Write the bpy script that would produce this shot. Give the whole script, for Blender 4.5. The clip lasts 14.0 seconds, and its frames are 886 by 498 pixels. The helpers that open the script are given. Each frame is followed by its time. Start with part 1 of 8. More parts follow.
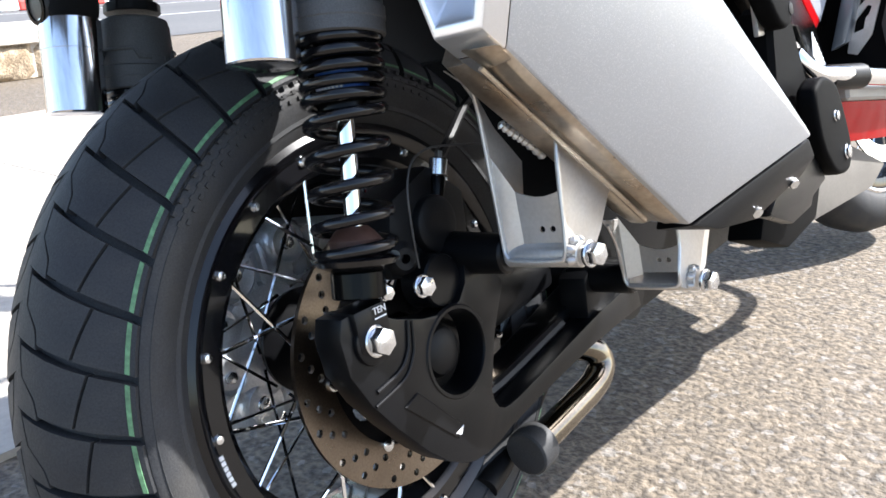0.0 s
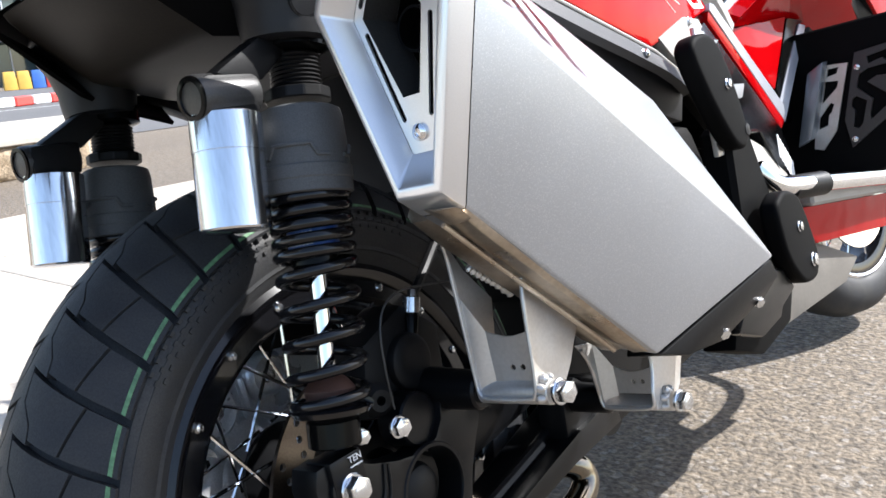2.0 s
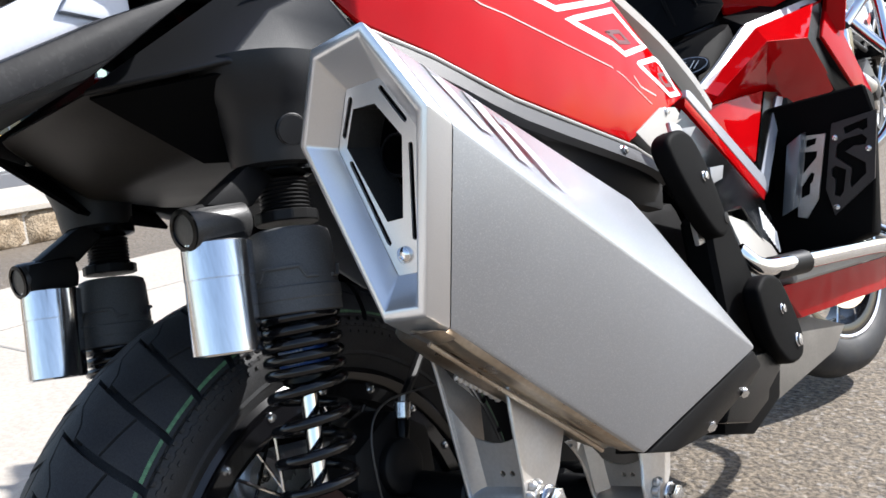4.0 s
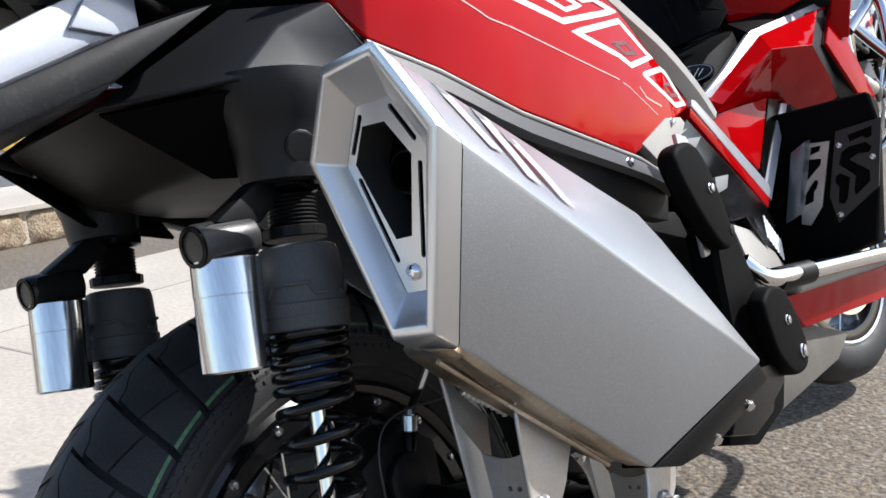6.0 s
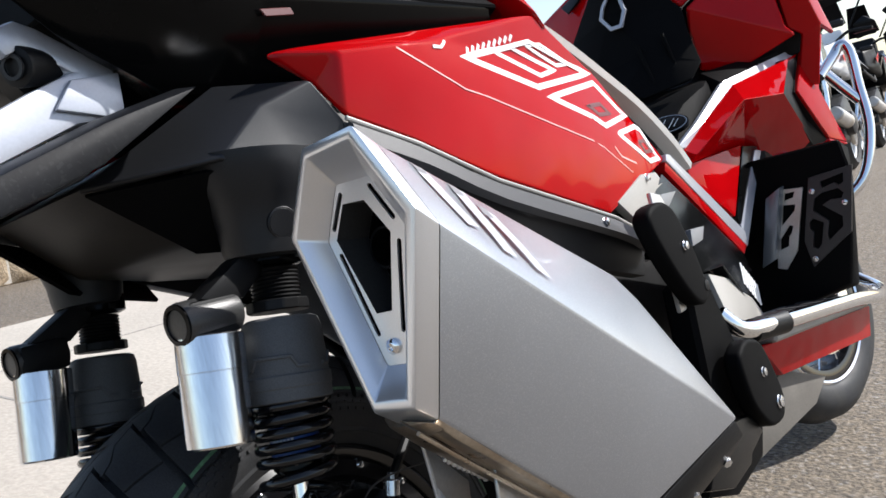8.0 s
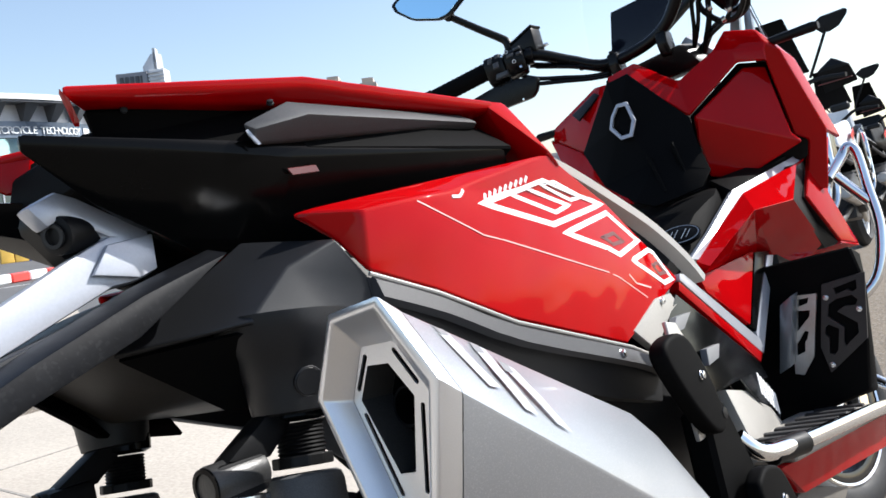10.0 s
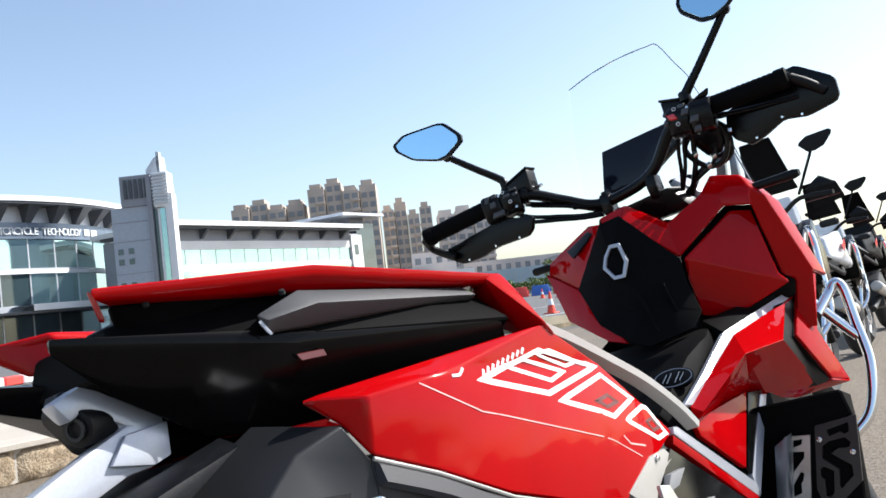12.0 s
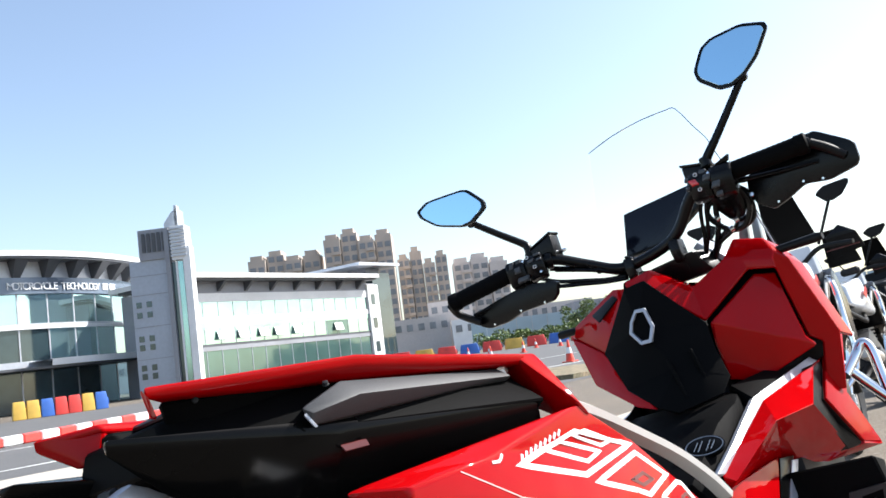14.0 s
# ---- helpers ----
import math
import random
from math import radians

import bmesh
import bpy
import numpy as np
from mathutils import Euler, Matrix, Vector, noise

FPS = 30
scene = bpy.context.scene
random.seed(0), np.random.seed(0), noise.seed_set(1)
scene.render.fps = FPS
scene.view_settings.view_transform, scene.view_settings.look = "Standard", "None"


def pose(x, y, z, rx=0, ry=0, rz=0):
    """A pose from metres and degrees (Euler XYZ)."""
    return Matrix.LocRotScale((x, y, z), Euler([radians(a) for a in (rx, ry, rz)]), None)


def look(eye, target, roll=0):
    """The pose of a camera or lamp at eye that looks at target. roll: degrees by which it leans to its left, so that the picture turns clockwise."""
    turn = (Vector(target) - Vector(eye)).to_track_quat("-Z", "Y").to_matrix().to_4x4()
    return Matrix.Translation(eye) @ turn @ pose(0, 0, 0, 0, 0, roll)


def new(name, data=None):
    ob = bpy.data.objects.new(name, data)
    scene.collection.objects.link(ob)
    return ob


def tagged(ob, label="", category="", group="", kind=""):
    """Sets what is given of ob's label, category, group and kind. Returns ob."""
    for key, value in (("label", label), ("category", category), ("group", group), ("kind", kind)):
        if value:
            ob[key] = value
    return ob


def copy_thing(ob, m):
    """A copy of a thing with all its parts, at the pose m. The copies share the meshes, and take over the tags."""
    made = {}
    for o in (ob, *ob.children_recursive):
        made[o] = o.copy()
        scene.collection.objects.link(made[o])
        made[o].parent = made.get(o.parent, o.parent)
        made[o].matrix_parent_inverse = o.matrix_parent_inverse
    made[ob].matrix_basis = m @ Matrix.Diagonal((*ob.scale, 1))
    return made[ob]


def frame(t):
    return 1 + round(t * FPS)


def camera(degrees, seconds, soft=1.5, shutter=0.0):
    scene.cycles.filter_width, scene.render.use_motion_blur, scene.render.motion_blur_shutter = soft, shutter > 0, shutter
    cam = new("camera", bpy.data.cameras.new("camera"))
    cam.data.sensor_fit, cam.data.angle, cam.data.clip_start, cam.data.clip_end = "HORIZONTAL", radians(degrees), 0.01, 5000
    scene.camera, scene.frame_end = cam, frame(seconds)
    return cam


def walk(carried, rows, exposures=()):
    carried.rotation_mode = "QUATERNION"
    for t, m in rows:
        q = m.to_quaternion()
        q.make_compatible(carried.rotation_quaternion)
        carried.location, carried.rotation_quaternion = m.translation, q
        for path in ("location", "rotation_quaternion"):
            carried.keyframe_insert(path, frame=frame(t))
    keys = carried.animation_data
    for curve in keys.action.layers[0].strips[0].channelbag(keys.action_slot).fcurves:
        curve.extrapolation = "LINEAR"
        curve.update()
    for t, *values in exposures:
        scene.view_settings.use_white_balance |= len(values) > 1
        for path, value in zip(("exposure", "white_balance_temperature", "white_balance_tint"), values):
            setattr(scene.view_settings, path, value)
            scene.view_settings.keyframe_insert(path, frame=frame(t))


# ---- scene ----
from mathutils.bvhtree import BVHTree

EXPOSURES = [(0.0, 1.74, 6260, 10), (1.5, 1.46, 6260, 10), (3.0, 1.24, 6260, 10), (5.5, 0.73, 6260, 10), (8.0, 0.65, 6300, 10), (10.5, 0.80, 6350, 9), (12.5, 0.86, 6380, 9), (14.0, 1.03, 6420, 9)]
cam = camera(55.28, 14.0, soft=1.6)
PATH = [
    (0.0, 0.4810, -0.4908, 0.6115, 38.65, -18.60, 2.30),
    (0.5, 0.4863, -0.4902, 0.6134, 38.58, -18.15, 2.49),
    (1.0, 0.4889, -0.4881, 0.6257, 38.04, -17.26, 2.91),
    (1.5, 0.4954, -0.4831, 0.6394, 37.76, -15.59, 3.36),
    (2.0, 0.5019, -0.4807, 0.6671, 37.80, -13.58, 4.22),
    (2.5, 0.5107, -0.4835, 0.6931, 37.76, -11.57, 5.04),
    (3.0, 0.5174, -0.4862, 0.7188, 37.61, -10.23, 5.52),
    (3.2, 0.5187, -0.4849, 0.7193, 37.24, -10.20, 5.71),
    (5.5, 0.5155, -0.4785, 0.7254, 37.43, -10.49, 5.68),
    (6.0, 0.5135, -0.4818, 0.7335, 37.33, -10.39, 5.55),
    (6.5, 0.5110, -0.4812, 0.7352, 37.02, -10.36, 5.30),
    (7.0, 0.5136, -0.4790, 0.7349, 36.56, -10.69, 5.12),
    (7.5, 0.5177, -0.4762, 0.7434, 36.24, -10.20, 5.87),
    (8.0, 0.5263, -0.4856, 0.7674, 36.22, -8.45, 6.00),
    (8.2, 0.5290, -0.4883, 0.7737, 36.26, -7.82, 5.85),
    (10.3, 0.5352, -0.4956, 0.8494, 37.25, -2.41, 6.96),
    (10.5, 0.5364, -0.4958, 0.8578, 37.33, -1.58, 7.15),
    (11.0, 0.5492, -0.5032, 0.8798, 37.03, 0.15, 7.12),
    (11.5, 0.5555, -0.5135, 0.8945, 36.92, 1.05, 6.82),
    (12.0, 0.5667, -0.5283, 0.9159, 36.86, 3.23, 6.54),
    (12.5, 0.5713, -0.5459, 0.9339, 37.22, 5.36, 6.58),
    (13.0, 0.5682, -0.5565, 0.9531, 37.75, 6.72, 6.84),
    (13.5, 0.5641, -0.5559, 0.9605, 37.89, 6.67, 7.12),
    (14.0, 0.5677, -0.5581, 0.9575, 38.00, 6.63, 7.31),
]
walk(cam, [(t, pose(x, y, z, 90 + pitch, roll, yaw)) for t, x, y, z, yaw, pitch, roll in PATH], exposures=EXPOSURES)

# ---- world and sun ----
SUN_AZ, SUN_EL = 36.0, 43.0
world = bpy.data.worlds.new("sky")
scene.world = world
world.use_nodes = True
sky = world.node_tree.nodes.new("ShaderNodeTexSky")
sky.sky_type, sky.sun_disc = "NISHITA", False
sky.sun_elevation, sky.sun_rotation = radians(SUN_EL), radians(SUN_AZ)
sky.air_density, sky.dust_density, sky.ozone_density = 1.0, 1.4, 0.9
back = world.node_tree.nodes["Background"]
haze = world.node_tree.nodes.new("ShaderNodeHueSaturation")
haze.inputs["Saturation"].default_value = 0.92
world.node_tree.links.new(sky.outputs[0], haze.inputs["Color"])
world.node_tree.links.new(haze.outputs[0], back.inputs[0])
back.inputs[1].default_value = 0.125
sun = new("sun", bpy.data.lights.new("sun", "SUN"))
sun.data.energy, sun.data.angle, sun.data.color = 5.0, radians(0.6), (1.0, 0.965, 0.92)
to_sun = Vector((math.sin(radians(SUN_AZ)) * math.cos(radians(SUN_EL)), math.cos(radians(SUN_AZ)) * math.cos(radians(SUN_EL)), math.sin(radians(SUN_EL))))
sun.matrix_world = look(to_sun * 40, (0, 0, 0))

# ---- materials ----


def material(name, color, rough=0.5, metal=0.0, coat=0.0, grain=0.0, grain_size=400.0, blotch=0.15, blotch_size=6.0, bump=0.0, rough_var=0.1,
             tint=None, tint_size=8.0, stretch=(1, 1, 1), spec=0.5, fleck=0.0):
    """A surface with variation at two scales: blotches and grain, both in colour and in gloss, and a fine relief."""
    mat = bpy.data.materials.new(name)
    mat.use_nodes = True
    nt = mat.node_tree
    b = nt.nodes["Principled BSDF"]
    b.inputs["Metallic"].default_value, b.inputs["Coat Weight"].default_value = metal, coat
    b.inputs["Coat Roughness"].default_value, b.inputs["Specular IOR Level"].default_value = 0.04, spec
    geo = nt.nodes.new("ShaderNodeTexCoord")
    mapping = nt.nodes.new("ShaderNodeMapping")
    mapping.inputs["Scale"].default_value = stretch
    nt.links.new(geo.outputs["Object"], mapping.inputs[0])

    def noise_at(scale, detail):
        n = nt.nodes.new("ShaderNodeTexNoise")
        n.inputs["Scale"].default_value, n.inputs["Detail"].default_value = scale, detail
        nt.links.new(mapping.outputs[0], n.inputs["Vector"])
        return n.outputs["Fac"]

    def ramp(src, lo, hi, a=0.0, z=1.0):
        r = nt.nodes.new("ShaderNodeMapRange")
        for k, v in enumerate((lo, hi, a, z)):
            r.inputs[k + 1].default_value = v
        nt.links.new(src, r.inputs[0])
        return r.outputs[0]

    def mix(fac, a, c, kind="MIX"):
        m = nt.nodes.new("ShaderNodeMix")
        m.data_type, m.blend_type = "RGBA", kind
        for src, sock in ((fac, m.inputs[0]), (a, m.inputs[6]), (c, m.inputs[7])):
            if isinstance(src, (int, float)):
                sock.default_value = src
            elif isinstance(src, tuple):
                sock.default_value = (*src, 1)
            else:
                nt.links.new(src, sock)
        return m.outputs[2]

    big, fine = noise_at(blotch_size, 5), noise_at(grain_size, 3)
    dark, light = tuple(c * (1 - blotch) for c in color), tuple(min(c * (1 + blotch), 1) for c in color)
    col = mix(ramp(big, 0.3, 0.7), dark, light)
    if tint:
        col = mix(ramp(noise_at(tint_size, 4), 0.4, 0.68), col, tint)
    if grain:
        col = mix(ramp(fine, 0.35, 0.65), col, mix(1.0, col, (1 - grain,) * 3, "MULTIPLY"))
    if fleck:
        v = nt.nodes.new("ShaderNodeTexVoronoi")
        v.inputs["Scale"].default_value = grain_size
        nt.links.new(mapping.outputs[0], v.inputs["Vector"])
        bright = nt.nodes.new("ShaderNodeSeparateColor")
        nt.links.new(v.outputs["Color"], bright.inputs[0])
        col = mix(ramp(bright.outputs[0], 0.80, 1.0, 0, fleck), col, (0.95, 0.95, 0.95))
    nt.links.new(col, b.inputs["Base Color"])
    nt.links.new(ramp(big, 0.3, 0.7, max(rough - rough_var / 2, 0.02), min(rough + rough_var / 2, 1)), b.inputs["Roughness"])
    if bump:
        bp = nt.nodes.new("ShaderNodeBump")
        bp.inputs["Strength"].default_value, bp.inputs["Distance"].default_value = bump, 0.6 / grain_size
        nt.links.new(fine, bp.inputs["Height"])
        nt.links.new(bp.outputs[0], b.inputs["Normal"])
    return mat


RED = material("red_paint", (0.365, 0.0012, 0.0026), 0.30, 0.0, 0.44, spec=0.0, grain=0.10, grain_size=1600, blotch=0.06, blotch_size=9)
_n = RED.node_tree
_p = _n.nodes["Principled BSDF"]
_p.inputs["Coat IOR"].default_value, _p.inputs["Coat Roughness"].default_value = 1.45, 0.02
_w, _h, _c = _n.nodes.new("ShaderNodeTexNoise"), _n.nodes.new("ShaderNodeBump"), _n.nodes.new("ShaderNodeTexCoord")
_w.inputs["Scale"].default_value, _w.inputs["Detail"].default_value = 16.0, 1.0
_h.inputs["Strength"].default_value, _h.inputs["Distance"].default_value = 0.5, 0.006
_n.links.new(_c.outputs["Object"], _w.inputs["Vector"])
_n.links.new(_w.outputs["Fac"], _h.inputs["Height"])
_n.links.new(_h.outputs[0], _p.inputs["Coat Normal"])
BLACK = material("black_plastic", (0.005, 0.005, 0.0055), 0.48, spec=0.20, grain=0.2, grain_size=1500, bump=0.25, blotch=0.25, blotch_size=14, rough_var=0.16)
GLOSS = material("gloss_black_plastic", (0.003, 0.003, 0.003), 0.17, spec=0.11, coat=0.0, blotch=0.2, blotch_size=10, rough_var=0.06)
GREY = material("grey_textured_plastic", (0.013, 0.0138, 0.016), 0.47, spec=0.34, grain=0.35, grain_size=1300, bump=0.3, blotch=0.15)
# lighter copy of the panel grey, so its upper strip reads as lit
LIPGREY = material("lit_grey_panel_lip", (0.050, 0.050, 0.053), 0.45, spec=0.3, grain=0.25, grain_size=1300, bump=0.4, blotch=0.12)
SLATE = material("grey_rubber_sleeve", (0.098, 0.099, 0.100), 0.6, spec=0.35, grain=0.25, grain_size=900, bump=0.35)
ARM = material("black_painted_casting", (0.004, 0.0042, 0.005), 0.34, spec=0.17, grain=0.25, grain_size=900, bump=0.12, blotch=0.2, blotch_size=20, coat=0.04)
COIL = material("black_spring_enamel", (0.005, 0.005, 0.006), 0.18, spec=0.3, coat=0.3, blotch=0.2)
SILVER = material("silver_metallic_paint", (0.41, 0.427, 0.460), 0.35, 0.80, 0.20, spec=0.6, grain=0.06, grain_size=1700, blotch=0.04, bump=0.16, fleck=0.22)
SATIN = material("satin_silver_cover", (0.80, 0.805, 0.82), 0.30, 0.80, 0.2, grain=0.05, grain_size=1500, blotch=0.05)
BRUSHED = material("brushed_aluminium", (0.74, 0.75, 0.78), 0.15, 1.0, grain=0.08, grain_size=400, stretch=(1, 1, 0.03), blotch=0.05, rough_var=0.12, bump=0.03)
STEEL = material("stainless_bracket", (0.62, 0.615, 0.61), 0.34, 0.66, grain=0.08, grain_size=300, blotch=0.10, blotch_size=22, tint=(0.54, 0.49, 0.43), tint_size=10)
HEATED = material("heat_tinted_pipe", (0.56, 0.50, 0.42), 0.30, 0.85, grain=0.15, grain_size=220, blotch=0.25, blotch_size=18, tint=(0.33, 0.24, 0.165), tint_size=11)
CHROME = material("polished_chrome", (0.86, 0.87, 0.89), 0.07, 1.0, blotch=0.05, rough_var=0.06)
ZINC = material("zinc_plated_bolt", (0.72, 0.74, 0.77), 0.20, 1.0, grain=0.12, grain_size=500, blotch=0.12, blotch_size=40)
DISC = material("brake_disc_steel", (0.205, 0.168, 0.134), 0.30, 1.0, grain=0.22, grain_size=500, blotch=0.18, blotch_size=16)
ALLOY = material("cast_aluminium", (0.78, 0.79, 0.80), 0.38, 0.15, grain=0.2, grain_size=350, bump=0.3, blotch=0.18)
CASE = material("bright_cast_aluminium", (0.80, 0.81, 0.83), 0.30, 0.6, grain=0.15, grain_size=500, bump=0.2, blotch=0.15, blotch_size=14)
RUBBER = material("tyre_rubber", (0.032, 0.033, 0.036), 0.60, spec=0.27, grain=0.3, grain_size=700, bump=0.3, blotch=0.25, blotch_size=25, rough_var=0.22, tint=(0.042, 0.041, 0.040), tint_size=22)
GREEN = material("green_mould_stripe", (0.10, 0.22, 0.11), 0.6, grain=0.3, grain_size=300, blotch=0.3, blotch_size=60)
BROWN = material("brown_bump_rubber", (0.055, 0.022, 0.014), 0.6, grain=0.2, grain_size=600)
BLUE = material("blue_sticker", (0.02, 0.10, 0.42), 0.35, blotch=0.1)
WHITE = material("white_print", (0.78, 0.78, 0.78), 0.45, blotch=0.05)
TRIM = material("pale_grey_trim", (0.43, 0.445, 0.49), 0.33, 0.25, 0.3, grain=0.05, blotch=0.06)
PINK = material("faint_pale_pinstripe", (0.80, 0.40, 0.38), 0.4, blotch=0.1)
PALEPRINT = material("pale_grey_decal", (0.46, 0.47, 0.49), 0.4, 0.2, blotch=0.06)
PRINT = material("grey_decal_print", (0.20, 0.205, 0.215), 0.4, blotch=0.06)
HANDLE = material("grey_moulded_handle", (0.062, 0.063, 0.066), 0.5, spec=0.3, grain=0.25, grain_size=900, bump=0.3)
DUSTY = material("dusty_mudguard_plastic", (0.0032, 0.0036, 0.0052), 0.50, spec=0.16, grain=0.2, grain_size=420, bump=0.03, blotch=0.3, blotch_size=30, tint=(0.006, 0.0065, 0.008), tint_size=70, fleck=0.007)
PAD = material("matt_pad_plastic", (0.004, 0.004, 0.0042), 0.62, spec=0.04, grain=0.2, grain_size=1400, bump=0.3, blotch=0.2)
KEYGREY = material("grey_rubber_keys", (0.060, 0.064, 0.070), 0.45, spec=0.4, grain=0.2, grain_size=900, blotch=0.2, blotch_size=40)
HEAD = material("satin_head_casting", (0.055, 0.054, 0.053), 0.36, 0.3, grain=0.3, grain_size=900, bump=0.3)
SOOT = material("black_control_plastic", (0.0028, 0.0028, 0.003), 0.29, spec=0.20, grain=0.2, grain_size=1500, bump=0.15, blotch=0.2)
TANG = material("bronze_black_steel", (0.22, 0.195, 0.160), 0.14, 1.0, grain=0.2, grain_size=300, blotch=0.25, blotch_size=20)
BELLY = material("dusty_belly_plastic", (0.115, 0.105, 0.092), 0.6, spec=0.3, grain=0.2, grain_size=500, blotch=0.2, blotch_size=12)
SEAT = material("seat_vinyl", (0.014, 0.015, 0.018), 0.55, grain=0.3, grain_size=600, bump=0.4)
KICK = material("dark_anodised_plate", (0.035, 0.033, 0.034), 0.42, 0.3, grain=0.15, grain_size=700, blotch=0.15)
SLATEBLUE = material("blue_grey_steel", (0.20, 0.225, 0.26), 0.30, 0.6, blotch=0.08)
# grey seat base edge; the pale tone puts sunlight into its colour
SEATTRIM = material("sunlit_seat_trim", (0.70, 0.68, 0.64), 0.42, grain=0.1, grain_size=700, blotch=0.06)
# black liner; the brown tint paints in beige light from below
UNDER = material("warm_lit_black_liner", (0.024, 0.021, 0.018), 0.5, spec=0.2, grain=0.2, grain_size=500, blotch=0.3, blotch_size=9)
SEATEDGE = material("grey_seat_base", (0.33, 0.315, 0.29), 0.48, grain=0.15, grain_size=700, bump=0.2)
CLEARRED = material("red_tail_lens", (0.62, 0.02, 0.02), 0.12, coat=1.0, blotch=0.1)
GLASSDARK = material("dark_display_glass", (0.004, 0.006, 0.012), 0.10, spec=0.2, coat=0.15, blotch=0.1, rough_var=0.03)
MIRROR = material("blue_mirror_glass", (0.50, 0.78, 0.95), 0.02, 1.0, blotch=0.01, rough_var=0.01)
LABEL = material("dark_red_print", (0.10, 0.012, 0.012), 0.4)
SCREEN = bpy.data.materials.new("clear_windscreen")
SCREEN.use_nodes = True
_b = SCREEN.node_tree.nodes["Principled BSDF"]
_b.inputs["Transmission Weight"].default_value, _b.inputs["Roughness"].default_value, _b.inputs["IOR"].default_value = 1.0, 0.02, 1.05
_b.inputs["Base Color"].default_value = (0.97, 0.98, 0.98, 1)

# ---- mesh helpers ----


def thing(name, m, label, category, group="", kind=""):
    """An Empty that carries the parts of one thing."""
    ob = new(name)
    ob.matrix_world = m
    ob.empty_display_size = 0.1
    return tagged(ob, label, category, group, kind)


def mesh_of(name, bm, mat, sharp=32.0):
    bmesh.ops.remove_doubles(bm, verts=bm.verts, dist=1e-6)
    bmesh.ops.recalc_face_normals(bm, faces=bm.faces)
    for e in bm.edges:
        e.smooth = len(e.link_faces) == 2 and e.calc_face_angle(0) < radians(sharp)
    for f in bm.faces:
        f.smooth = True
    me = bpy.data.meshes.new(name)
    bm.to_mesh(me)
    bm.free()
    for one in (mat if isinstance(mat, (list, tuple)) else [mat]):
        me.materials.append(one)
    return me


def part(name, bm, mat, parent, label="", sharp=32.0):
    """Links a bmesh as one mesh object under a thing or a part."""
    ob = new(name, mesh_of(name, bm, mat, sharp))
    ob.parent = parent
    return tagged(ob, label)


def solo(name, bm, mat, label, category, m=None, group="", kind="", sharp=32.0):
    """A thing of one mesh."""
    ob = new(name, mesh_of(name, bm, mat, sharp))
    if m is not None:
        ob.matrix_world = m
    return tagged(ob, label, category, group, kind)


def bevel(bm, w, seg=1, ang=25.0):
    bmesh.ops.recalc_face_normals(bm, faces=bm.faces)
    edges = [e for e in bm.edges if len(e.link_faces) == 2 and e.calc_face_angle(0) > radians(ang)]
    if edges:
        bmesh.ops.bevel(bm, geom=edges, offset=w, segments=seg, affect="EDGES", profile=0.6, clamp_overlap=True)
    return bm


def hull(pts, w=0.0, seg=1):
    bm = bmesh.new()
    bmesh.ops.convex_hull(bm, input=[bm.verts.new(p) for p in pts])
    bmesh.ops.delete(bm, geom=[v for v in bm.verts if not v.link_faces], context="VERTS")
    bmesh.ops.dissolve_limit(bm, angle_limit=radians(1.5), verts=bm.verts, edges=bm.edges)
    return bevel(bm, w, seg) if w else bm


def box(lo, hi, w=0.0, seg=1):
    return hull([(x, y, z) for x in (lo[0], hi[0]) for y in (lo[1], hi[1]) for z in (lo[2], hi[2])], w, seg)


def plate(pts, off, w=0.0, holes=(), seg=1):
    """A flat outline given depth by the vector off, with openings cut through it."""
    bm = bmesh.new()
    edges = []
    for loop in (pts, *holes):
        vs = [bm.verts.new(p) for p in loop]
        edges += [bm.edges.new((vs[k], vs[(k + 1) % len(vs)])) for k in range(len(vs))]
    if holes:
        bmesh.ops.triangle_fill(bm, use_beauty=True, use_dissolve=False, edges=edges)
    else:
        bm.faces.new(vs)
    got = bmesh.ops.extrude_face_region(bm, geom=list(bm.faces))
    bmesh.ops.translate(bm, vec=off, verts=[g for g in got["geom"] if isinstance(g, bmesh.types.BMVert)])
    return bevel(bm, w, seg) if w else bm


def loft(rings, caps=True, closed=True):
    bm = bmesh.new()
    rows = [[bm.verts.new(p) for p in ring] for ring in rings]
    n = len(rows[0])
    for a, c in zip(rows, rows[1:]):
        for k in range(n if closed else n - 1):
            bm.faces.new((a[k], a[(k + 1) % n], c[(k + 1) % n], c[k]))
    if caps:
        bm.faces.new(rows[0][::-1]), bm.faces.new(rows[-1])
    return bm


def spun(profile, origin, axis, seg=32, caps=True):
    """A turned body: pairs of distance along the axis and radius."""
    q = Vector((0, 0, 1)).rotation_difference(Vector(axis).normalized())
    o = Vector(origin)
    rings = [[o + q @ Vector((r * math.cos(2 * math.pi * k / seg), r * math.sin(2 * math.pi * k / seg), a)) for k in range(seg)] for a, r in profile]
    return loft(rings, caps)


def rod(p, q, r, r2=None, seg=16, w=0.0):
    p, q = Vector(p), Vector(q)
    bm = spun([(0, r), ((q - p).length, r if r2 is None else r2)], p, q - p, seg)
    return bevel(bm, w, 1, 50) if w else bm


def ring(profile, origin, axis, seg=48):
    """A turned body whose profile closes on itself."""
    return spun([*profile, profile[0]], origin, axis, seg, caps=False)


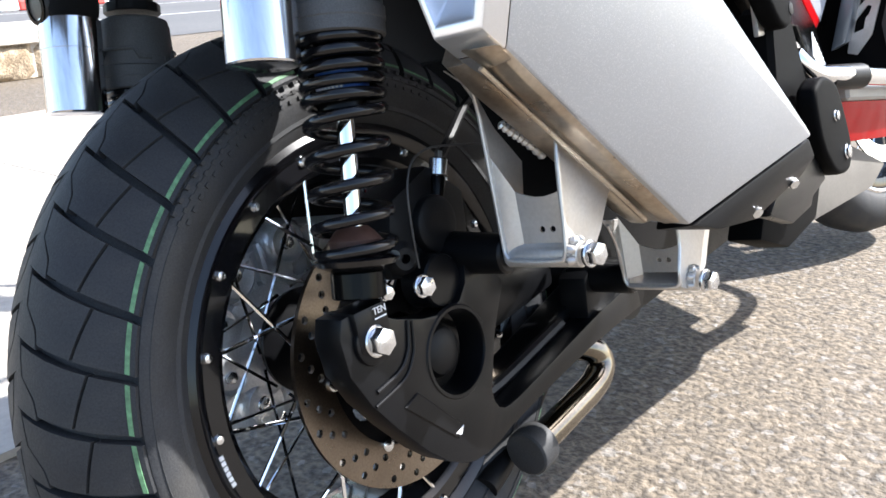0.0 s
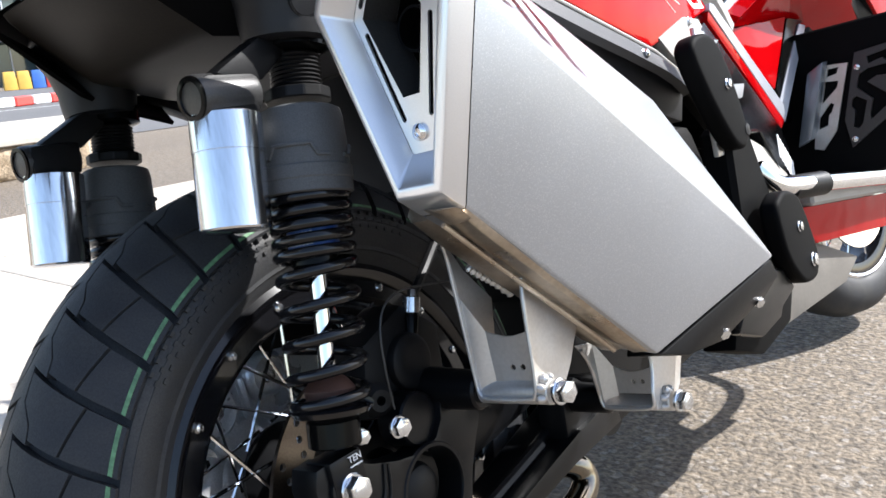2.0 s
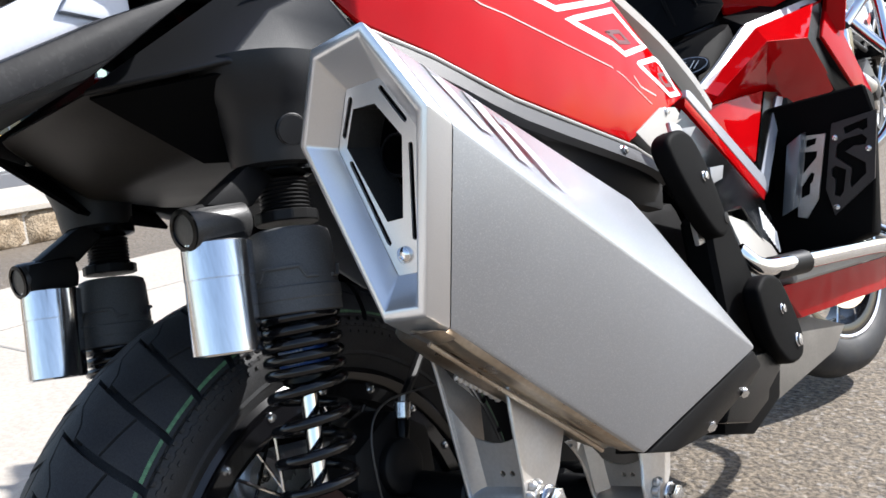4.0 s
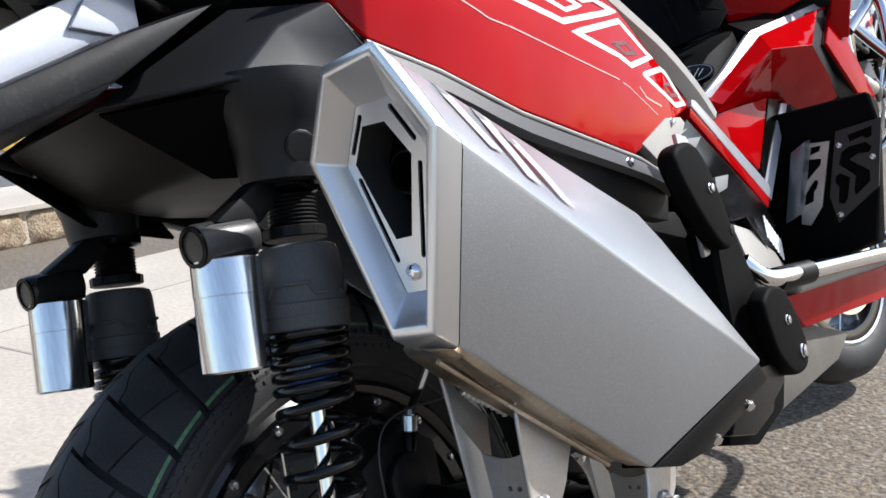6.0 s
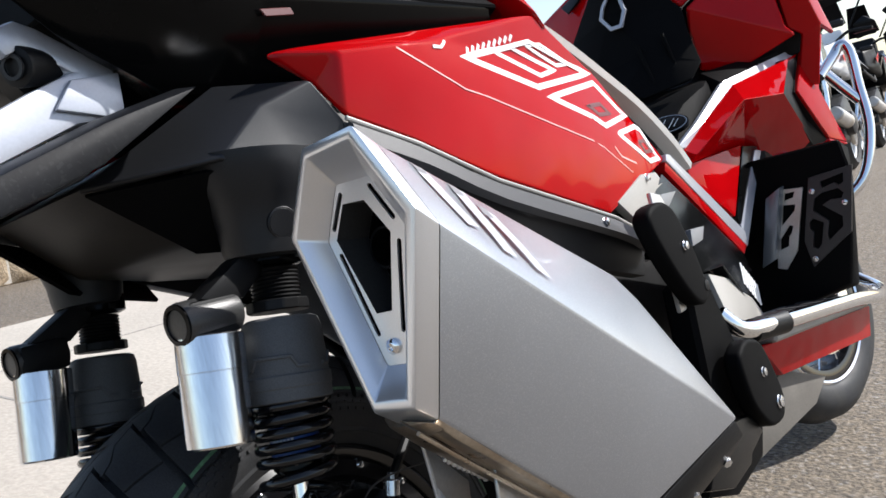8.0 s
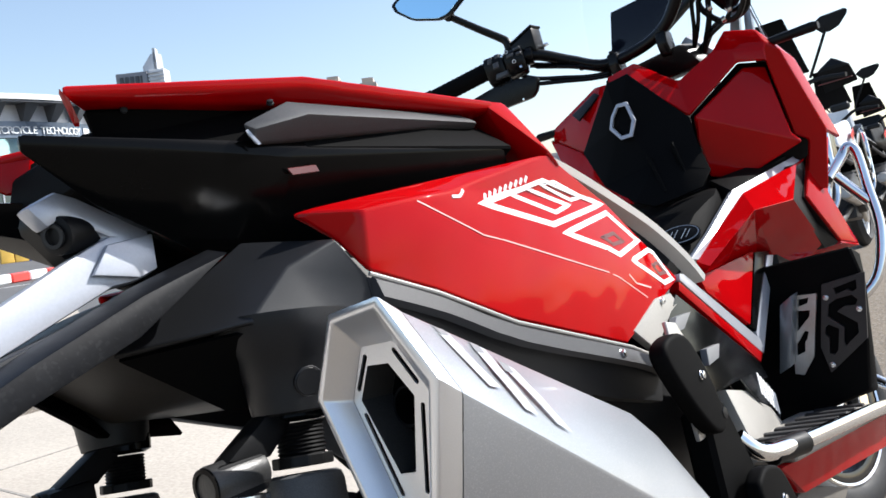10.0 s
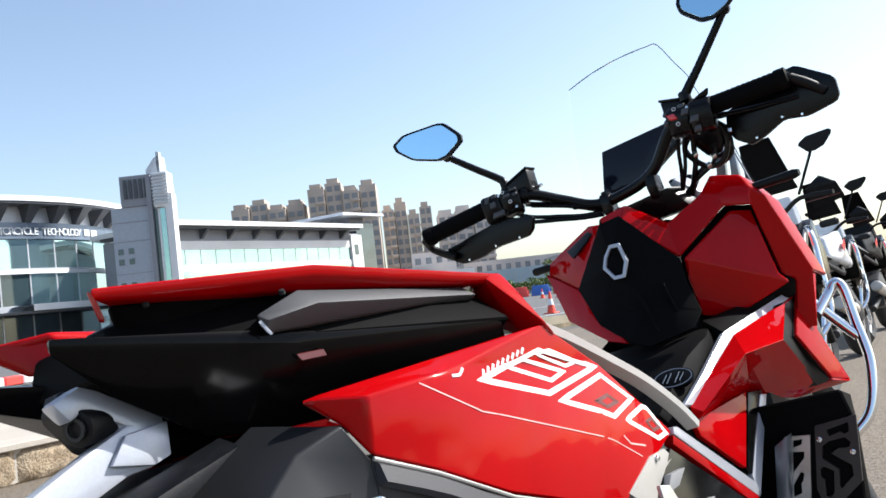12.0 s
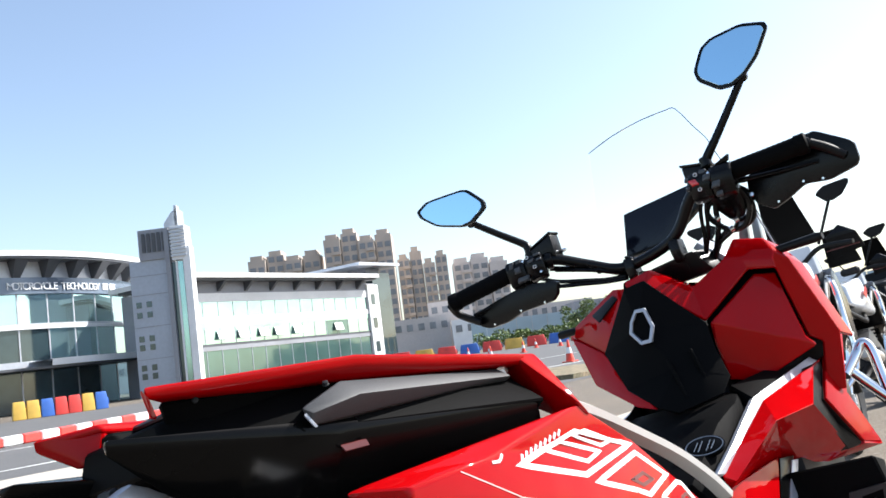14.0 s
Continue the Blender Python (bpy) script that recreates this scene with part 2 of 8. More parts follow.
def tube(path, r, seg=10, closed=False):
    pts = [Vector(p) for p in path]
    n = len(pts)
    rings, up = [], None
    for k, p in enumerate(pts):
        d = (pts[(k + 1) % n] - pts[k - 1]) if closed else (pts[min(k + 1, n - 1)] - pts[max(k - 1, 0)])
        d.normalize()
        up = d.orthogonal().normalized() if up is None else (up - d * up.dot(d)).normalized()
        side = d.cross(up)
        rr = r[k] if isinstance(r, (list, tuple)) else r
        rings.append([p + rr * (math.cos(2 * math.pi * j / seg) * up + math.sin(2 * math.pi * j / seg) * side) for j in range(seg)])
    return loft(rings + [rings[0]] if closed else rings, caps=not closed)


def smooth_path(pts, steps=6):
    """A Catmull-Rom curve through the points."""
    pts = [Vector(p) for p in pts]
    out = []
    for k in range(len(pts) - 1):
        a, b, c, d = pts[max(k - 1, 0)], pts[k], pts[k + 1], pts[min(k + 2, len(pts) - 1)]
        for j in range(steps):
            t = j / steps
            out.append(0.5 * (2 * b + (c - a) * t + (2 * a - 5 * b + 4 * c - d) * t * t + (3 * b - a - 3 * c + d) * t ** 3))
    return out + [pts[-1]]


def join(*bms):
    """Pieces of one casting joined in one bmesh."""
    out = bmesh.new()
    for bm in bms:
        me = bpy.data.meshes.new("tmp")
        bm.to_mesh(me)
        bm.free()
        out.from_mesh(me)
        bpy.data.meshes.remove(me)
    return out


def mirrored(bm):
    bmesh.ops.scale(bm, vec=(-1, 1, 1), verts=bm.verts)
    bmesh.ops.reverse_faces(bm, faces=bm.faces)
    return bm


def circle(c, r, u, v, n=16, start=0.0):
    c, u, v = Vector(c), Vector(u), Vector(v)
    return [c + r * (math.cos(start + 2 * math.pi * k / n) * u + math.sin(start + 2 * math.pi * k / n) * v) for k in range(n)]


def hex_bolt(p, axis, r, length, parent, name="bolt", mat=None, label=""):
    """A hexagon head with a washer flange and a chamfered face."""
    p, axis = Vector(p), Vector(axis).normalized()
    bm = join(spun([(-0.001, r * 1.12), (r * 0.14, r * 1.12), (r * 0.22, r * 1.0)], p, axis, 20),
              bevel(spun([(r * 0.2, r), (length, r)], p, axis, 6), r * 0.12, 2, 40),
              spun([(length * 0.98, r * 0.62), (length * 1.04, r * 0.5)], p, axis, 14))
    return part(name, bm, mat or ZINC, parent, label)


def lettering(text, size, m, mat, parent, name="lettering", depth=0.0003, label=""):
    cu = bpy.data.curves.new("tmp", "FONT")
    cu.body, cu.size, cu.extrude, cu.align_x = text, size, depth, "CENTER"
    tmp = bpy.data.objects.new("tmp", cu)
    me = bpy.data.meshes.new_from_object(tmp)
    bpy.data.objects.remove(tmp)
    me.materials.append(mat)
    me.transform(m)
    ob = new(name, me)
    ob.parent = parent
    return tagged(ob, label)


def band(pts, width, normal, mat, parent, name, closed=True, depth=0.0008, label=""):
    """A flat painted line of even width along points, lying on a surface with that normal."""
    nrm = Vector(normal).normalized()
    pts = [Vector(p) for p in pts]
    n = len(pts)
    bm = bmesh.new()
    rows = []
    for k, p in enumerate(pts):
        a = pts[k - 1] if closed or k else None
        c = pts[(k + 1) % n] if closed or k < n - 1 else None
        d1 = (p - a).normalized() if a is not None else (c - p).normalized()
        d2 = (c - p).normalized() if c is not None else d1
        s1, s2 = nrm.cross(d1).normalized(), nrm.cross(d2).normalized()
        s = (s1 + s2).normalized()
        s = s / max(s.dot(s1), 0.4)
        rows.append([bm.verts.new(p + s * width * h + nrm * z) for h, z in ((-0.5, -0.001), (0.5, -0.001), (0.5, depth), (-0.5, depth))])
    for k in range(n if closed else n - 1):
        a, c = rows[k], rows[(k + 1) % n]
        for j in range(4):
            bm.faces.new((a[j], a[(j + 1) % 4], c[(j + 1) % 4], c[j]))
    if not closed:
        bm.faces.new(rows[0]), bm.faces.new(rows[-1][::-1])
    return part(name, bm, mat, parent, label)


def shell(verts, faces, thick=0.004, w=0.0015, seg=2):
    """A moulded panel: facets with a wall thickness and softened edges."""
    bm = bmesh.new()
    vs = [bm.verts.new(v) for v in verts]
    for f in faces:
        bm.faces.new([vs[k] for k in f])
    c = sum((Vector(v) for v in verts), Vector()) / len(verts)
    bmesh.ops.recalc_face_normals(bm, faces=bm.faces)
    bmesh.ops.solidify(bm, geom=list(bm.faces), thickness=thick)
    bmesh.ops.recalc_face_normals(bm, faces=bm.faces)
    return bevel(bm, w, seg, 12) if w else bm


def slab(pts, depth, w=0.0015, seg=2):
    """A panel from an outline, as deep as the vector."""
    d = Vector(depth)
    n = len(pts)
    c = sum((Vector(p) for p in pts), Vector()) / n
    bm = bmesh.new()
    a, b = [bm.verts.new(p) for p in pts], [bm.verts.new(Vector(p) + d) for p in pts]
    ca, cb = bm.verts.new(c), bm.verts.new(c + d)
    for k in range(n):
        j = (k + 1) % n
        bm.faces.new((a[k], a[j], ca)), bm.faces.new((b[j], b[k], cb)), bm.faces.new((a[j], a[k], b[k], b[j]))
    return bevel(bm, w, seg, 40) if w else bm


def eased(pts, times, r=0.12):
    """An outline with its corners cut back, again and again, until they are round."""
    pts = [Vector(p) for p in pts]
    for _ in range(times):
        pts = [a.lerp(b, f) for a, b in zip(pts, pts[1:] + pts[:1]) for f in (r, 1 - r)]
    return pts


def both(make, name, mat, parent, label="", sharp=32.0):
    """A part on the right and its mirror image on the left."""
    first = part(name, make(), mat, parent, label, sharp)
    part(name, mirrored(make()), mat, parent, label, sharp)
    return first


def on_surface(ob, p, towards, reach=0.03):
    """The place where the line through p along a direction first meets the face of a part."""
    d = Vector(towards).normalized()
    tree = BVHTree.FromPolygons([v.co.copy() for v in ob.data.vertices], [tuple(f.vertices) for f in ob.data.polygons])
    got = tree.ray_cast(Vector(p) - d * reach, d)[0]
    return got if got is not None else Vector(p)


def film_on(ob, outline, normal, lift, steps=4):
    """A thin printed patch between four corners that follows the face of a part."""
    a, b, c, d = (Vector(p) for p in outline)
    nrm = Vector(normal).normalized()
    bm = bmesh.new()
    grid = [[bm.verts.new(on_surface(ob, a.lerp(b, v).lerp(d.lerp(c, v), u), -nrm) + nrm * lift) for v in (0.0, 0.5, 1.0)] for u in [k / steps for k in range(steps + 1)]]
    for i in range(steps):
        for j in range(2):
            bm.faces.new((grid[i][j], grid[i][j + 1], grid[i + 1][j + 1], grid[i + 1][j]))
    bmesh.ops.solidify(bm, geom=list(bm.faces), thickness=0.0004)
    return bm


# ---- the red scooter: rear wheel, suspension and silencer ----
# x to its right, y ahead, z up, from the point under the rear axle; it leans to its left on the side stand
BIKE = pose(0, 0, 0.0133, 0, -11.34, 0)
bike = thing("adventure_scooter", BIKE, "red and black adventure scooter leaning on its side stand", "scooter")
AXLE = 0.276


def wheel_point(ang, x, r, cz=AXLE, cy=0.0):
    return (x, cy + r * math.cos(ang), cz + r * math.sin(ang))


def tread_xr(s, h=0.0):
    """How far out and how far from the axle the tread's face lies, at a place across it: 0 the crown, 1 the shoulder."""
    a = abs(s)
    x = 0.068 * a if a <= 1 else 0.068 + (a - 1) * 0.038
    r = 0.288 - 0.040 * min(a, 1.0) ** 2.3 - max(a - 1, 0) * 0.054
    return math.copysign(x * (1 + h * 6), s), r + h


PITCH = 2 * math.pi / 38
PHASE = radians(3.5)


def tread_block(u0, u1, lo, hi, side, h0=-0.0085, n=4, lift=0.0):
    """One raised block of the tread, curved to the tyre; lo and hi give its edges across the tyre, from one groove to the next."""
    def at(i, j, h):
        u = u0 + (u1 - u0) * i / n
        w = lo(u) + (hi(u) - lo(u)) * j / n
        a = PHASE + u * PITCH - radians(5.3) * (1.03 - w) / 0.93
        x, r = tread_xr(w, h + lift)
        return wheel_point(a, side * x, r)
    bm = bmesh.new()
    top = [[bm.verts.new(at(i, j, 0.0)) for j in range(n + 1)] for i in range(n + 1)]
    for i in range(n):
        for j in range(n):
            bm.faces.new((top[i][j], top[i + 1][j], top[i + 1][j + 1], top[i][j + 1]))
    rim_idx = [(i, 0) for i in range(n)] + [(n, j) for j in range(n)] + [(i, n) for i in range(n, 0, -1)] + [(0, j) for j in range(n, 0, -1)]
    low = [bm.verts.new(Vector(at(i, j, h0))) for i, j in rim_idx]
    for k in range(len(rim_idx)):
        (i, j), (i2, j2) = rim_idx[k], rim_idx[(k + 1) % len(rim_idx)]
        bm.faces.new((top[i2][j2], top[i][j], low[k], low[(k + 1) % len(low)]))
    return bm


rear_wheel = new("rear_wheel")
rear_wheel.parent = bike
carc = [(-0.056, 0.193), (-0.066, 0.203), (-0.0735, 0.222), (-0.0745, 0.234), (-0.0712, 0.2395)]
carc += [tread_xr(w, -0.0080) for w in [k / 9 for k in range(-9, 10)]]
carc += [(0.0712, 0.2395), (0.0745, 0.234), (0.0735, 0.222), (0.066, 0.203), (0.056, 0.193), (0.05, 0.186), (-0.05, 0.186)]
part("tyre", ring(carc, (0, 0, AXLE), (1, 0, 0), 96), RUBBER, rear_wheel, "black rubber tyre with chunky road tread", sharp=50)
LUGS = []


def step_edge(u):
    """The crown rib's stepped edge."""
    return 0.06 + 0.10 * u if u < 0.55 else 0.20 + 0.12 * u


ROWS = [("tread_block", RUBBER, 0.005, 0.995, lambda u: 0.0, lambda u: step_edge(u) - 0.012, 0.0),
        ("tread_block", RUBBER, 0.075, 0.925, lambda u: step_edge(u) + 0.012, lambda u: 0.775 - 0.145 * u, 0.0),
        ("tread_block", RUBBER, 0.075, 0.925, lambda u: 0.800 - 0.145 * u, lambda u: 1.10, 0.0),
        ("mould_stripe", GREEN, 0.085, 0.915, lambda u: 1.008, lambda u: 1.050, 0.0005)]
for side in (1, -1):
    for name, mat, u0, u1, lo, hi, lift in ROWS:
        bm = tread_block(u0, u1, lo, hi, side, lift=lift) if not lift else tread_block(u0, u1, lo, hi, side, -0.001, lift=lift)
        bmesh.ops.translate(bm, vec=(0, 0, -AXLE), verts=bm.verts)
        me = mesh_of(name, bm, mat, 45)
        for k in range(38):
            ob = new(name, me)
            ob.parent = rear_wheel
            ob.matrix_local = pose(0, 0, AXLE, math.degrees((k + (0.0 if side > 0 else 0.5)) * PITCH), 0, 0)
# the sidewall's raised rings
for sx in (1, -1):
    part("bead_ring", ring([(sx * 0.0660, 0.2055), (sx * 0.0690, 0.2070), (sx * 0.0690, 0.2105), (sx * 0.0665, 0.2100)], (0, 0, AXLE), (1, 0, 0), 96), RUBBER, rear_wheel)
    part("shoulder_ring", ring([(sx * 0.0735, 0.2345), (sx * 0.0752, 0.2335), (sx * 0.0752, 0.2325), (sx * 0.0735, 0.2320)], (0, 0, AXLE), (1, 0, 0), 96), RUBBER, rear_wheel)
for row, (r, x) in enumerate(((0.2395, 0.0748), (0.2335, 0.0752), (0.2275, 0.0750))):
    for k in range(0, 30):
        a = radians(62 + 2.6 * k + (1.1 if row % 2 else 0))
        c, u, v = Vector(wheel_point(a, x, r)), Vector((0, -math.sin(a), math.cos(a))), Vector((0, math.cos(a), math.sin(a)))
        LUGS.append(hull([c + u * i * 0.0019 + v * j * 0.0014 + Vector((d, 0, 0)) for i in (-1, 1) for j in (-1, 1) for d in (-0.003, 0.0003)]))
tagged(part("sidewall_pattern", join(*LUGS), RUBBER, rear_wheel), kind="stuff")
# rim with its flanges, drop centre and ledge for the spokes
rim = [(-0.058, 0.1955), (-0.061, 0.190), (-0.058, 0.1835), (-0.0545, 0.180), (-0.0545, 0.166), (-0.050, 0.160), (-0.030, 0.157), (-0.022, 0.150), (0.022, 0.150), (0.030, 0.157),
       (0.050, 0.160), (0.0545, 0.166), (0.0545, 0.180), (0.058, 0.1835), (0.061, 0.190), (0.058, 0.1955), (0.052, 0.194), (0.045, 0.182), (-0.045, 0.182), (-0.052, 0.194)]
part("rim", ring(rim, (0, 0, AXLE), (1, 0, 0), 96), COIL, rear_wheel, "gloss black spoked rim", sharp=24)
hub = part("hub", join(spun([(-0.055, 0.030), (-0.050, 0.050), (-0.044, 0.051), (-0.038, 0.026), (0.036, 0.028), (0.042, 0.056), (0.052, 0.056), (0.062, 0.036)], (0, 0, AXLE), (1, 0, 0), 40)), ARM, rear_wheel, "black wheel hub")
for sx in (1, -1):
    for k in range(18):
        a = radians(2.7 + 20 * k + (0 if sx > 0 else 10))
        p = Vector(wheel_point(a, sx * 0.0540, 0.1765))
        part("spoke_nipple", spun([(-0.003, 0.0040), (0.0012, 0.0044), (0.0032, 0.0032), (0.0036, 0.0012)], p, (sx, 0, 0), 10), ZINC, rear_wheel)
        h = a + radians(62 if k % 2 else -62)
        part("spoke", tube([Vector(wheel_point(a, sx * 0.050, 0.168)), Vector(wheel_point(h, sx * 0.046, 0.054))], 0.0017, 6), CHROME, rear_wheel)
# plain white marks where the rim carries its maker's name
for k in range(6):
    a = radians(187.0 + 1.5 * k)
    u, v = Vector((0, -math.sin(a), math.cos(a))), Vector((0, math.cos(a), math.sin(a)))
    c = Vector(wheel_point(a, 0.0560, 0.1815))
    part("rim_mark", plate([c + u * i * 0.0018 + v * j * 0.0032 for i, j in ((-1, -1), (1, -1), (1, 1), (-1, 1))], (0.0006, 0, 0)), WHITE, rear_wheel)
for k, ch in enumerate("TUBELESS"):
    a = radians(-78.0 + 2.7 * k)
    u, v = Vector((0, -math.sin(a), math.cos(a))), Vector((0, math.cos(a), math.sin(a)))
    lettering(ch, 0.0100, Matrix(((0, 0, 1, 0.0664), (u.y, -v.y, 0, 0.212 * math.cos(a)), (u.z, -v.z, 0, AXLE + 0.212 * math.sin(a)), (0, 0, 0, 1))), WHITE, rear_wheel, "tyre_lettering")

# brake disc with three rows of drillings
disc_holes = []
for row, r in enumerate((0.1125, 0.1035, 0.0945)):
    for k in range(22):
        a = 2 * math.pi * (k + row / 3 + 0.12 * (k % 2)) / 22
        disc_holes.append(circle(wheel_point(a, 0.080, r), 0.0034, (0, 1, 0), (0, 0, 1), 8))
disc = part("brake_disc", plate(circle((0.080, 0, AXLE), 0.120, (0, 1, 0), (0, 0, 1), 96), (0.004, 0, 0), holes=[circle((0.080, 0, AXLE), 0.0835, (0, 1, 0), (0, 0, 1), 64), *disc_holes]), DISC, rear_wheel, "drilled bronze-tinted brake disc", sharp=20)
carrier_holes = [circle(wheel_point(radians(60 * k + 30), 0.078, 0.062), 0.014, (0, 1, 0), (0, 0, 1), 14) for k in range(6)]
part("disc_carrier", plate(circle((0.078, 0, AXLE), 0.086, (0, 1, 0), (0, 0, 1), 48), (0.003, 0, 0), holes=[circle((0.078, 0, AXLE), 0.030, (0, 1, 0), (0, 0, 1), 24), *carrier_holes]), ARM, disc)
for k in range(6):
    part("disc_rivet", spun([(0, 0.0062), (0.003, 0.0062), (0.0042, 0.004)], wheel_point(radians(60 * k), 0.083, 0.0835), (1, 0, 0), 12), ZINC, disc)

# swing arm: the plate round the axle with its round opening, ribs, and the arm ahead
arm = new("swing_arm")
arm.parent = bike
tagged(arm, "black cast swing arm with a round axle opening")
out = [(-0.114, 0.342), (-0.119, 0.328), (-0.117, 0.300), (-0.103, 0.272), (-0.083, 0.245), (-0.056, 0.213), (-0.0366, 0.195), (-0.018, 0.184), (-0.004, 0.1795), (0.0125, 0.1785), (0.032, 0.181), (0.0486, 0.1855), (0.090, 0.1915), (0.133, 0.1970), (0.206, 0.2050), (0.309, 0.2100),
       (0.305, 0.240), (0.2265, 0.2320), (0.156, 0.2205), (0.103, 0.2115), (0.070, 0.2060), (0.0545, 0.2045), (0.046, 0.2050), (0.0385, 0.2090), (0.034, 0.2160), (0.033, 0.2275), (0.040, 0.245), (0.0485, 0.268), (0.061, 0.290), (0.0747, 0.3105),
       (0.066, 0.332), (0.040, 0.344), (0.028, 0.340), (0.025, 0.326), (0.014, 0.314), (-0.008, 0.310), (-0.034, 0.315), (-0.060, 0.324), (-0.098, 0.343)]
x0, x1 = 0.118, 0.146
body = plate([(x0, y, z) for y, z in out], (x1 - x0, 0, 0), holes=[circle((x0, 0.000, 0.275), 0.0350, (0, 1, 0), (0, 0, 1), 28)])
part("axle_plate", bevel(body, 0.003, 2, 40), ARM, arm, sharp=40)
part("opening_lip", ring([(0, 0.0345), (0.0018, 0.0352), (0.0020, 0.0380), (0, 0.0400)], (x1 - 0.001, 0.000, 0.275), (1, 0, 0), 40), ARM, arm)
part("axle_cap", spun([(0, 0.024), (0.016, 0.0225), (0.022, 0.019), (0.025, 0.013), (0.026, 0.004)], (0.112, -0.004, 0.276), (1, 0, 0), 32), BLACK, arm, "domed black axle nut cover")
part("raised_rib", tube(smooth_path([(x1, -0.050, 0.320), (x1, -0.053, 0.308), (x1, -0.057, 0.297), (x1, -0.069, 0.286), (x1, -0.096, 0.280)]), 0.0022, 8), ARM, arm)
part("raised_rib", tube(smooth_path([(x1, -0.046, 0.318), (x1, -0.048, 0.304), (x1, -0.052, 0.292), (x1, -0.066, 0.278), (x1, -0.100, 0.270)]), 0.0016, 8), ARM, arm)
part("raised_panel", bevel(plate([(x1 - 0.0015, y, z) for y, z in ((-0.073, 0.257), (-0.056, 0.263), (-0.010, 0.214), (-0.020, 0.207), (-0.027, 0.213))], (0.003, 0, 0)), 0.001), ARM, arm)
part("arrow_mark", plate([(x1 + 0.0016, y, z) for y, z in ((-0.024, 0.2135), (-0.013, 0.2165), (-0.018, 0.210))], (0.0006, 0, 0)), ALLOY, arm)
BEAM = [(0.020, 0.184), (0.0486, 0.190), (0.133, 0.201), (0.206, 0.209), (0.309, 0.214), (0.305, 0.262), (0.260, 0.252), (0.200, 0.238), (0.130, 0.222), (0.085, 0.213), (0.060, 0.212), (0.045, 0.222)]
part("arm_beam", plate([(0.078, y, z) for y, z in BEAM], (0.0385, 0, 0), 0.006, seg=3), ARM, arm, sharp=38)
part("arm_fillet", tube(smooth_path([(0.119, 0.040, 0.236), (0.117, 0.038, 0.222), (0.117, 0.046, 0.212), (0.117, 0.066, 0.2105), (0.117, 0.110, 0.2165), (0.117, 0.190, 0.2300)]), 0.0075, 10), ARM, arm)
part("arm_web", hull([(x, y, z) for x in (0.060, 0.100) for y, z in ((0.02, 0.30), (0.10, 0.25), (0.22, 0.262), (0.22, 0.300), (0.10, 0.335), (0.03, 0.335))], 0.008, 2), ARM, arm)
part("hose_boss", spun([(0, 0.023), (0.024, 0.0225), (0.026, 0.021), (0.026, 0.012)], (0.114, 0.006, 0.334), (1, 0, 0), 28), ARM, arm)
part("arm_lug", hull([(x, y, z) for x in (0.106, 0.140) for y, z in ((0.215, 0.270), (0.245, 0.285), (0.275, 0.262), (0.270, 0.225), (0.210, 0.225))], 0.005, 2), ARM, arm)
part("arm_pivot", spun([(0, 0.03), (0.04, 0.034), (0.09, 0.034)], (0.05, 0.30, 0.232), (1, 0, 0), 24), ARM, arm)
part("bracket_boss", rod((0.120, 0.044, 0.347), (0.181, 0.046, 0.344), 0.0185, 0.0165, 24, 0.002), ARM, arm)
part("bracket_boss", rod((0.110, 0.238, 0.266), (0.183, 0.238, 0.263), 0.0165, 0.015, 24, 0.002), ARM, arm)

# rear shock absorber, one each side
S0, S1 = Vector((0, -0.090, 0.318)), Vector((0, -0.029, 0.645))
SD = (S1 - S0).normalized()


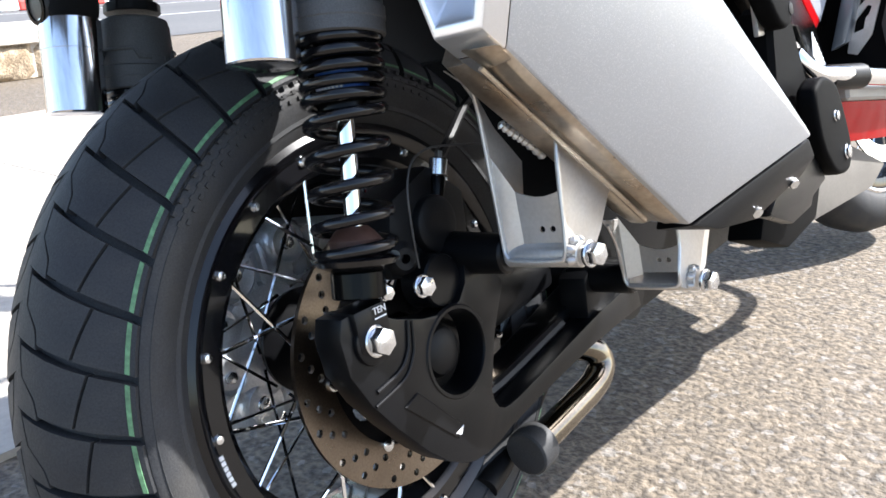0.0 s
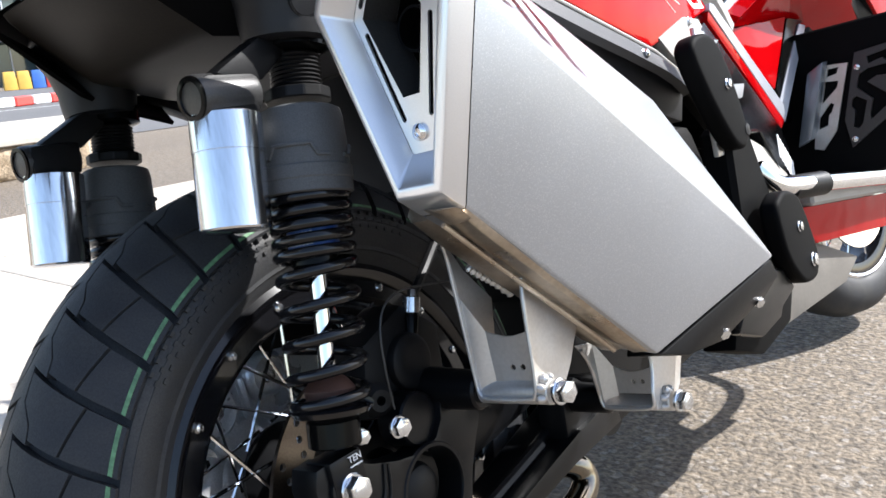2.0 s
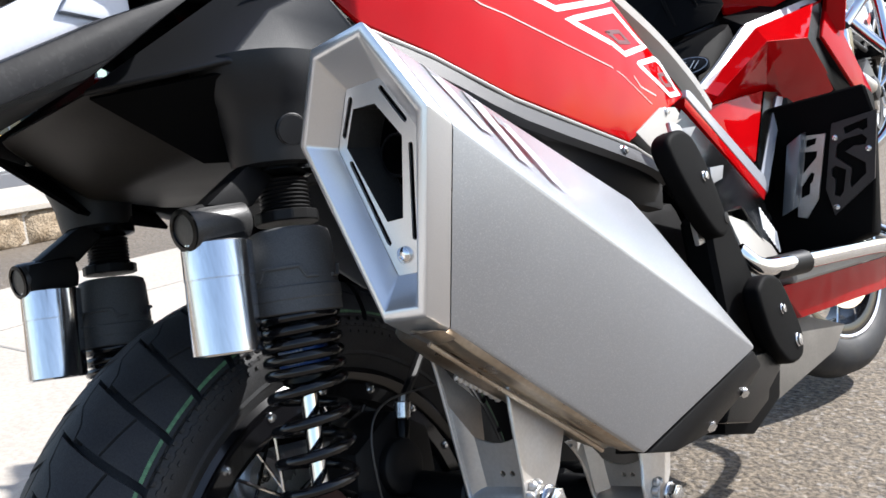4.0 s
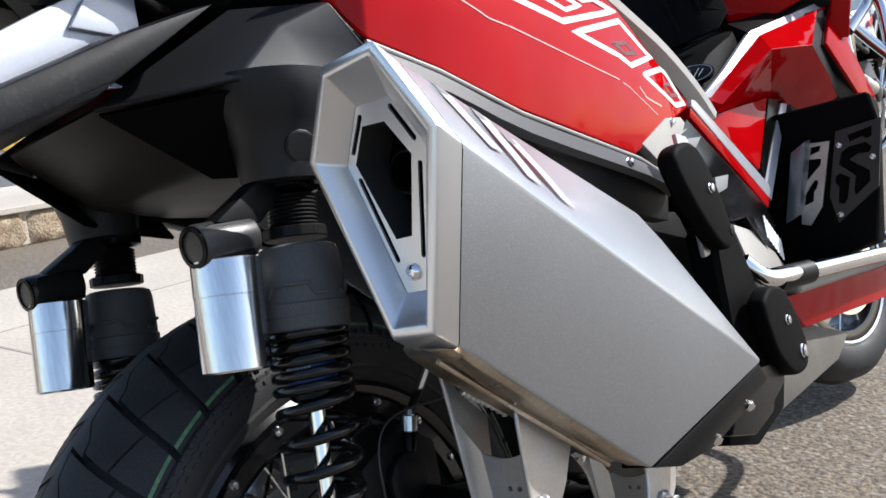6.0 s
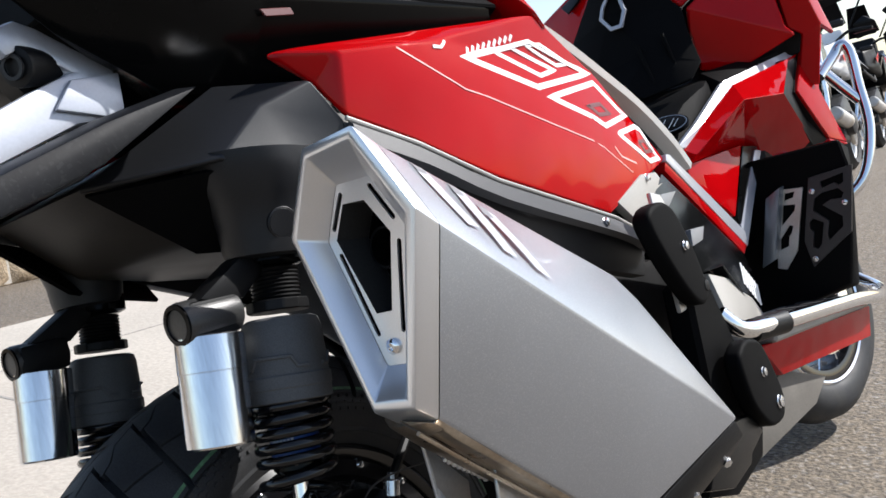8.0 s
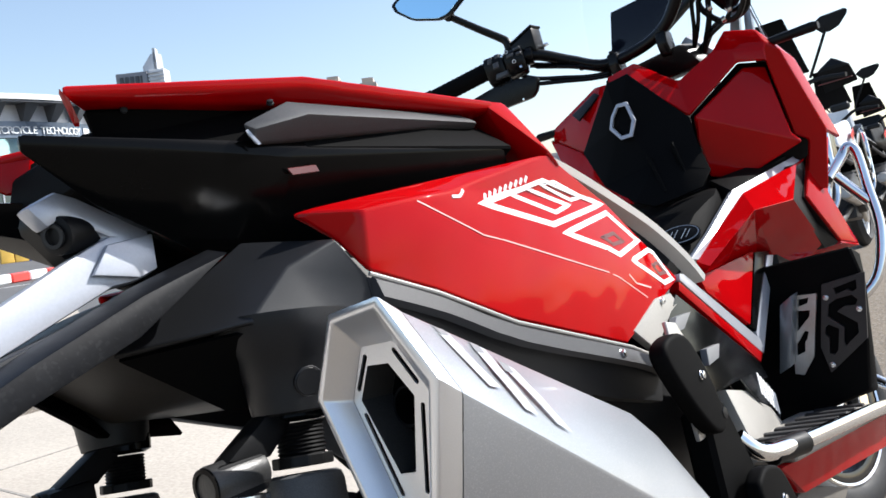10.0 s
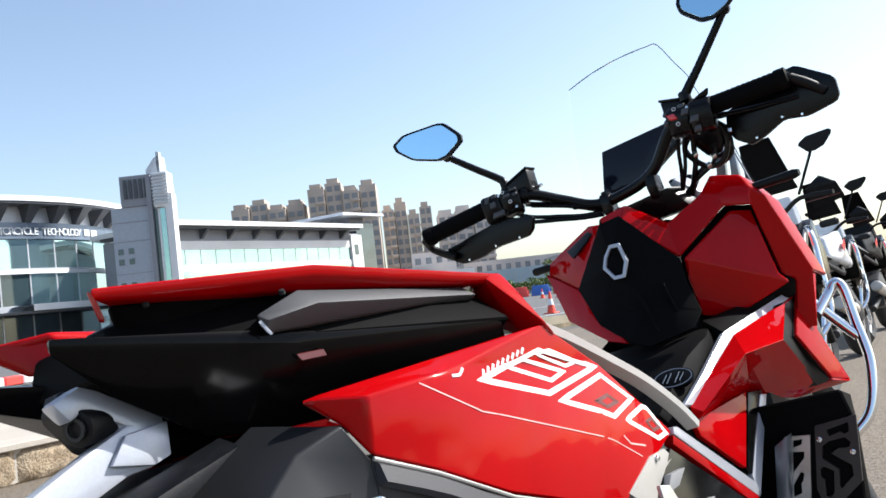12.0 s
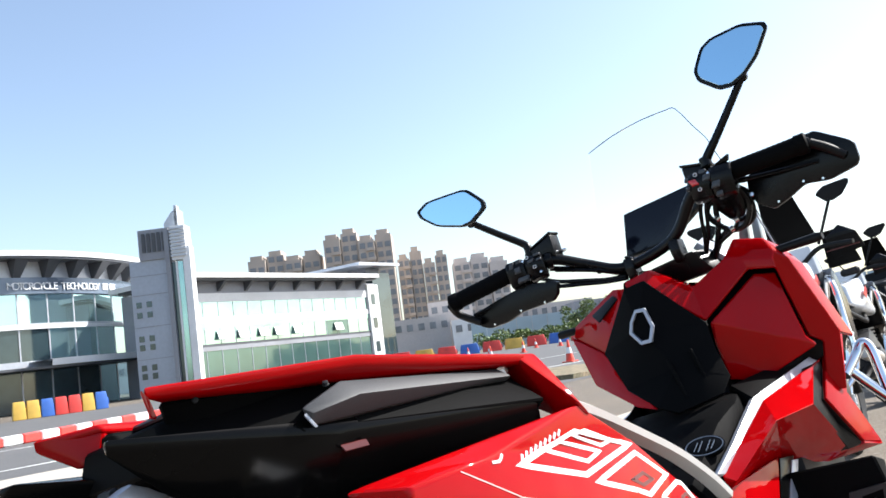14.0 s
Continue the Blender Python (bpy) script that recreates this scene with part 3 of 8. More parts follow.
def shock_absorber(sx):
    """A coil-over shock with a piggyback reservoir; sx is 1 on the right, -1 on the left."""
    x = 0.137 * sx
    root = new("shock_absorber")
    root.parent = bike
    tagged(root, "coil-over shock absorber with grey sleeve and bright reservoir")

    def at(z):
        k = (z - S0.z) / (S1.z - S0.z)
        p = S0.lerp(S1, k)
        return Vector((x, p.y, p.z))

    part("lower_eye", bevel(rod(at(0.318) - Vector((0.017, 0, 0)), at(0.318) + Vector((0.013, 0, 0)), 0.0185, seg=28), 0.002, 2, 50), ARM, root)
    part("lower_yoke", hull([at(0.322) + Vector((dx, dy, dz)) for dx in (-0.014, 0.014) for dy, dz in ((-0.0165, -0.01), (0.0165, -0.01), (0.0165, 0.022), (-0.0165, 0.022))] , 0.003, 2), ARM, root)
    hex_bolt(at(0.318) + Vector((0.0135 * sx, 0, 0)), (sx, 0, 0), 0.0108, 0.011, root, label="zinc-plated hexagon bolt")
    knob = [(0, 0.0205), (0.020, 0.0205)]
    part("adjuster_ring", bevel(spun(knob, at(0.349), SD, 18), 0.0012, 1, 12), GLOSS, root, "ribbed black preload ring", sharp=10)
    part("lower_seat", spun([(0, 0.020), (0.004, 0.0295), (0.008, 0.0320), (0.011, 0.027)], at(0.369), SD, 32), COIL, root)
    part("bump_stop", spun([(0, 0.018), (0.008, 0.0195), (0.014, 0.015), (0.018, 0.010)], at(0.383), SD, 24), BROWN, root, "brown rubber bump stop")
    part("piston_rod", rod(at(0.385), at(0.500), 0.0066, seg=20), CHROME, root, "chromed piston rod")
    part("damper_tube", spun([(0, 0.016), (0.003, 0.019), (0.070, 0.019)], at(0.480), SD, 28), GLOSS, root)
    part("sticker", spun([(0, 0.0193), (0.022, 0.0193)], at(0.494), SD, 28, caps=False), BLUE, root, "blue sticker with white print")
    for j in range(2 if sx > 0 else 0):
        for k in range(9):
            a = radians(-118 + 9 * k)
            c = at(0.500 + 0.008 * j)
            d = Vector((math.cos(a) * 1.0, math.sin(a), 0))
            part("print_bar", hull([c + d * rr + Vector((0, 0, dz)) + Vector((-d.y, d.x, 0)) * dt for rr in (0.0192, 0.0196) for dz in (0, 0.0018) for dt in (-0.001, 0.001)]), WHITE, root)
    # the spring: close coils above, open coils below
    path, u = [], SD.orthogonal().normalized()
    v = SD.cross(u)
    turns, z = 0.0, 0.380
    steps = 20
    heights = [(0.0, 0.377), (0.6, 0.381), (1.2, 0.392), (5.0, 0.484), (9.6, 0.531), (10.3, 0.535)]
    for k in range(int(10.3 * steps) + 1):
        t = k / steps
        for (ta, za), (tb, zb) in zip(heights, heights[1:]):
            if ta <= t <= tb:
                z = za + (zb - za) * (t - ta) / (tb - ta)
                break
        a = 2 * math.pi * t
        path.append(at(z) + 0.0278 * (math.cos(a) * u + math.sin(a) * v))
    part("coil_spring", tube(path, 0.0044, 12), COIL, root, "glossy black coil spring", sharp=70)
    # stepped grey sleeve, thread and top mount
    part("sleeve", spun([(0, 0.0320), (0.001, 0.0345), (0.010, 0.0345), (0.0112, 0.0352), (0.020, 0.0352), (0.0212, 0.0338), (0.030, 0.0336), (0.058, 0.0318), (0.064, 0.0300), (0.066, 0.026)], at(0.534), SD, 40), SLATE, root, "dark grey rubber spring sleeve", sharp=25)
    for k in range(3):
        a0 = radians(-150 + 120 * k)
        ringp = []
        for j in range(13):
            a = a0 + radians(8 * j)
            h = 0.034 if 3 <= j <= 9 else 0.026
            ringp.append(at(0.534 + h) + 0.0342 * (math.cos(a) * u + math.sin(a) * v))
        part("sleeve_step", tube(ringp, 0.0016, 6), SLATE, root)
    part("lock_ring", bevel(spun([(0, 0.0255), (0.009, 0.0255)], at(0.604), SD, 12), 0.001, 1, 10), BLACK, root, sharp=10)
    thread = [(0.0016 * k, 0.0185 if k % 2 else 0.0200) for k in range(18)]
    part("thread", spun(thread, at(0.612), SD, 28), BLACK, root, sharp=60)
    part("top_cap", spun([(0, 0.0205), (0.003, 0.027), (0.018, 0.027), (0.022, 0.023), (0.040, 0.020)], at(0.640), SD, 28), GLOSS, root)
    part("top_eye", bevel(rod(at(0.682) - Vector((0.018, 0, 0)), at(0.682) + Vector((0.018, 0, 0)), 0.019, seg=24), 0.002, 1, 50), ARM, root)
    # reservoir: bright can, black head with its cross tube, and the neck up to the top cap
    c0, c1 = Vector((0.131 * sx, -0.1175, 0.5220)), Vector((0.131 * sx, -0.1020, 0.6025))
    ax = (c1 - c0).normalized()
    L = (c1 - c0).length
    res = part("reservoir", spun([(0, 0.0220), (0.0006, 0.0243), (0.002, 0.0252), (L * 0.665, 0.0252), (L * 0.668, 0.0247), (L * 0.674, 0.0247), (L * 0.677, 0.0256), (L - 0.001, 0.0256), (L, 0.0243)], c0, ax, 56), BRUSHED, root, "brushed aluminium reservoir can", sharp=25)
    part("reservoir_base", spun([(0.001, 0.0205), (0.0015, 0.0215)], c0 + ax * 0.0, ax, 40), BLACK, res)
    part("reservoir_head", hull([c1 + Vector((dx, dy, dz)) for dx in (-0.015, 0.015) for dy, dz in ((-0.022, -0.001), (0.022, -0.003), (0.026, 0.026), (-0.020, 0.028), (-0.024, 0.012))], 0.005, 2), BLACK, root)
    h0, h1 = Vector((0.133 * sx, -0.1270, 0.6165)), Vector((0.133 * sx, -0.0770, 0.6155))
    part("head_tube", bevel(rod(h0, h1, 0.0165, 0.0160, 28), 0.003, 2, 50), HEAD, root, "satin cross tube of the reservoir head")
    part("head_plug", spun([(0, 0.0155), (0.0022, 0.0155), (0.0026, 0.012), (0.0005, 0.011), (0.0005, 0.004)], h0 + Vector((0, 0.0012, 0)), (0, -1, 0), 28), GLOSS, root)
    part("neck", hull([(0.133 * sx + dx, y, z) for dx in (-0.012, 0.012) for y, z in ((-0.113, 0.630), (-0.072, 0.622), (-0.045, 0.640), (-0.036, 0.660), (-0.058, 0.656), (-0.068, 0.653))], 0.004, 2), BLACK, root)
    return root


shock_absorber(1)
shock_absorber(-1)
# white marks on the yoke
lettering("TEN", 0.0072, Matrix(((0, 0, 1, 0.1525), (1, 0, 0, -0.082), (0, 1, 0, 0.3372), (0, 0, 0, 1))), WHITE, arm, "yoke_lettering")
part("yoke_mark", hull([(x, y, z) for x in (0.1518, 0.1528) for y in (-0.088, -0.076) for z in (0.3335, 0.3345)]), WHITE, arm)

# caliper, hose, cable and bolts behind the shock
caliper = part("brake_caliper", join(hull([(x, y, z) for x in (0.070, 0.118) for y, z in ((-0.030, 0.345), (-0.015, 0.405), (0.040, 0.425), (0.080, 0.395), (0.075, 0.350), (0.01, 0.335))], 0.006, 2),
                                     spun([(0, 0.0250), (0.018, 0.0250), (0.021, 0.0238), (0.023, 0.020), (0.0225, 0.010)], (0.104, 0.030, 0.376), (1, 0, 0), 36)), BLACK, bike, "black rear brake caliper")
part("caliper_boot", ring([(0, 0.010), (0.003, 0.014), (0.006, 0.010), (0.009, 0.013), (0.012, 0.009), (0.012, 0.004), (0, 0.004)], (0.122, -0.020, 0.361), (1, -0.4, 0), 24), BLACK, caliper)
part("bleed_nipple", join(spun([(0, 0.0055), (0.006, 0.0060), (0.007, 0.0078), (0.020, 0.0078), (0.021, 0.0066)], (0.119, 0.046, 0.408), (0.08, 0.3, 1), 20), spun([(0.020, 0.0040), (0.027, 0.0038)], (0.119, 0.046, 0.408), (0.08, 0.3, 1), 6)), ZINC, caliper, "bright bleed nipple")
part("nipple_cap", spun([(-0.012, 0.0066), (0.004, 0.0070), (0.006, 0.0060)], (0.119, 0.046, 0.408), (0.08, 0.3, 1), 18), GLOSS, caliper)
hex_bolt((0.140, -0.019, 0.337), (1, -0.1, 0), 0.0085, 0.007, caliper)
hex_bolt((0.130, -0.052, 0.342), (1, -0.2, 0), 0.0060, 0.006, caliper)
part("sensor_cable", tube(smooth_path([(0.140, -0.019, 0.352), (0.142, -0.020, 0.386), (0.142, -0.0155, 0.4167), (0.142, -0.004, 0.4346), (0.142, 0.0187, 0.4406), (0.142, 0.055, 0.4365), (0.142, 0.095, 0.4300)]), 0.0009, 6), HEAD, bike, "thin grey sensor cable")
part("brake_hose", tube(smooth_path([(0.110, 0.040, 0.405), (0.105, 0.090, 0.440), (0.09, 0.150, 0.470), (0.08, 0.22, 0.48)]), 0.0045, 8), BLACK, bike)

# silencer: six-sided rear cover with a recessed mouth, long body, black end piece
sil = new("silencer")
sil.parent = bike
tagged(sil, "silver faceted silencer with an angular recessed outlet")
CAP = [(0.187, 0.656), (0.223, 0.717), (0.276, 0.720), (0.312, 0.653), (0.265, 0.517), (0.224, 0.517)]
D = Vector((0.045, 0.80, -0.60)).normalized()


FLOOR = [(0.203, 0.647), (0.226, 0.686), (0.260, 0.685), (0.2815, 0.643), (0.2525, 0.546), (0.229, 0.546)]
LIP = [(0.1935, 0.6545), (0.2255, 0.7095), (0.2705, 0.7125), (0.3020, 0.652), (0.2585, 0.5245), (0.2275, 0.5245)]
MOUTH = [(0.2118, 0.646), (0.2275, 0.671), (0.249, 0.6695), (0.2660, 0.642), (0.2475, 0.586), (0.232, 0.586)]


def ring3(pairs, y):
    return [Vector((a, y, b)) for a, b in pairs]


seam = [p + D * 0.024 for p in ring3(CAP, -0.050)]
cap = loft([seam, ring3(CAP, -0.050), ring3(LIP, -0.0500), ring3(FLOOR, -0.028)], caps=False)
part("rear_cover", bevel(cap, 0.0022, 2, 18), SATIN, sil, "satin silver six-sided rear cover")


def slot(p, q, w=0.0021, y=-0.0276):
    p, q = Vector((p[0], y, p[1])), Vector((q[0], y, q[1]))
    d = (q - p).normalized()
    n = Vector((-d.z, 0, d.x))
    return [*(p + w * (math.cos(a) * n - math.sin(a) * d) for a in (0, math.pi / 4, math.pi / 2, 3 * math.pi / 4, math.pi)), *(q + w * (-math.cos(a) * n + math.sin(a) * d) for a in (0, math.pi / 4, math.pi / 2, 3 * math.pi / 4, math.pi))]


slots = [slot((0.258, 0.678), (0.272, 0.652)), slot((0.2715, 0.634), (0.2535, 0.571)), slot((0.2275, 0.678), (0.2125, 0.655)), slot((0.2125, 0.634), (0.2285, 0.571))]
part("mouth_plate", plate(ring3(FLOOR, -0.0276), (0, 0.002, 0), holes=[ring3(MOUTH, -0.0276), *slots]), SATIN, sil, "recessed plate with four slots")
part("slot_backing", plate(ring3([(a + (0.239 - a) * 0.04, b + (0.62 - b) * 0.04) for a, b in FLOOR], -0.0230), (0, 0.001, 0), holes=[ring3(MOUTH, -0.0230)]), BLACK, sil)
part("mouth_tunnel", loft([ring3(MOUTH, -0.0276), ring3([(a + 0.003, b - 0.003) for a, b in MOUTH], 0.004)], caps=False), HEAD, sil)
deep = [(a + (0.241 - a) * 0.3, b + (0.63 - b) * 0.3) for a, b in MOUTH]
part("mouth_end", loft([ring3([(a + 0.003, b - 0.003) for a, b in MOUTH], 0.0042), ring3(deep, 0.045)], caps=False), BLACK, sil)
part("mouth_plug", plate(ring3(deep, 0.0452), (0, 0.002, 0)), BLACK, sil)
part("outlet_pipe", ring([(0, 0.0165), (0.02, 0.0165), (0.02, 0.0145), (0, 0.0145)], (0.238, -0.006, 0.632), (0.03, 1, -0.1), 32), ARM, sil, "dark round outlet pipe")
part("cover_screw", join(spun([(0, 0.0062), (0.0022, 0.0062), (0.0036, 0.0045), (0.0040, 0.0030), (0.0022, 0.0026), (0.0022, 0.0004)], (0.2405, -0.0276, 0.5600), (0, -1, 0), 24)), CHROME, sil, "bright socket screw")
FRONT = [Vector(p) for p in ((0.205, 0.325, 0.415), (0.232, 0.315, 0.508), (0.276, 0.303, 0.513), (0.3405, 0.319, 0.376), (0.2890, 0.1515, 0.3365), (0.240, 0.165, 0.338))]
seam2 = [p + D * 0.0012 for p in seam]
mid = [a.lerp(b, 0.86) + Vector(o) for a, b, o in zip(seam2, FRONT, ((0, 0, 0), (0, 0, 0.006), (0.004, 0, 0.008), (0.001, 0, 0.001), (0, 0, 0), (0, 0, 0)))]
body_bm = loft([seam2, mid, FRONT], caps=False)
body_bm.faces.new([v for v in body_bm.verts][-6:])
sil_body = part("silencer_body", bevel(body_bm, 0.003, 2, 22), SILVER, sil, "silver metallic silencer body", sharp=28)
part("end_piece", hull([(0.338, 0.3195, 0.3735), (0.289, 0.160, 0.3335), (0.250, 0.165, 0.330), (0.298, 0.190, 0.322), (0.300, 0.262, 0.312), (0.322, 0.330, 0.335), (0.336, 0.337, 0.353), (0.210, 0.330, 0.40), (0.215, 0.270, 0.325)], 0.003, 2), BLACK, sil, "black plastic end piece")
hex_bolt((0.303, 0.258, 0.3215), (0.72, -0.5, -0.45), 0.0058, 0.005, sil)
hex_bolt((0.320, 0.312, 0.335), (0.72, -0.5, -0.45), 0.0052, 0.005, sil)
# three oblique grey decal strokes on the upper face
up_n = (FRONT[2] - seam[2]).cross(seam[3] - seam[2]).normalized()
if up_n.x < 0:
    up_n = -up_n
for tone, stroke in ((PALEPRINT, ((0.2779, -0.0028, 0.6892), (0.2784, 0.0134, 0.6796), (0.3015, 0.0301, 0.6278), (0.3034, 0.0150, 0.6323))), (PRINT, ((0.2779, -0.0028, 0.6892), (0.2768, 0.0118, 0.6835), (0.2807, 0.0118, 0.6762), (0.2819, 0.0012, 0.6796))),
                     (PALEPRINT, ((0.2786, 0.0357, 0.6675), (0.2792, 0.0537, 0.6569), (0.3093, 0.0585, 0.5982), (0.3091, 0.0444, 0.6062))), (PRINT, ((0.2786, 0.0357, 0.6675), (0.2783, 0.0469, 0.6622), (0.2823, 0.0481, 0.6540), (0.2836, 0.0352, 0.6584))),
                     (PALEPRINT, ((0.2834, 0.0596, 0.6458), (0.2847, 0.0777, 0.6340), (0.3120, 0.0966, 0.5732), (0.3103, 0.0812, 0.5844))), (PRINT, ((0.2834, 0.0596, 0.6458), (0.2837, 0.0705, 0.6396), (0.2878, 0.0717, 0.6312), (0.2891, 0.0580, 0.6362)))):
    part("decal_stroke", film_on(sil_body, stroke, up_n, 0.0005 if tone is PRINT else 0.0003), tone, sil)
# the bare steel can inside the cover: its creased underside shows along the cover's lower edge
CAN_A, CAN_B = ((0.2660, -0.030, 0.5035), (0.2010, -0.018, 0.5030)), ((0.2850, 0.152, 0.3420), (0.2200, 0.172, 0.3420))
can_n = Vector((0, -0.66, -0.75))
rows = []
for k in range(9):
    f = k / 8
    o, q = Vector(CAN_A[0]).lerp(Vector(CAN_B[0]), f), Vector(CAN_A[1]).lerp(Vector(CAN_B[1]), f)
    swell = 0.7 if k in (0, 8) else 1.0
    rows.append([o.lerp(q, w) + can_n * h * swell for w, h in ((0.0, -0.004), (0.0, 0.001), (0.07, 0.0060), (0.30, 0.0085), (0.40, 0.0055), (0.52, 0.0050), (0.66, 0.0095), (0.88, 0.0090), (1.0, 0.001), (1.02, -0.020), (0.5, -0.024))])
can = part("inner_can", bevel(loft(rows), 0.0015, 2, 30), HEATED, sil, "heat-tinted bare steel can", sharp=50)
part("can_end", hull([(0.2740, -0.047, 0.5060), (0.2540, -0.049, 0.5060), (0.2570, -0.036, 0.4930), (0.2700, -0.030, 0.4950), (0.2350, -0.040, 0.5080), (0.2400, -0.020, 0.4920)], 0.002, 2), HEATED, can, "tan heat-tinted end of the can")
part("can_seam", tube(smooth_path([Vector((0.2430, -0.030, 0.4935)), Vector((0.2480, 0.020, 0.4480)), Vector((0.2550, 0.090, 0.3865)), Vector((0.2580, 0.135, 0.3465))], 4), 0.0022, 8), HEATED, can)
part("weld_bead", tube(smooth_path([(0.199, 0.040, 0.4500), (0.203, 0.050, 0.4400), (0.206, 0.062, 0.4300), (0.208, 0.078, 0.4160)]), [0.0026 + 0.0016 * (k % 2) for k in range(19)], 8), STEEL, can)


def bracket(xl, xr, left, right, lip, web, boss, bolt):
    """A pressed stainless bracket that opens to the rear: two side plates, a web with two holes, floor, rolled edge and bolt boss."""
    root = new("silencer_bracket")
    root.parent = sil
    yr, yw, z0, z1 = web
    xw = xl + 0.013
    part("inner_flange", bevel(plate([(xl, y, z) for y, z in left], (0.0022, 0, 0)), 0.0006), STEEL, root)
    part("outer_flange", bevel(plate([(xr, y, z) for y, z in right], (-0.0024, 0, 0)), 0.0007), STEEL, root)
    dip = [(xw + (xr - 0.002 - xw) * f, yw, z1 - 0.0055 * math.sin(f * math.pi) - 0.001 * f) for f in (1.0, 0.8, 0.6, 0.4, 0.2, 0.0)]
    c = Vector((xw + (xr - xw) * 0.56, yw, z0 + 0.012))
    part("web", plate([(xw, yw, z0), (xr - 0.002, yw, z0), *dip], (0, 0.0018, 0), holes=[circle(c + Vector((d, 0, 0)), 0.0026, (1, 0, 0), (0, 0, 1), 14) for d in (-0.0048, 0.0048)]), STEEL, root)
    part("web_return", hull([(x + d, y, z) for d in (0, 0.0018) for x, y, z in ((xl, yr + 0.001, z0 - 0.004), (xw, yw, z0 - 0.002), (xl, yr + 0.001, z1 + 0.03), (xw, yw, z1))]), STEEL, root)
    part("floor_flange", bevel(hull([(x, y, z) for x in (xl, xr - 0.002) for y, z in ((yr, z0 - 0.0105), (yr, z0 - 0.0080), (yw + 0.010, z0 - 0.0035), (yw + 0.010, z0 - 0.006))]), 0.0006), STEEL, root)
    part("rolled_edge", tube(smooth_path(lip, 5), 0.0019, 8), STEEL, root)
    b = Vector(boss)
    part("boss", rod((xl - 0.003, b.y, b.z), (xr + 0.006, b.y, b.z), 0.0098, 0.0104, 24, 0.001), STEEL, root)
    for dy, dz, r in ((-0.010, 0.006, 0.0042), (-0.003, 0.011, 0.0050), (0.004, 0.0105, 0.0040), (-0.012, -0.002, 0.0036)):
        part("weld", spun([(-0.004, r * 0.6), (-0.001, r), (0.002, r * 0.8), (0.004, r * 0.3)], (xr + 0.002, b.y + dy, b.z + dz), (1, 0, 0), 10), STEEL, root)
    hex_bolt(bolt, (0.97, -0.12, 0), 0.0094, 0.010, root)
    return root


bracket(0.1840, 0.2440, [(0.036, 0.339), (0.036, 0.440), (0.034, 0.468), (0.020, 0.486), (0.002, 0.497), (0.030, 0.480), (0.049, 0.446), (0.078, 0.414), (0.070, 0.380), (0.060, 0.339)],
        [(0.034, 0.339), (0.037, 0.370), (0.040, 0.397), (0.0436, 0.4225), (0.047, 0.437), (0.054, 0.446), (0.063, 0.445), (0.074, 0.436), (0.135, 0.381), (0.118, 0.381), (0.108, 0.376), (0.098, 0.365), (0.088, 0.352), (0.072, 0.338), (0.056, 0.333)],
        [(0.194, 0.006, 0.493), (0.190, 0.022, 0.483), (0.1850, 0.033, 0.468), (0.1840, 0.0355, 0.440), (0.1840, 0.036, 0.360), (0.1860, 0.035, 0.345), (0.195, 0.034, 0.341), (0.233, 0.033, 0.341), (0.2415, 0.033, 0.345), (0.2430, 0.035, 0.360), (0.2430, 0.0395, 0.397), (0.2430, 0.0432, 0.4225), (0.2435, 0.047, 0.437)],
        (0.036, 0.0435, 0.3520, 0.3955), (0, 0.046, 0.343), (0.2560, 0.046, 0.343))
bracket(0.1860, 0.2440, [(0.212, 0.266), (0.208, 0.300), (0.198, 0.322), (0.185, 0.336), (0.215, 0.330), (0.240, 0.300), (0.240, 0.266)],
        [(0.213, 0.262), (0.216, 0.282), (0.222, 0.300), (0.224, 0.332), (0.270, 0.345), (0.294, 0.320), (0.290, 0.298), (0.280, 0.283), (0.271, 0.268), (0.255, 0.256), (0.235, 0.252)],
        [(0.190, 0.190, 0.330), (0.1870, 0.203, 0.314), (0.1860, 0.209, 0.300), (0.1860, 0.212, 0.280), (0.1880, 0.212, 0.267), (0.196, 0.212, 0.263), (0.233, 0.212, 0.263), (0.2420, 0.213, 0.267), (0.2430, 0.214, 0.280), (0.2430, 0.2215, 0.300), (0.2430, 0.2235, 0.320)],
        (0.213, 0.2235, 0.2740, 0.3020), (0, 0.238, 0.262), (0.2560, 0.238, 0.2615))

# stand tube with its rubber pad, under the swing arm
stand = part("stand_tube", tube(smooth_path([(0.100, 0.132, 0.118), (0.100, 0.200, 0.125), (0.100, 0.262, 0.134), (0.098, 0.284, 0.150), (0.090, 0.272, 0.172), (0.060, 0.22, 0.19)]), 0.0160, 18), TANG, bike, "bronze-black centre stand tang")
part("stand_pad", bevel(rod((0.100, 0.118, 0.117), (0.100, 0.146, 0.119), 0.0240, seg=28), 0.005, 3, 50), RUBBER, stand, "round rubber stop")
part("stand_leg", tube(smooth_path([(0.05, 0.30, 0.20), (0.06, 0.17, 0.12), (0.065, 0.09, 0.09)]), 0.013, 12), BLACK, bike)
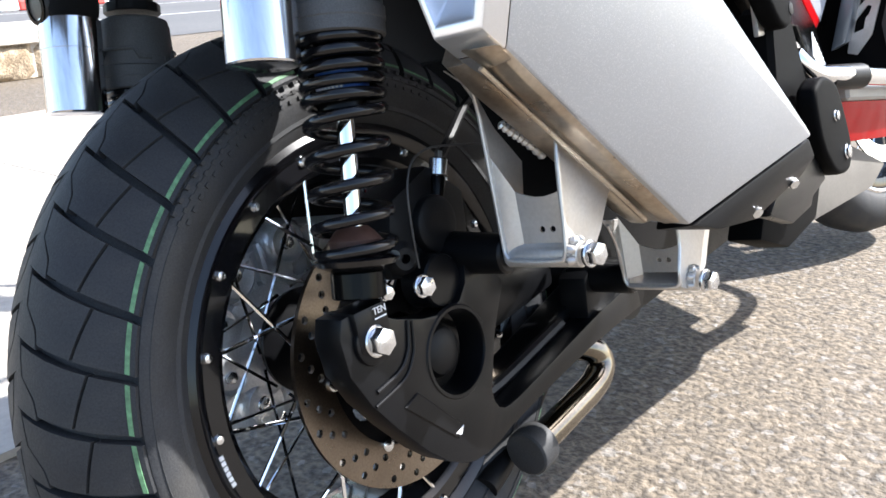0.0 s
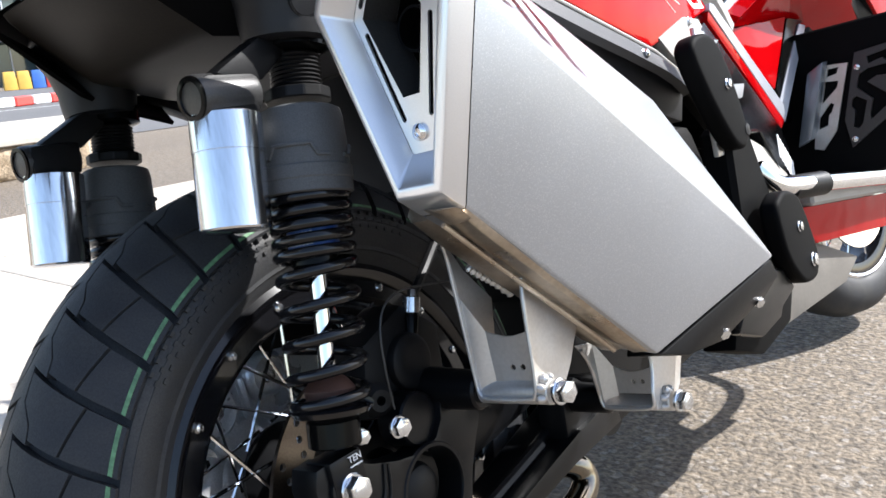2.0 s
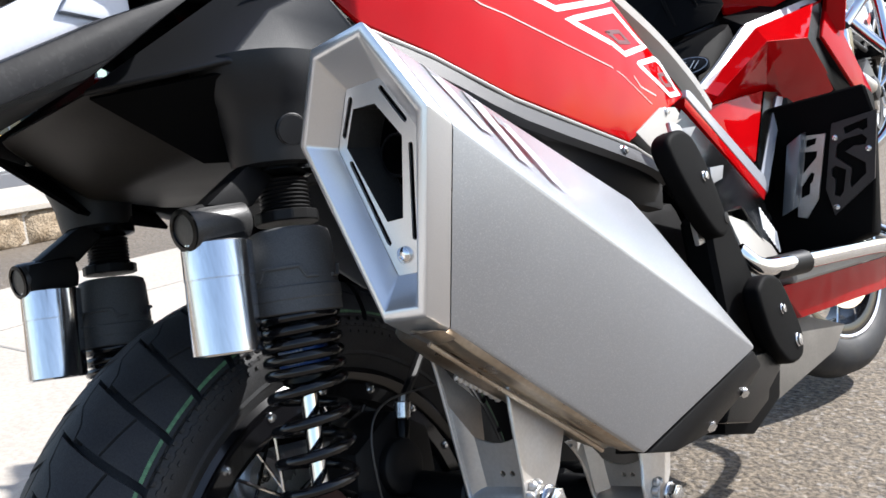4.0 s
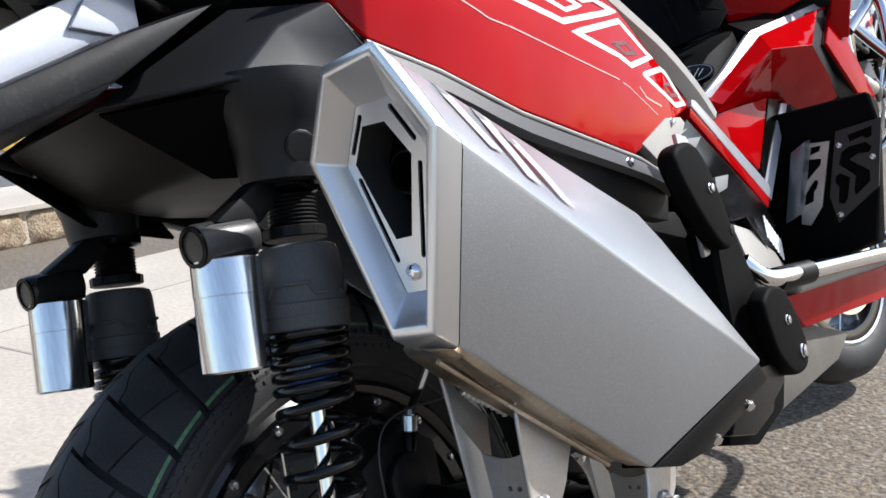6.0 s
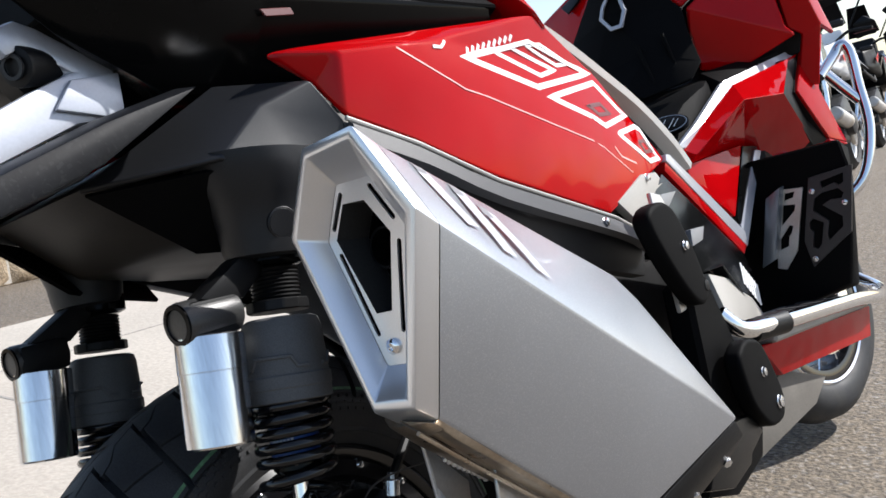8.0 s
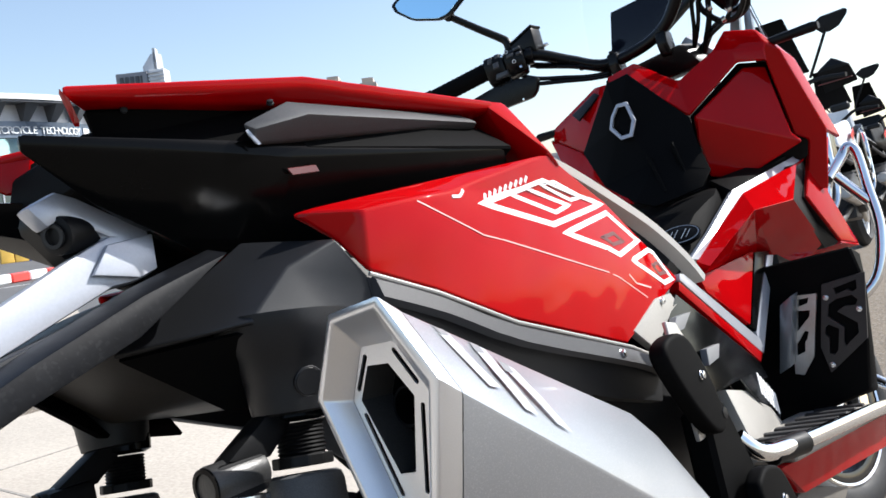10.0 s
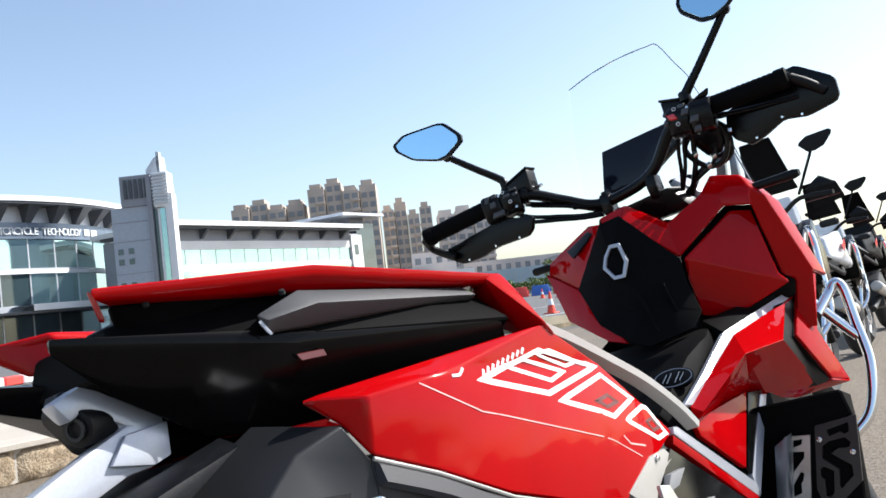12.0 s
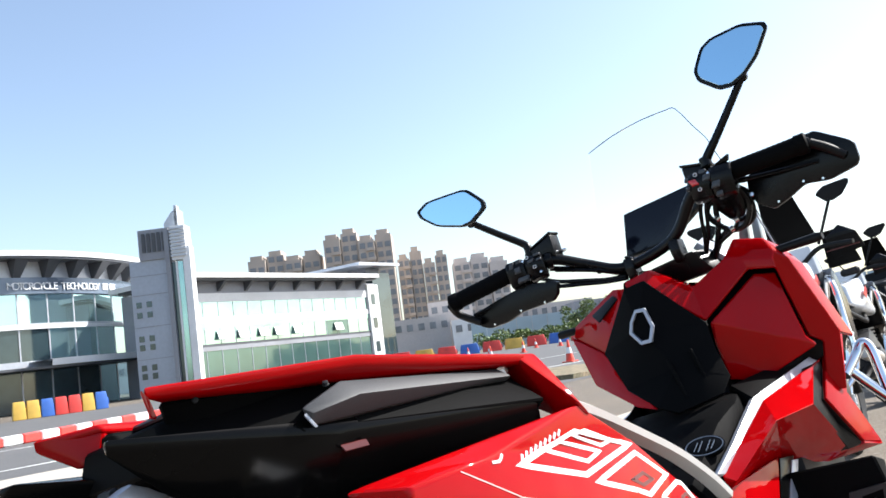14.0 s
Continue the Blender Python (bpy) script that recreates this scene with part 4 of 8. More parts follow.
# gear case seen through the spokes, and the dark engine block
gear = part("gear_case", join(hull([(x, y, z) for x in (-0.185, -0.088) for y, z in ((-0.080, 0.335), (-0.102, 0.285), (-0.094, 0.235), (-0.052, 0.200), (0.06, 0.186), (0.16, 0.22), (0.18, 0.36), (0.06, 0.385), (-0.045, 0.366))], 0.016, 3),
                              spun([(0, 0.062), (0.012, 0.057), (0.02, 0.042)], (-0.093, -0.012, 0.276), (1, 0, 0), 28),
                              bevel(hull([(x, y, z) for x in (-0.12, -0.074) for y, z in ((-0.085, 0.300), (-0.060, 0.318), (-0.030, 0.310), (-0.040, 0.270), (-0.078, 0.262))]), 0.008, 2)), CASE, bike, "cast aluminium gear case")
part("drive_housing", hull([(x, y, z) for x in (-0.185, -0.095) for y, z in ((-0.035, 0.37), (0.20, 0.36), (0.24, 0.47), (0.04, 0.455), (-0.03, 0.42))], 0.02, 2), BLACK, bike, "black upper drive housing")
for k in range(7):
    a = radians(95 + 28 * k)
    p = Vector((-0.088, -0.012 + 0.080 * math.cos(a), 0.280 + 0.080 * math.sin(a)))
    hex_bolt(p, (1, 0, 0), 0.0062, 0.007, gear)
    part("case_rib", hull([Vector((x, 0, 0)) + p.lerp(Vector((p.x, -0.01, 0.276)), f) + Vector((0, dy, 0)) for x in (-0.02, 0.008) for f in (0.1, 0.62) for dy in (-0.003, 0.003)], 0.001), CASE, gear)
for y, z, r in ((-0.040, 0.352, 0.026), (-0.070, 0.262, 0.020), (-0.040, 0.222, 0.024), (0.030, 0.365, 0.022), (-0.066, 0.312, 0.017)):
    boss = part("case_boss", spun([(-0.03, r * 1.25), (0.004, r * 1.1), (0.010, r), (0.013, r * 0.86), (0.010, r * 0.62), (0.010, r * 0.3)], (-0.088, y, z), (1, 0, 0), 26), CASE, gear)
    hex_bolt((-0.079, y, z), (1, 0, 0), r * 0.30, 0.006, boss)
for (ya, za), (yb, zb) in (((-0.085, 0.330), (-0.020, 0.300)), ((-0.095, 0.285), (-0.040, 0.280)), ((-0.080, 0.240), (-0.030, 0.262)), ((-0.020, 0.205), (-0.010, 0.250)), ((0.0, 0.372), (0.0, 0.320))):
    part("case_rib", tube([(-0.086, ya, za), (-0.082, (ya + yb) / 2, (za + zb) / 2), (-0.086, yb, zb)], [0.004, 0.0055, 0.004], 8), CASE, gear)
part("engine", hull([(x, y, z) for x in (-0.13, 0.085) for y, z in ((0.31, 0.22), (0.34, 0.45), (0.42, 0.52), (0.80, 0.50), (0.90, 0.30), (0.75, 0.17), (0.42, 0.16))], 0.02, 2), BLACK, bike, "black engine block")
part("airbox", hull([(x, y, z) for x in (-0.15, 0.06) for y, z in ((0.14, 0.64), (0.27, 0.575), (0.33, 0.48), (0.55, 0.48), (0.55, 0.60), (0.45, 0.72), (0.15, 0.72))], 0.02, 2), BLACK, bike, "black air box")
part("inner_mudguard", loft([[(x, r * math.cos(a), AXLE + r * math.sin(a)) for a in [radians(14 + 4 * k) for k in range(9)]] + [(x, (r + 0.004) * math.cos(a), AXLE + (r + 0.004) * math.sin(a)) for a in [radians(46 - 4 * k) for k in range(9)]] for x, r in ((-0.095, 0.315), (-0.085, 0.325), (0.085, 0.325), (0.092, 0.315))]), BLACK, bike, "black inner mudguard")

# ---- the scooter's body, tail, front and controls ----


# rear side panels, red, with a crease under the upper edge
RP = [(0.166, -0.004, 0.810), (0.206, 0.038, 0.797), (0.222, 0.160, 0.803), (0.232, 0.327, 0.830), (0.180, 0.022, 0.778), (0.198, 0.034, 0.746), (0.211, 0.100, 0.715), (0.224, 0.187, 0.669),
      (0.233, 0.385, 0.600), (0.205, 0.640, 0.645), (0.212, 0.556, 0.700), (0.222, 0.450, 0.768), (0.228, 0.200, 0.750), (0.236, 0.385, 0.690)]
RF = [(0, 1, 4), (0, 3, 2), (0, 2, 1), (1, 2, 12), (1, 12, 5), (1, 5, 4), (5, 12, 6), (6, 12, 7), (12, 13, 8), (12, 8, 7), (2, 3, 11), (2, 11, 13), (2, 13, 12), (13, 11, 10), (13, 10, 9), (13, 9, 8)]
side_panel = both(lambda: shell(RP, RF, 0.010, 0.0045, 3), "side_panel", RED, bike, "glossy red rear side panel with white line graphics", 25)
n_side = Vector((0.99, -0.02, 0.10))
PANEL_FACE = BVHTree.FromPolygons([v.co.copy() for v in side_panel.data.vertices], [tuple(f.vertices) for f in side_panel.data.polygons])


def panel_x(y, z):
    """How far out the right side panel's outer face lies at y and z."""
    return PANEL_FACE.ray_cast(Vector((0.40, y, z)), Vector((-1, 0, 0)))[0]


def on_panel(pairs, closed=True, lift=0.0004):
    """Places on the panel's outer face along a line through y and z, in short steps."""
    got = []
    n = len(pairs)
    for k in range(n if closed else n - 1):
        (ya, za), (yb, zb) = pairs[k], pairs[(k + 1) % n]
        for j in range(8):
            p = panel_x(ya + (yb - ya) * j / 8, za + (zb - za) * j / 8)
            if p is not None:
                got.append(p + Vector((lift, 0, 0)))
    if not closed:
        p = panel_x(*pairs[-1])
        if p is not None:
            got.append(p + Vector((lift, 0, 0)))
    return got


for loop, width in ((((0.189, 0.785), (0.305, 0.751), (0.436, 0.765), (0.312, 0.802)), 0.0066), (((0.244, 0.7915), (0.321, 0.764), (0.356, 0.770), (0.277, 0.7955)), 0.0050), (((0.306, 0.7975), (0.366, 0.7755), (0.394, 0.7775), (0.335, 0.7985)), 0.0044),
                    (((0.323, 0.739), (0.436, 0.700), (0.520, 0.711), (0.440, 0.753)), 0.0066), (((0.474, 0.689), (0.570, 0.648), (0.606, 0.649), (0.560, 0.697)), 0.0066)):
    band(on_panel(loop), width, n_side, WHITE, side_panel, "panel_graphic", label="white angular line graphic", depth=0.0001)
band(on_panel(((0.402, 0.725), (0.440, 0.727), (0.463, 0.715), (0.426, 0.714))), 0.0048, n_side, LABEL, side_panel, "dark_graphic", depth=0.0001)
band(on_panel(((0.545, 0.675), (0.568, 0.676), (0.586, 0.661), (0.560, 0.661))), 0.0048, n_side, LABEL, side_panel, "dark_graphic", depth=0.0001)
band(on_panel(((0.103, 0.797), (0.176, 0.754), (0.409, 0.675), (0.490, 0.639)), False), 0.0012, n_side, PINK, side_panel, "pinstripe", closed=False, depth=0.0001)
band(on_panel(((0.445, 0.674), (0.462, 0.661), (0.512, 0.649)), False), 0.0020, n_side, PINK, side_panel, "pinstripe", closed=False, depth=0.0001)
for k in range(9):
    y, z = 0.196 + 0.0100 * k, 0.7885 + 0.0016 * k
    band(on_panel(((y, z), (y + 0.0042, z + 0.0062)), False), 0.0036, n_side, WHITE, side_panel, "print_bar", closed=False, depth=0.0001)
band(on_panel(((0.148, 0.796), (0.158, 0.795), (0.166, 0.801)), False), 0.0030, n_side, WHITE, side_panel, "print_bar", closed=False, depth=0.0005)
# grey strip under the red panel, with its pale upper edge and bolt
GP = [(0.196, 0.032, 0.741), (0.210, 0.100, 0.710), (0.224, 0.187, 0.663), (0.233, 0.385, 0.594), (0.228, 0.462, 0.563), (0.220, 0.455, 0.515), (0.212, 0.360, 0.545), (0.205, 0.180, 0.610), (0.190, 0.040, 0.665)]
both(lambda: slab(GP, (-0.02, 0, 0), 0.0015), "lower_side_panel", GREY, bike, "dark grey plastic lower side panel")
both(lambda: tube([(0.198, 0.034, 0.7425), (0.2125, 0.100, 0.7115), (0.2265, 0.187, 0.6645), (0.2355, 0.385, 0.5955), (0.230, 0.462, 0.5645)], 0.0022, 8), "edge_strip", SEATEDGE, bike, "pale strip along the panel's edge")
both(lambda: loft([[Vector(p) + Vector(o) for o in ((-0.001, 0, -0.002), (0.003, 0, -0.005), (0.007, 0, -0.021), (-0.003, 0, -0.024), (-0.010, 0, -0.010))] for p in smooth_path([(0.199, 0.036, 0.7415), (0.2125, 0.100, 0.7115), (0.2265, 0.187, 0.6645), (0.2355, 0.385, 0.5955), (0.230, 0.455, 0.5665)], 3)]), "panel_lip", LIPGREY, bike, "grey lip below the red panel, lightened as if lit", 40)
hex_bolt((0.238, 0.352, 0.594), (1, 0, 0), 0.0048, 0.005, bike)
both(lambda: slab([(0.232, 0.410, 0.610), (0.222, 0.514, 0.634), (0.213, 0.579, 0.632), (0.212, 0.600, 0.615), (0.222, 0.500, 0.585), (0.230, 0.463, 0.573)], (-0.012, 0, 0), 0.002), "corner_panel", SEATEDGE, bike, "light grey corner panel")
hex_bolt((0.220, 0.530, 0.628), (1, 0, 0), 0.0045, 0.004, bike)
# grey side of the tail underside, folding in towards the plate holder
TS = [(0.189, 0.014, 0.778), (0.168, -0.078, 0.727), (0.186, -0.006, 0.690), (0.192, 0.060, 0.670), (0.197, 0.032, 0.742), (0.092, -0.150, 0.730), (0.105, -0.015, 0.800), (0.100, -0.070, 0.668), (0.140, -0.010, 0.655), (0.165, 0.060, 0.640), (0.172, -0.030, 0.764)]
both(lambda: shell(TS[:7] + [TS[10]], [(0, 7, 1, 2, 3, 4), (6, 5, 1, 7), (6, 7, 0)], 0.005, 0.014, 5), "tail_side", GREY, bike, "textured dark grey tail side moulding", 60)
TU = [*TS[:1], (0.158, -0.074, 0.7225), (0.178, -0.004, 0.688), (0.186, 0.058, 0.668), TS[4], (0.088, -0.142, 0.727), *TS[6:]]
# same moulding as the tail side, blackened below to deepen its shade
both(lambda: shell(TU, [(1, 5, 7, 8, 2), (2, 8, 9, 3)], 0.004, 0.0, 2), "tail_under", PAD, bike, "underside of the tail, darkened as if in shade", 30)
both(lambda: spun([(-0.004, 0.0125), (0.0012, 0.0125), (0.0016, 0.0118), (0.0010, 0.0114), (0.0016, 0.0108)], (0.1745, -0.0416, 0.6711), (0.93, -0.28, -0.25), 28), "round_plug", GREY, bike)
both(lambda: spun([(0, 0.0270), (0.002, 0.0325), (0.010, 0.0340), (0.026, 0.0360), (0.046, 0.0425), (0.064, 0.0540), (0.080, 0.0560)], (0.139, -0.036, 0.648), (0.05, 0.14, 1), 36), "shock_mount", GREY, bike, "rounded dark shock mount", 40)
hex_bolt((-0.098, -0.020, 0.679), (0.5, -0.85, 0), 0.0085, 0.006, bike)
part("underseat_tray", hull([(sx * x, y, z) for sx in (1, -1) for x, y, z in ((0.09, -0.135, 0.735), (0.10, -0.06, 0.675), (0.15, 0.04, 0.66), (0.17, 0.30, 0.62), (0.15, 0.40, 0.74), (0.10, 0.02, 0.79))], 0.01, 2), UNDER, bike, "black tail underside, tinted brown as if beige-lit")
# mudguard blades and plate holder
both(lambda: slab([(0.158, -0.072, 0.785), (0.152, -0.150, 0.764), (0.150, -0.238, 0.733), (0.148, -0.330, 0.695), (0.148, -0.335, 0.672), (0.150, -0.242, 0.708), (0.152, -0.160, 0.735)], (-0.045, 0.015, 0.012), 0.002), "mudguard_blade", DUSTY, bike, "dusty dark grey mudguard blade")
part("mudguard", hull([(sx * x, y, z) for sx in (1, -1) for x, y, z in ((0.110, -0.06, 0.788), (0.105, -0.24, 0.742), (0.100, -0.335, 0.700), (0.100, -0.33, 0.685), (0.105, -0.15, 0.735))], 0.004, 2), GREY, bike, "dark rear mudguard")
HOLDER = [(-0.173, 0.8565), (-0.1465, 0.8680), (-0.1315, 0.8620), (-0.0740, 0.8285), (-0.0745, 0.8150), (-0.0774, 0.7925), (-0.096, 0.7870), (-0.118, 0.7850), (-0.2214, 0.7460), (-0.300, 0.7110), (-0.300, 0.7440), (-0.2135, 0.7830),
          (-0.1498, 0.8120), (-0.1130, 0.8270), (-0.1458, 0.8460), (-0.1592, 0.8384)]
HOLDER_FACE = [(-0.1180, 0.8190), (-0.0755, 0.8240), (-0.0785, 0.7940), (-0.096, 0.7885), (-0.1360, 0.7960)]
holder = part("plate_holder", plate([(0.066, y, z) for y, z in HOLDER], (-0.022, 0, 0), 0.005, seg=2), TRIM, bike, "pale silver plate holder arm")
part("holder_face", plate([(0.0665, y, z) for y, z in HOLDER_FACE], (0.0055, 0, 0), 0.002, seg=2), TRIM, holder)
stub = part("indicator_stub", bevel(rod((0.045, -0.108, 0.838), (0.060, -0.152, 0.833), 0.014, 0.016, 20), 0.003, 2, 40), BLACK, bike, "black indicator stub")
part("stub_ring", ring([(0, 0.010), (0.002, 0.010), (0.002, 0.007), (0, 0.007)], (0.0605, -0.1535, 0.8328), (0.3, -0.95, -0.1), 20), GREY, stub)
part("holder_mount", hull([(x, y, z) for x in (0.005, 0.034) for y, z in ((-0.145, 0.872), (-0.09, 0.845), (-0.08, 0.80), (-0.13, 0.815), (-0.155, 0.85))], 0.004), BLACK, bike)
# lower tail: glossy black, undercut, between the two deck wings
LT = [(0.098, -0.183, 0.903), (0.096, -0.183, 0.890), (0.080, -0.176, 0.903), (0.150, 0.03, 0.872), (0.150, 0.03, 0.862), (0.205, 0.29, 0.846), (0.085, -0.045, 0.800), (0.170, 0.25, 0.795), (0.085, -0.13, 0.850), (0.17, 0.33, 0.78), (0.11, 0.02, 0.79),
      (0.0, 0.02, 0.80), (0.0, -0.05, 0.87), (0.0, 0.30, 0.85)]
part("lower_tail", hull(LT, 0.004, 2), GLOSS, bike, "glossy black lower tail")
part("lower_tail", hull([(-x, max(y, -0.115) if z < 0.86 else y, max(z, 0.858) if y < -0.04 else z) for x, y, z in LT], 0.004, 2), GLOSS, bike, "glossy black lower tail")
part("tail_core", hull([(sx * x, y, z) for sx in (1, -1) for x, y, z in ((0.064, -0.112, 0.915), (0.080, -0.120, 0.872), (0.156, 0.05, 0.8675), (0.118, 0.05, 0.930), (0.15, 0.30, 0.90), (0.210, 0.30, 0.845), (0.14, 0.33, 0.82))], 0.003), PAD, bike, "black inner tail")
# small red patch shaped as the pinkish highlight on the gloss tail
both(lambda: hull([(0.148, 0.020, 0.853), (0.156, 0.050, 0.853), (0.157, 0.052, 0.845), (0.150, 0.024, 0.845), (0.140, 0.03, 0.85)], 0.001), "side_highlight", LABEL, bike, "small red patch for a pinkish highlight")
part("tail_lamp", hull([(sx * x, y, z) for sx in (1, -1) for x, y, z in ((0.03, -0.085, 0.893), (0.03, -0.085, 0.880), (0.05, -0.100, 0.886), (0.03, -0.02, 0.89))], 0.004), CLEARRED, bike, "red tail lamp")
# upper tail: black sides under two red deck wings, grab handles
both(lambda: hull([(0.080, -0.118, 0.930), (0.126, 0.06, 0.925), (0.154, 0.305, 0.895), (0.062, -0.100, 0.902), (0.092, 0.02, 0.868), (0.150, 0.31, 0.842), (0.15, 0.36, 0.84), (0.14, 0.36, 0.88), (0.05, -0.085, 0.930), (0.05, -0.07, 0.90), (0.08, 0.34, 0.88), (0.08, 0.1, 0.93), (0.08, 0.1, 0.87)], 0.003), "upper_tail", PAD, bike, "black upper tail side")
both(lambda: hull([(0.101, -0.142, 0.9415), (0.099, -0.140, 0.931), (0.161, 0.060, 0.9355), (0.158, 0.060, 0.924), (0.194, 0.310, 0.904), (0.191, 0.308, 0.893), (0.055, -0.095, 0.942), (0.10, 0.05, 0.940), (0.13, 0.32, 0.908), (0.055, -0.093, 0.932), (0.13, 0.32, 0.896)], 0.004, 3), "deck_wing", RED, bike, "red tail deck wing")
part("deck_centre", hull([(sx * x, y, z) for sx in (1, -1) for x, y, z in ((0.06, -0.06, 0.934), (0.10, 0.05, 0.933), (0.13, 0.32, 0.901), (0.06, -0.06, 0.925), (0.13, 0.32, 0.89))], 0.003), BLACK, bike, "black tail deck centre")
part("deck_edge", slab([(0.100, -0.143, 0.940), (0.104, -0.139, 0.930), (0.090, -0.126, 0.916), (0.084, -0.127, 0.918)], (-0.012, 0.006, 0), 0.001), RED, bike)
part("deck_edge", hull([(-0.100, -0.143, 0.942), (-0.102, -0.141, 0.930), (-0.076, -0.114, 0.903), (-0.060, -0.10, 0.905), (-0.055, -0.09, 0.940), (-0.10, -0.05, 0.935), (-0.09, -0.04, 0.905)], 0.002), RED, bike)
both(lambda: hull([(0.186, 0.296, 0.907), (0.194, 0.330, 0.903), (0.236, 0.327, 0.830), (0.232, 0.350, 0.812), (0.150, 0.318, 0.902), (0.150, 0.34, 0.85), (0.20, 0.33, 0.82)], 0.003, 2), "deck_strut", RED, bike, "red strut beside the seat")
grab = both(lambda: hull([(0.150, -0.017, 0.893), (0.156, 0.034, 0.912), (0.171, 0.276, 0.895), (0.174, 0.040, 0.894), (0.186, 0.280, 0.882), (0.157, -0.010, 0.886), (0.150, 0.050, 0.880), (0.160, 0.288, 0.875), (0.148, -0.008, 0.876),
                          (0.115, 0.02, 0.900), (0.125, 0.05, 0.912), (0.150, 0.30, 0.890), (0.150, 0.31, 0.876), (0.12, 0.02, 0.878)], 0.0025, 2), "grab_handle", HANDLE, bike, "grey moulded grab handle")
part("handle_end", hull([(0.1505, -0.018, 0.887), (0.1530, -0.009, 0.872), (0.1550, -0.005, 0.873), (0.1520, -0.014, 0.889), (0.148, -0.010, 0.880)], 0.001), TRIM, grab, "pale rear tip")
hex_bolt((0.150, 0.020, 0.9120), (0.5, -0.4, 0.8), 0.0030, 0.003, bike, mat=GREY)
hex_bolt((0.092, -0.086, 0.926), (0.9, -0.4, 0), 0.0028, 0.002, bike, mat=GREY)
# seat, seat edge and tunnel
part("seat", hull([(sx * x, y, z) for sx in (1, -1) for x, y, z in ((0.15, 0.36, 0.735), (0.165, 0.50, 0.720), (0.135, 0.72, 0.655), (0.10, 0.86, 0.622), (0.17, 0.38, 0.68), (0.15, 0.80, 0.58), (0.08, 0.36, 0.745), (0.06, 0.86, 0.63))], 0.018, 3), SEAT, bike, "black vinyl rider seat")
both(lambda: loft([[Vector(p) + Vector(o) for o in ((-0.004, 0, 0.004), (0.006, 0, -0.003), (0.002, 0, -0.012), (-0.02, 0, -0.014), (-0.022, 0, 0.001))] for p in smooth_path([(0.207, 0.345, 0.842), (0.204, 0.420, 0.818), (0.198, 0.520, 0.780), (0.188, 0.640, 0.733), (0.173, 0.760, 0.677), (0.160, 0.838, 0.634)], 4)]), "seat_edge", SEATTRIM, bike, "grey seat base edge, coloured pale as if sunlit", 50)
part("tunnel", hull([(sx * x, y, z) for sx in (1, -1) for x, y, z in ((0.10, 0.84, 0.655), (0.125, 0.98, 0.735), (0.145, 1.06, 0.765), (0.12, 1.15, 0.78), (0.13, 0.86, 0.60), (0.14, 1.2, 0.45), (0.13, 0.90, 0.45))], 0.012, 2), PAD, bike, "black centre tunnel")
BN = Vector((0.25, -0.62, 0.75)).normalized()
BU = (Vector((0.935, 0.35, -0.02)) - BN * BN.dot(Vector((0.935, 0.35, -0.02)))).normalized()
BV = BN.cross(BU)


def badge_oval(a, b, h, n=36):
    return [Vector((0.108, 0.924, 0.7035)) + BU * a * math.cos(2 * math.pi * k / n) + BV * b * math.sin(2 * math.pi * k / n) + BN * h for k in range(n)]


badge = part("tunnel_badge", loft([badge_oval(0.0365, 0.0245, -0.006), badge_oval(0.0365, 0.0245, 0.0010), badge_oval(0.0350, 0.0230, 0.0016)]), GLOSS, bike, "oval dark badge with silver lines")
part("badge_ring", loft([badge_oval(0.0340, 0.0220, 0.0012), badge_oval(0.0340, 0.0220, 0.0021), badge_oval(0.0322, 0.0204, 0.0021), badge_oval(0.0322, 0.0204, 0.0012)], caps=False), SLATEBLUE, badge, "thin dull silver outline")
for a0, b0, a1, b1 in ((-0.020, -0.008, -0.010, 0.010), (-0.013, -0.011, -0.001, 0.012), (0.001, -0.012, 0.013, 0.011), (0.010, -0.010, 0.020, 0.008)):
    p, q = (Vector((0.108, 0.924, 0.7035)) + BU * a + BV * b + BN * 0.0016 for a, b in ((a0, b0), (a1, b1)))
    part("badge_line", rod(p, q, 0.0008, seg=6), SLATEBLUE, badge)
# red rail and side cover by the footboard
both(lambda: slab([(0.212, 0.631, 0.652), (0.212, 0.644, 0.650), (0.171, 0.985, 0.492), (0.162, 1.014, 0.466), (0.164, 0.996, 0.466), (0.212, 0.626, 0.643)], (-0.015, 0, 0), 0.0015), "rail_cap", TRIM, bike, "pale upper edge of the side rail")
both(lambda: slab([(0.210, 0.626, 0.642), (0.163, 1.000, 0.466), (0.161, 0.984, 0.453), (0.208, 0.622, 0.630)], (-0.015, 0, 0), 0.001), "side_rail", RED, bike, "red side rail")
cover = both(lambda: slab([(0.212, 0.600, 0.628), (0.164, 0.972, 0.455), (0.163, 1.023, 0.367), (0.163, 0.975, 0.341), (0.198, 0.776, 0.467), (0.225, 0.557, 0.489), (0.228, 0.450, 0.570)], (-0.02, 0, 0), 0.002), "side_cover", GLOSS, bike, "glossy black side cover")
for k in range(7):
    y, z = 0.895 + 0.012 * k, 0.452 - 0.0085 * k
    part("print_bar", hull([(0.1785 - 0.0012 * k + d, y + a, z + b) for d in (0, 0.0012) for a, b in ((0, 0), (0.006, -0.003), (-0.004, -0.036), (0.002, -0.039))]), WHITE, cover)
for pts in (((0.230, 0.539, 0.603), (0.230, 0.587, 0.601), (0.230, 0.553, 0.585), (0.230, 0.514, 0.584)), ((0.222, 0.622, 0.544), (0.222, 0.672, 0.541), (0.222, 0.656, 0.524), (0.222, 0.616, 0.522))):
    part("cover_label", slab(pts, (-0.010, 0, 0), 0.0005), PRINT, cover)
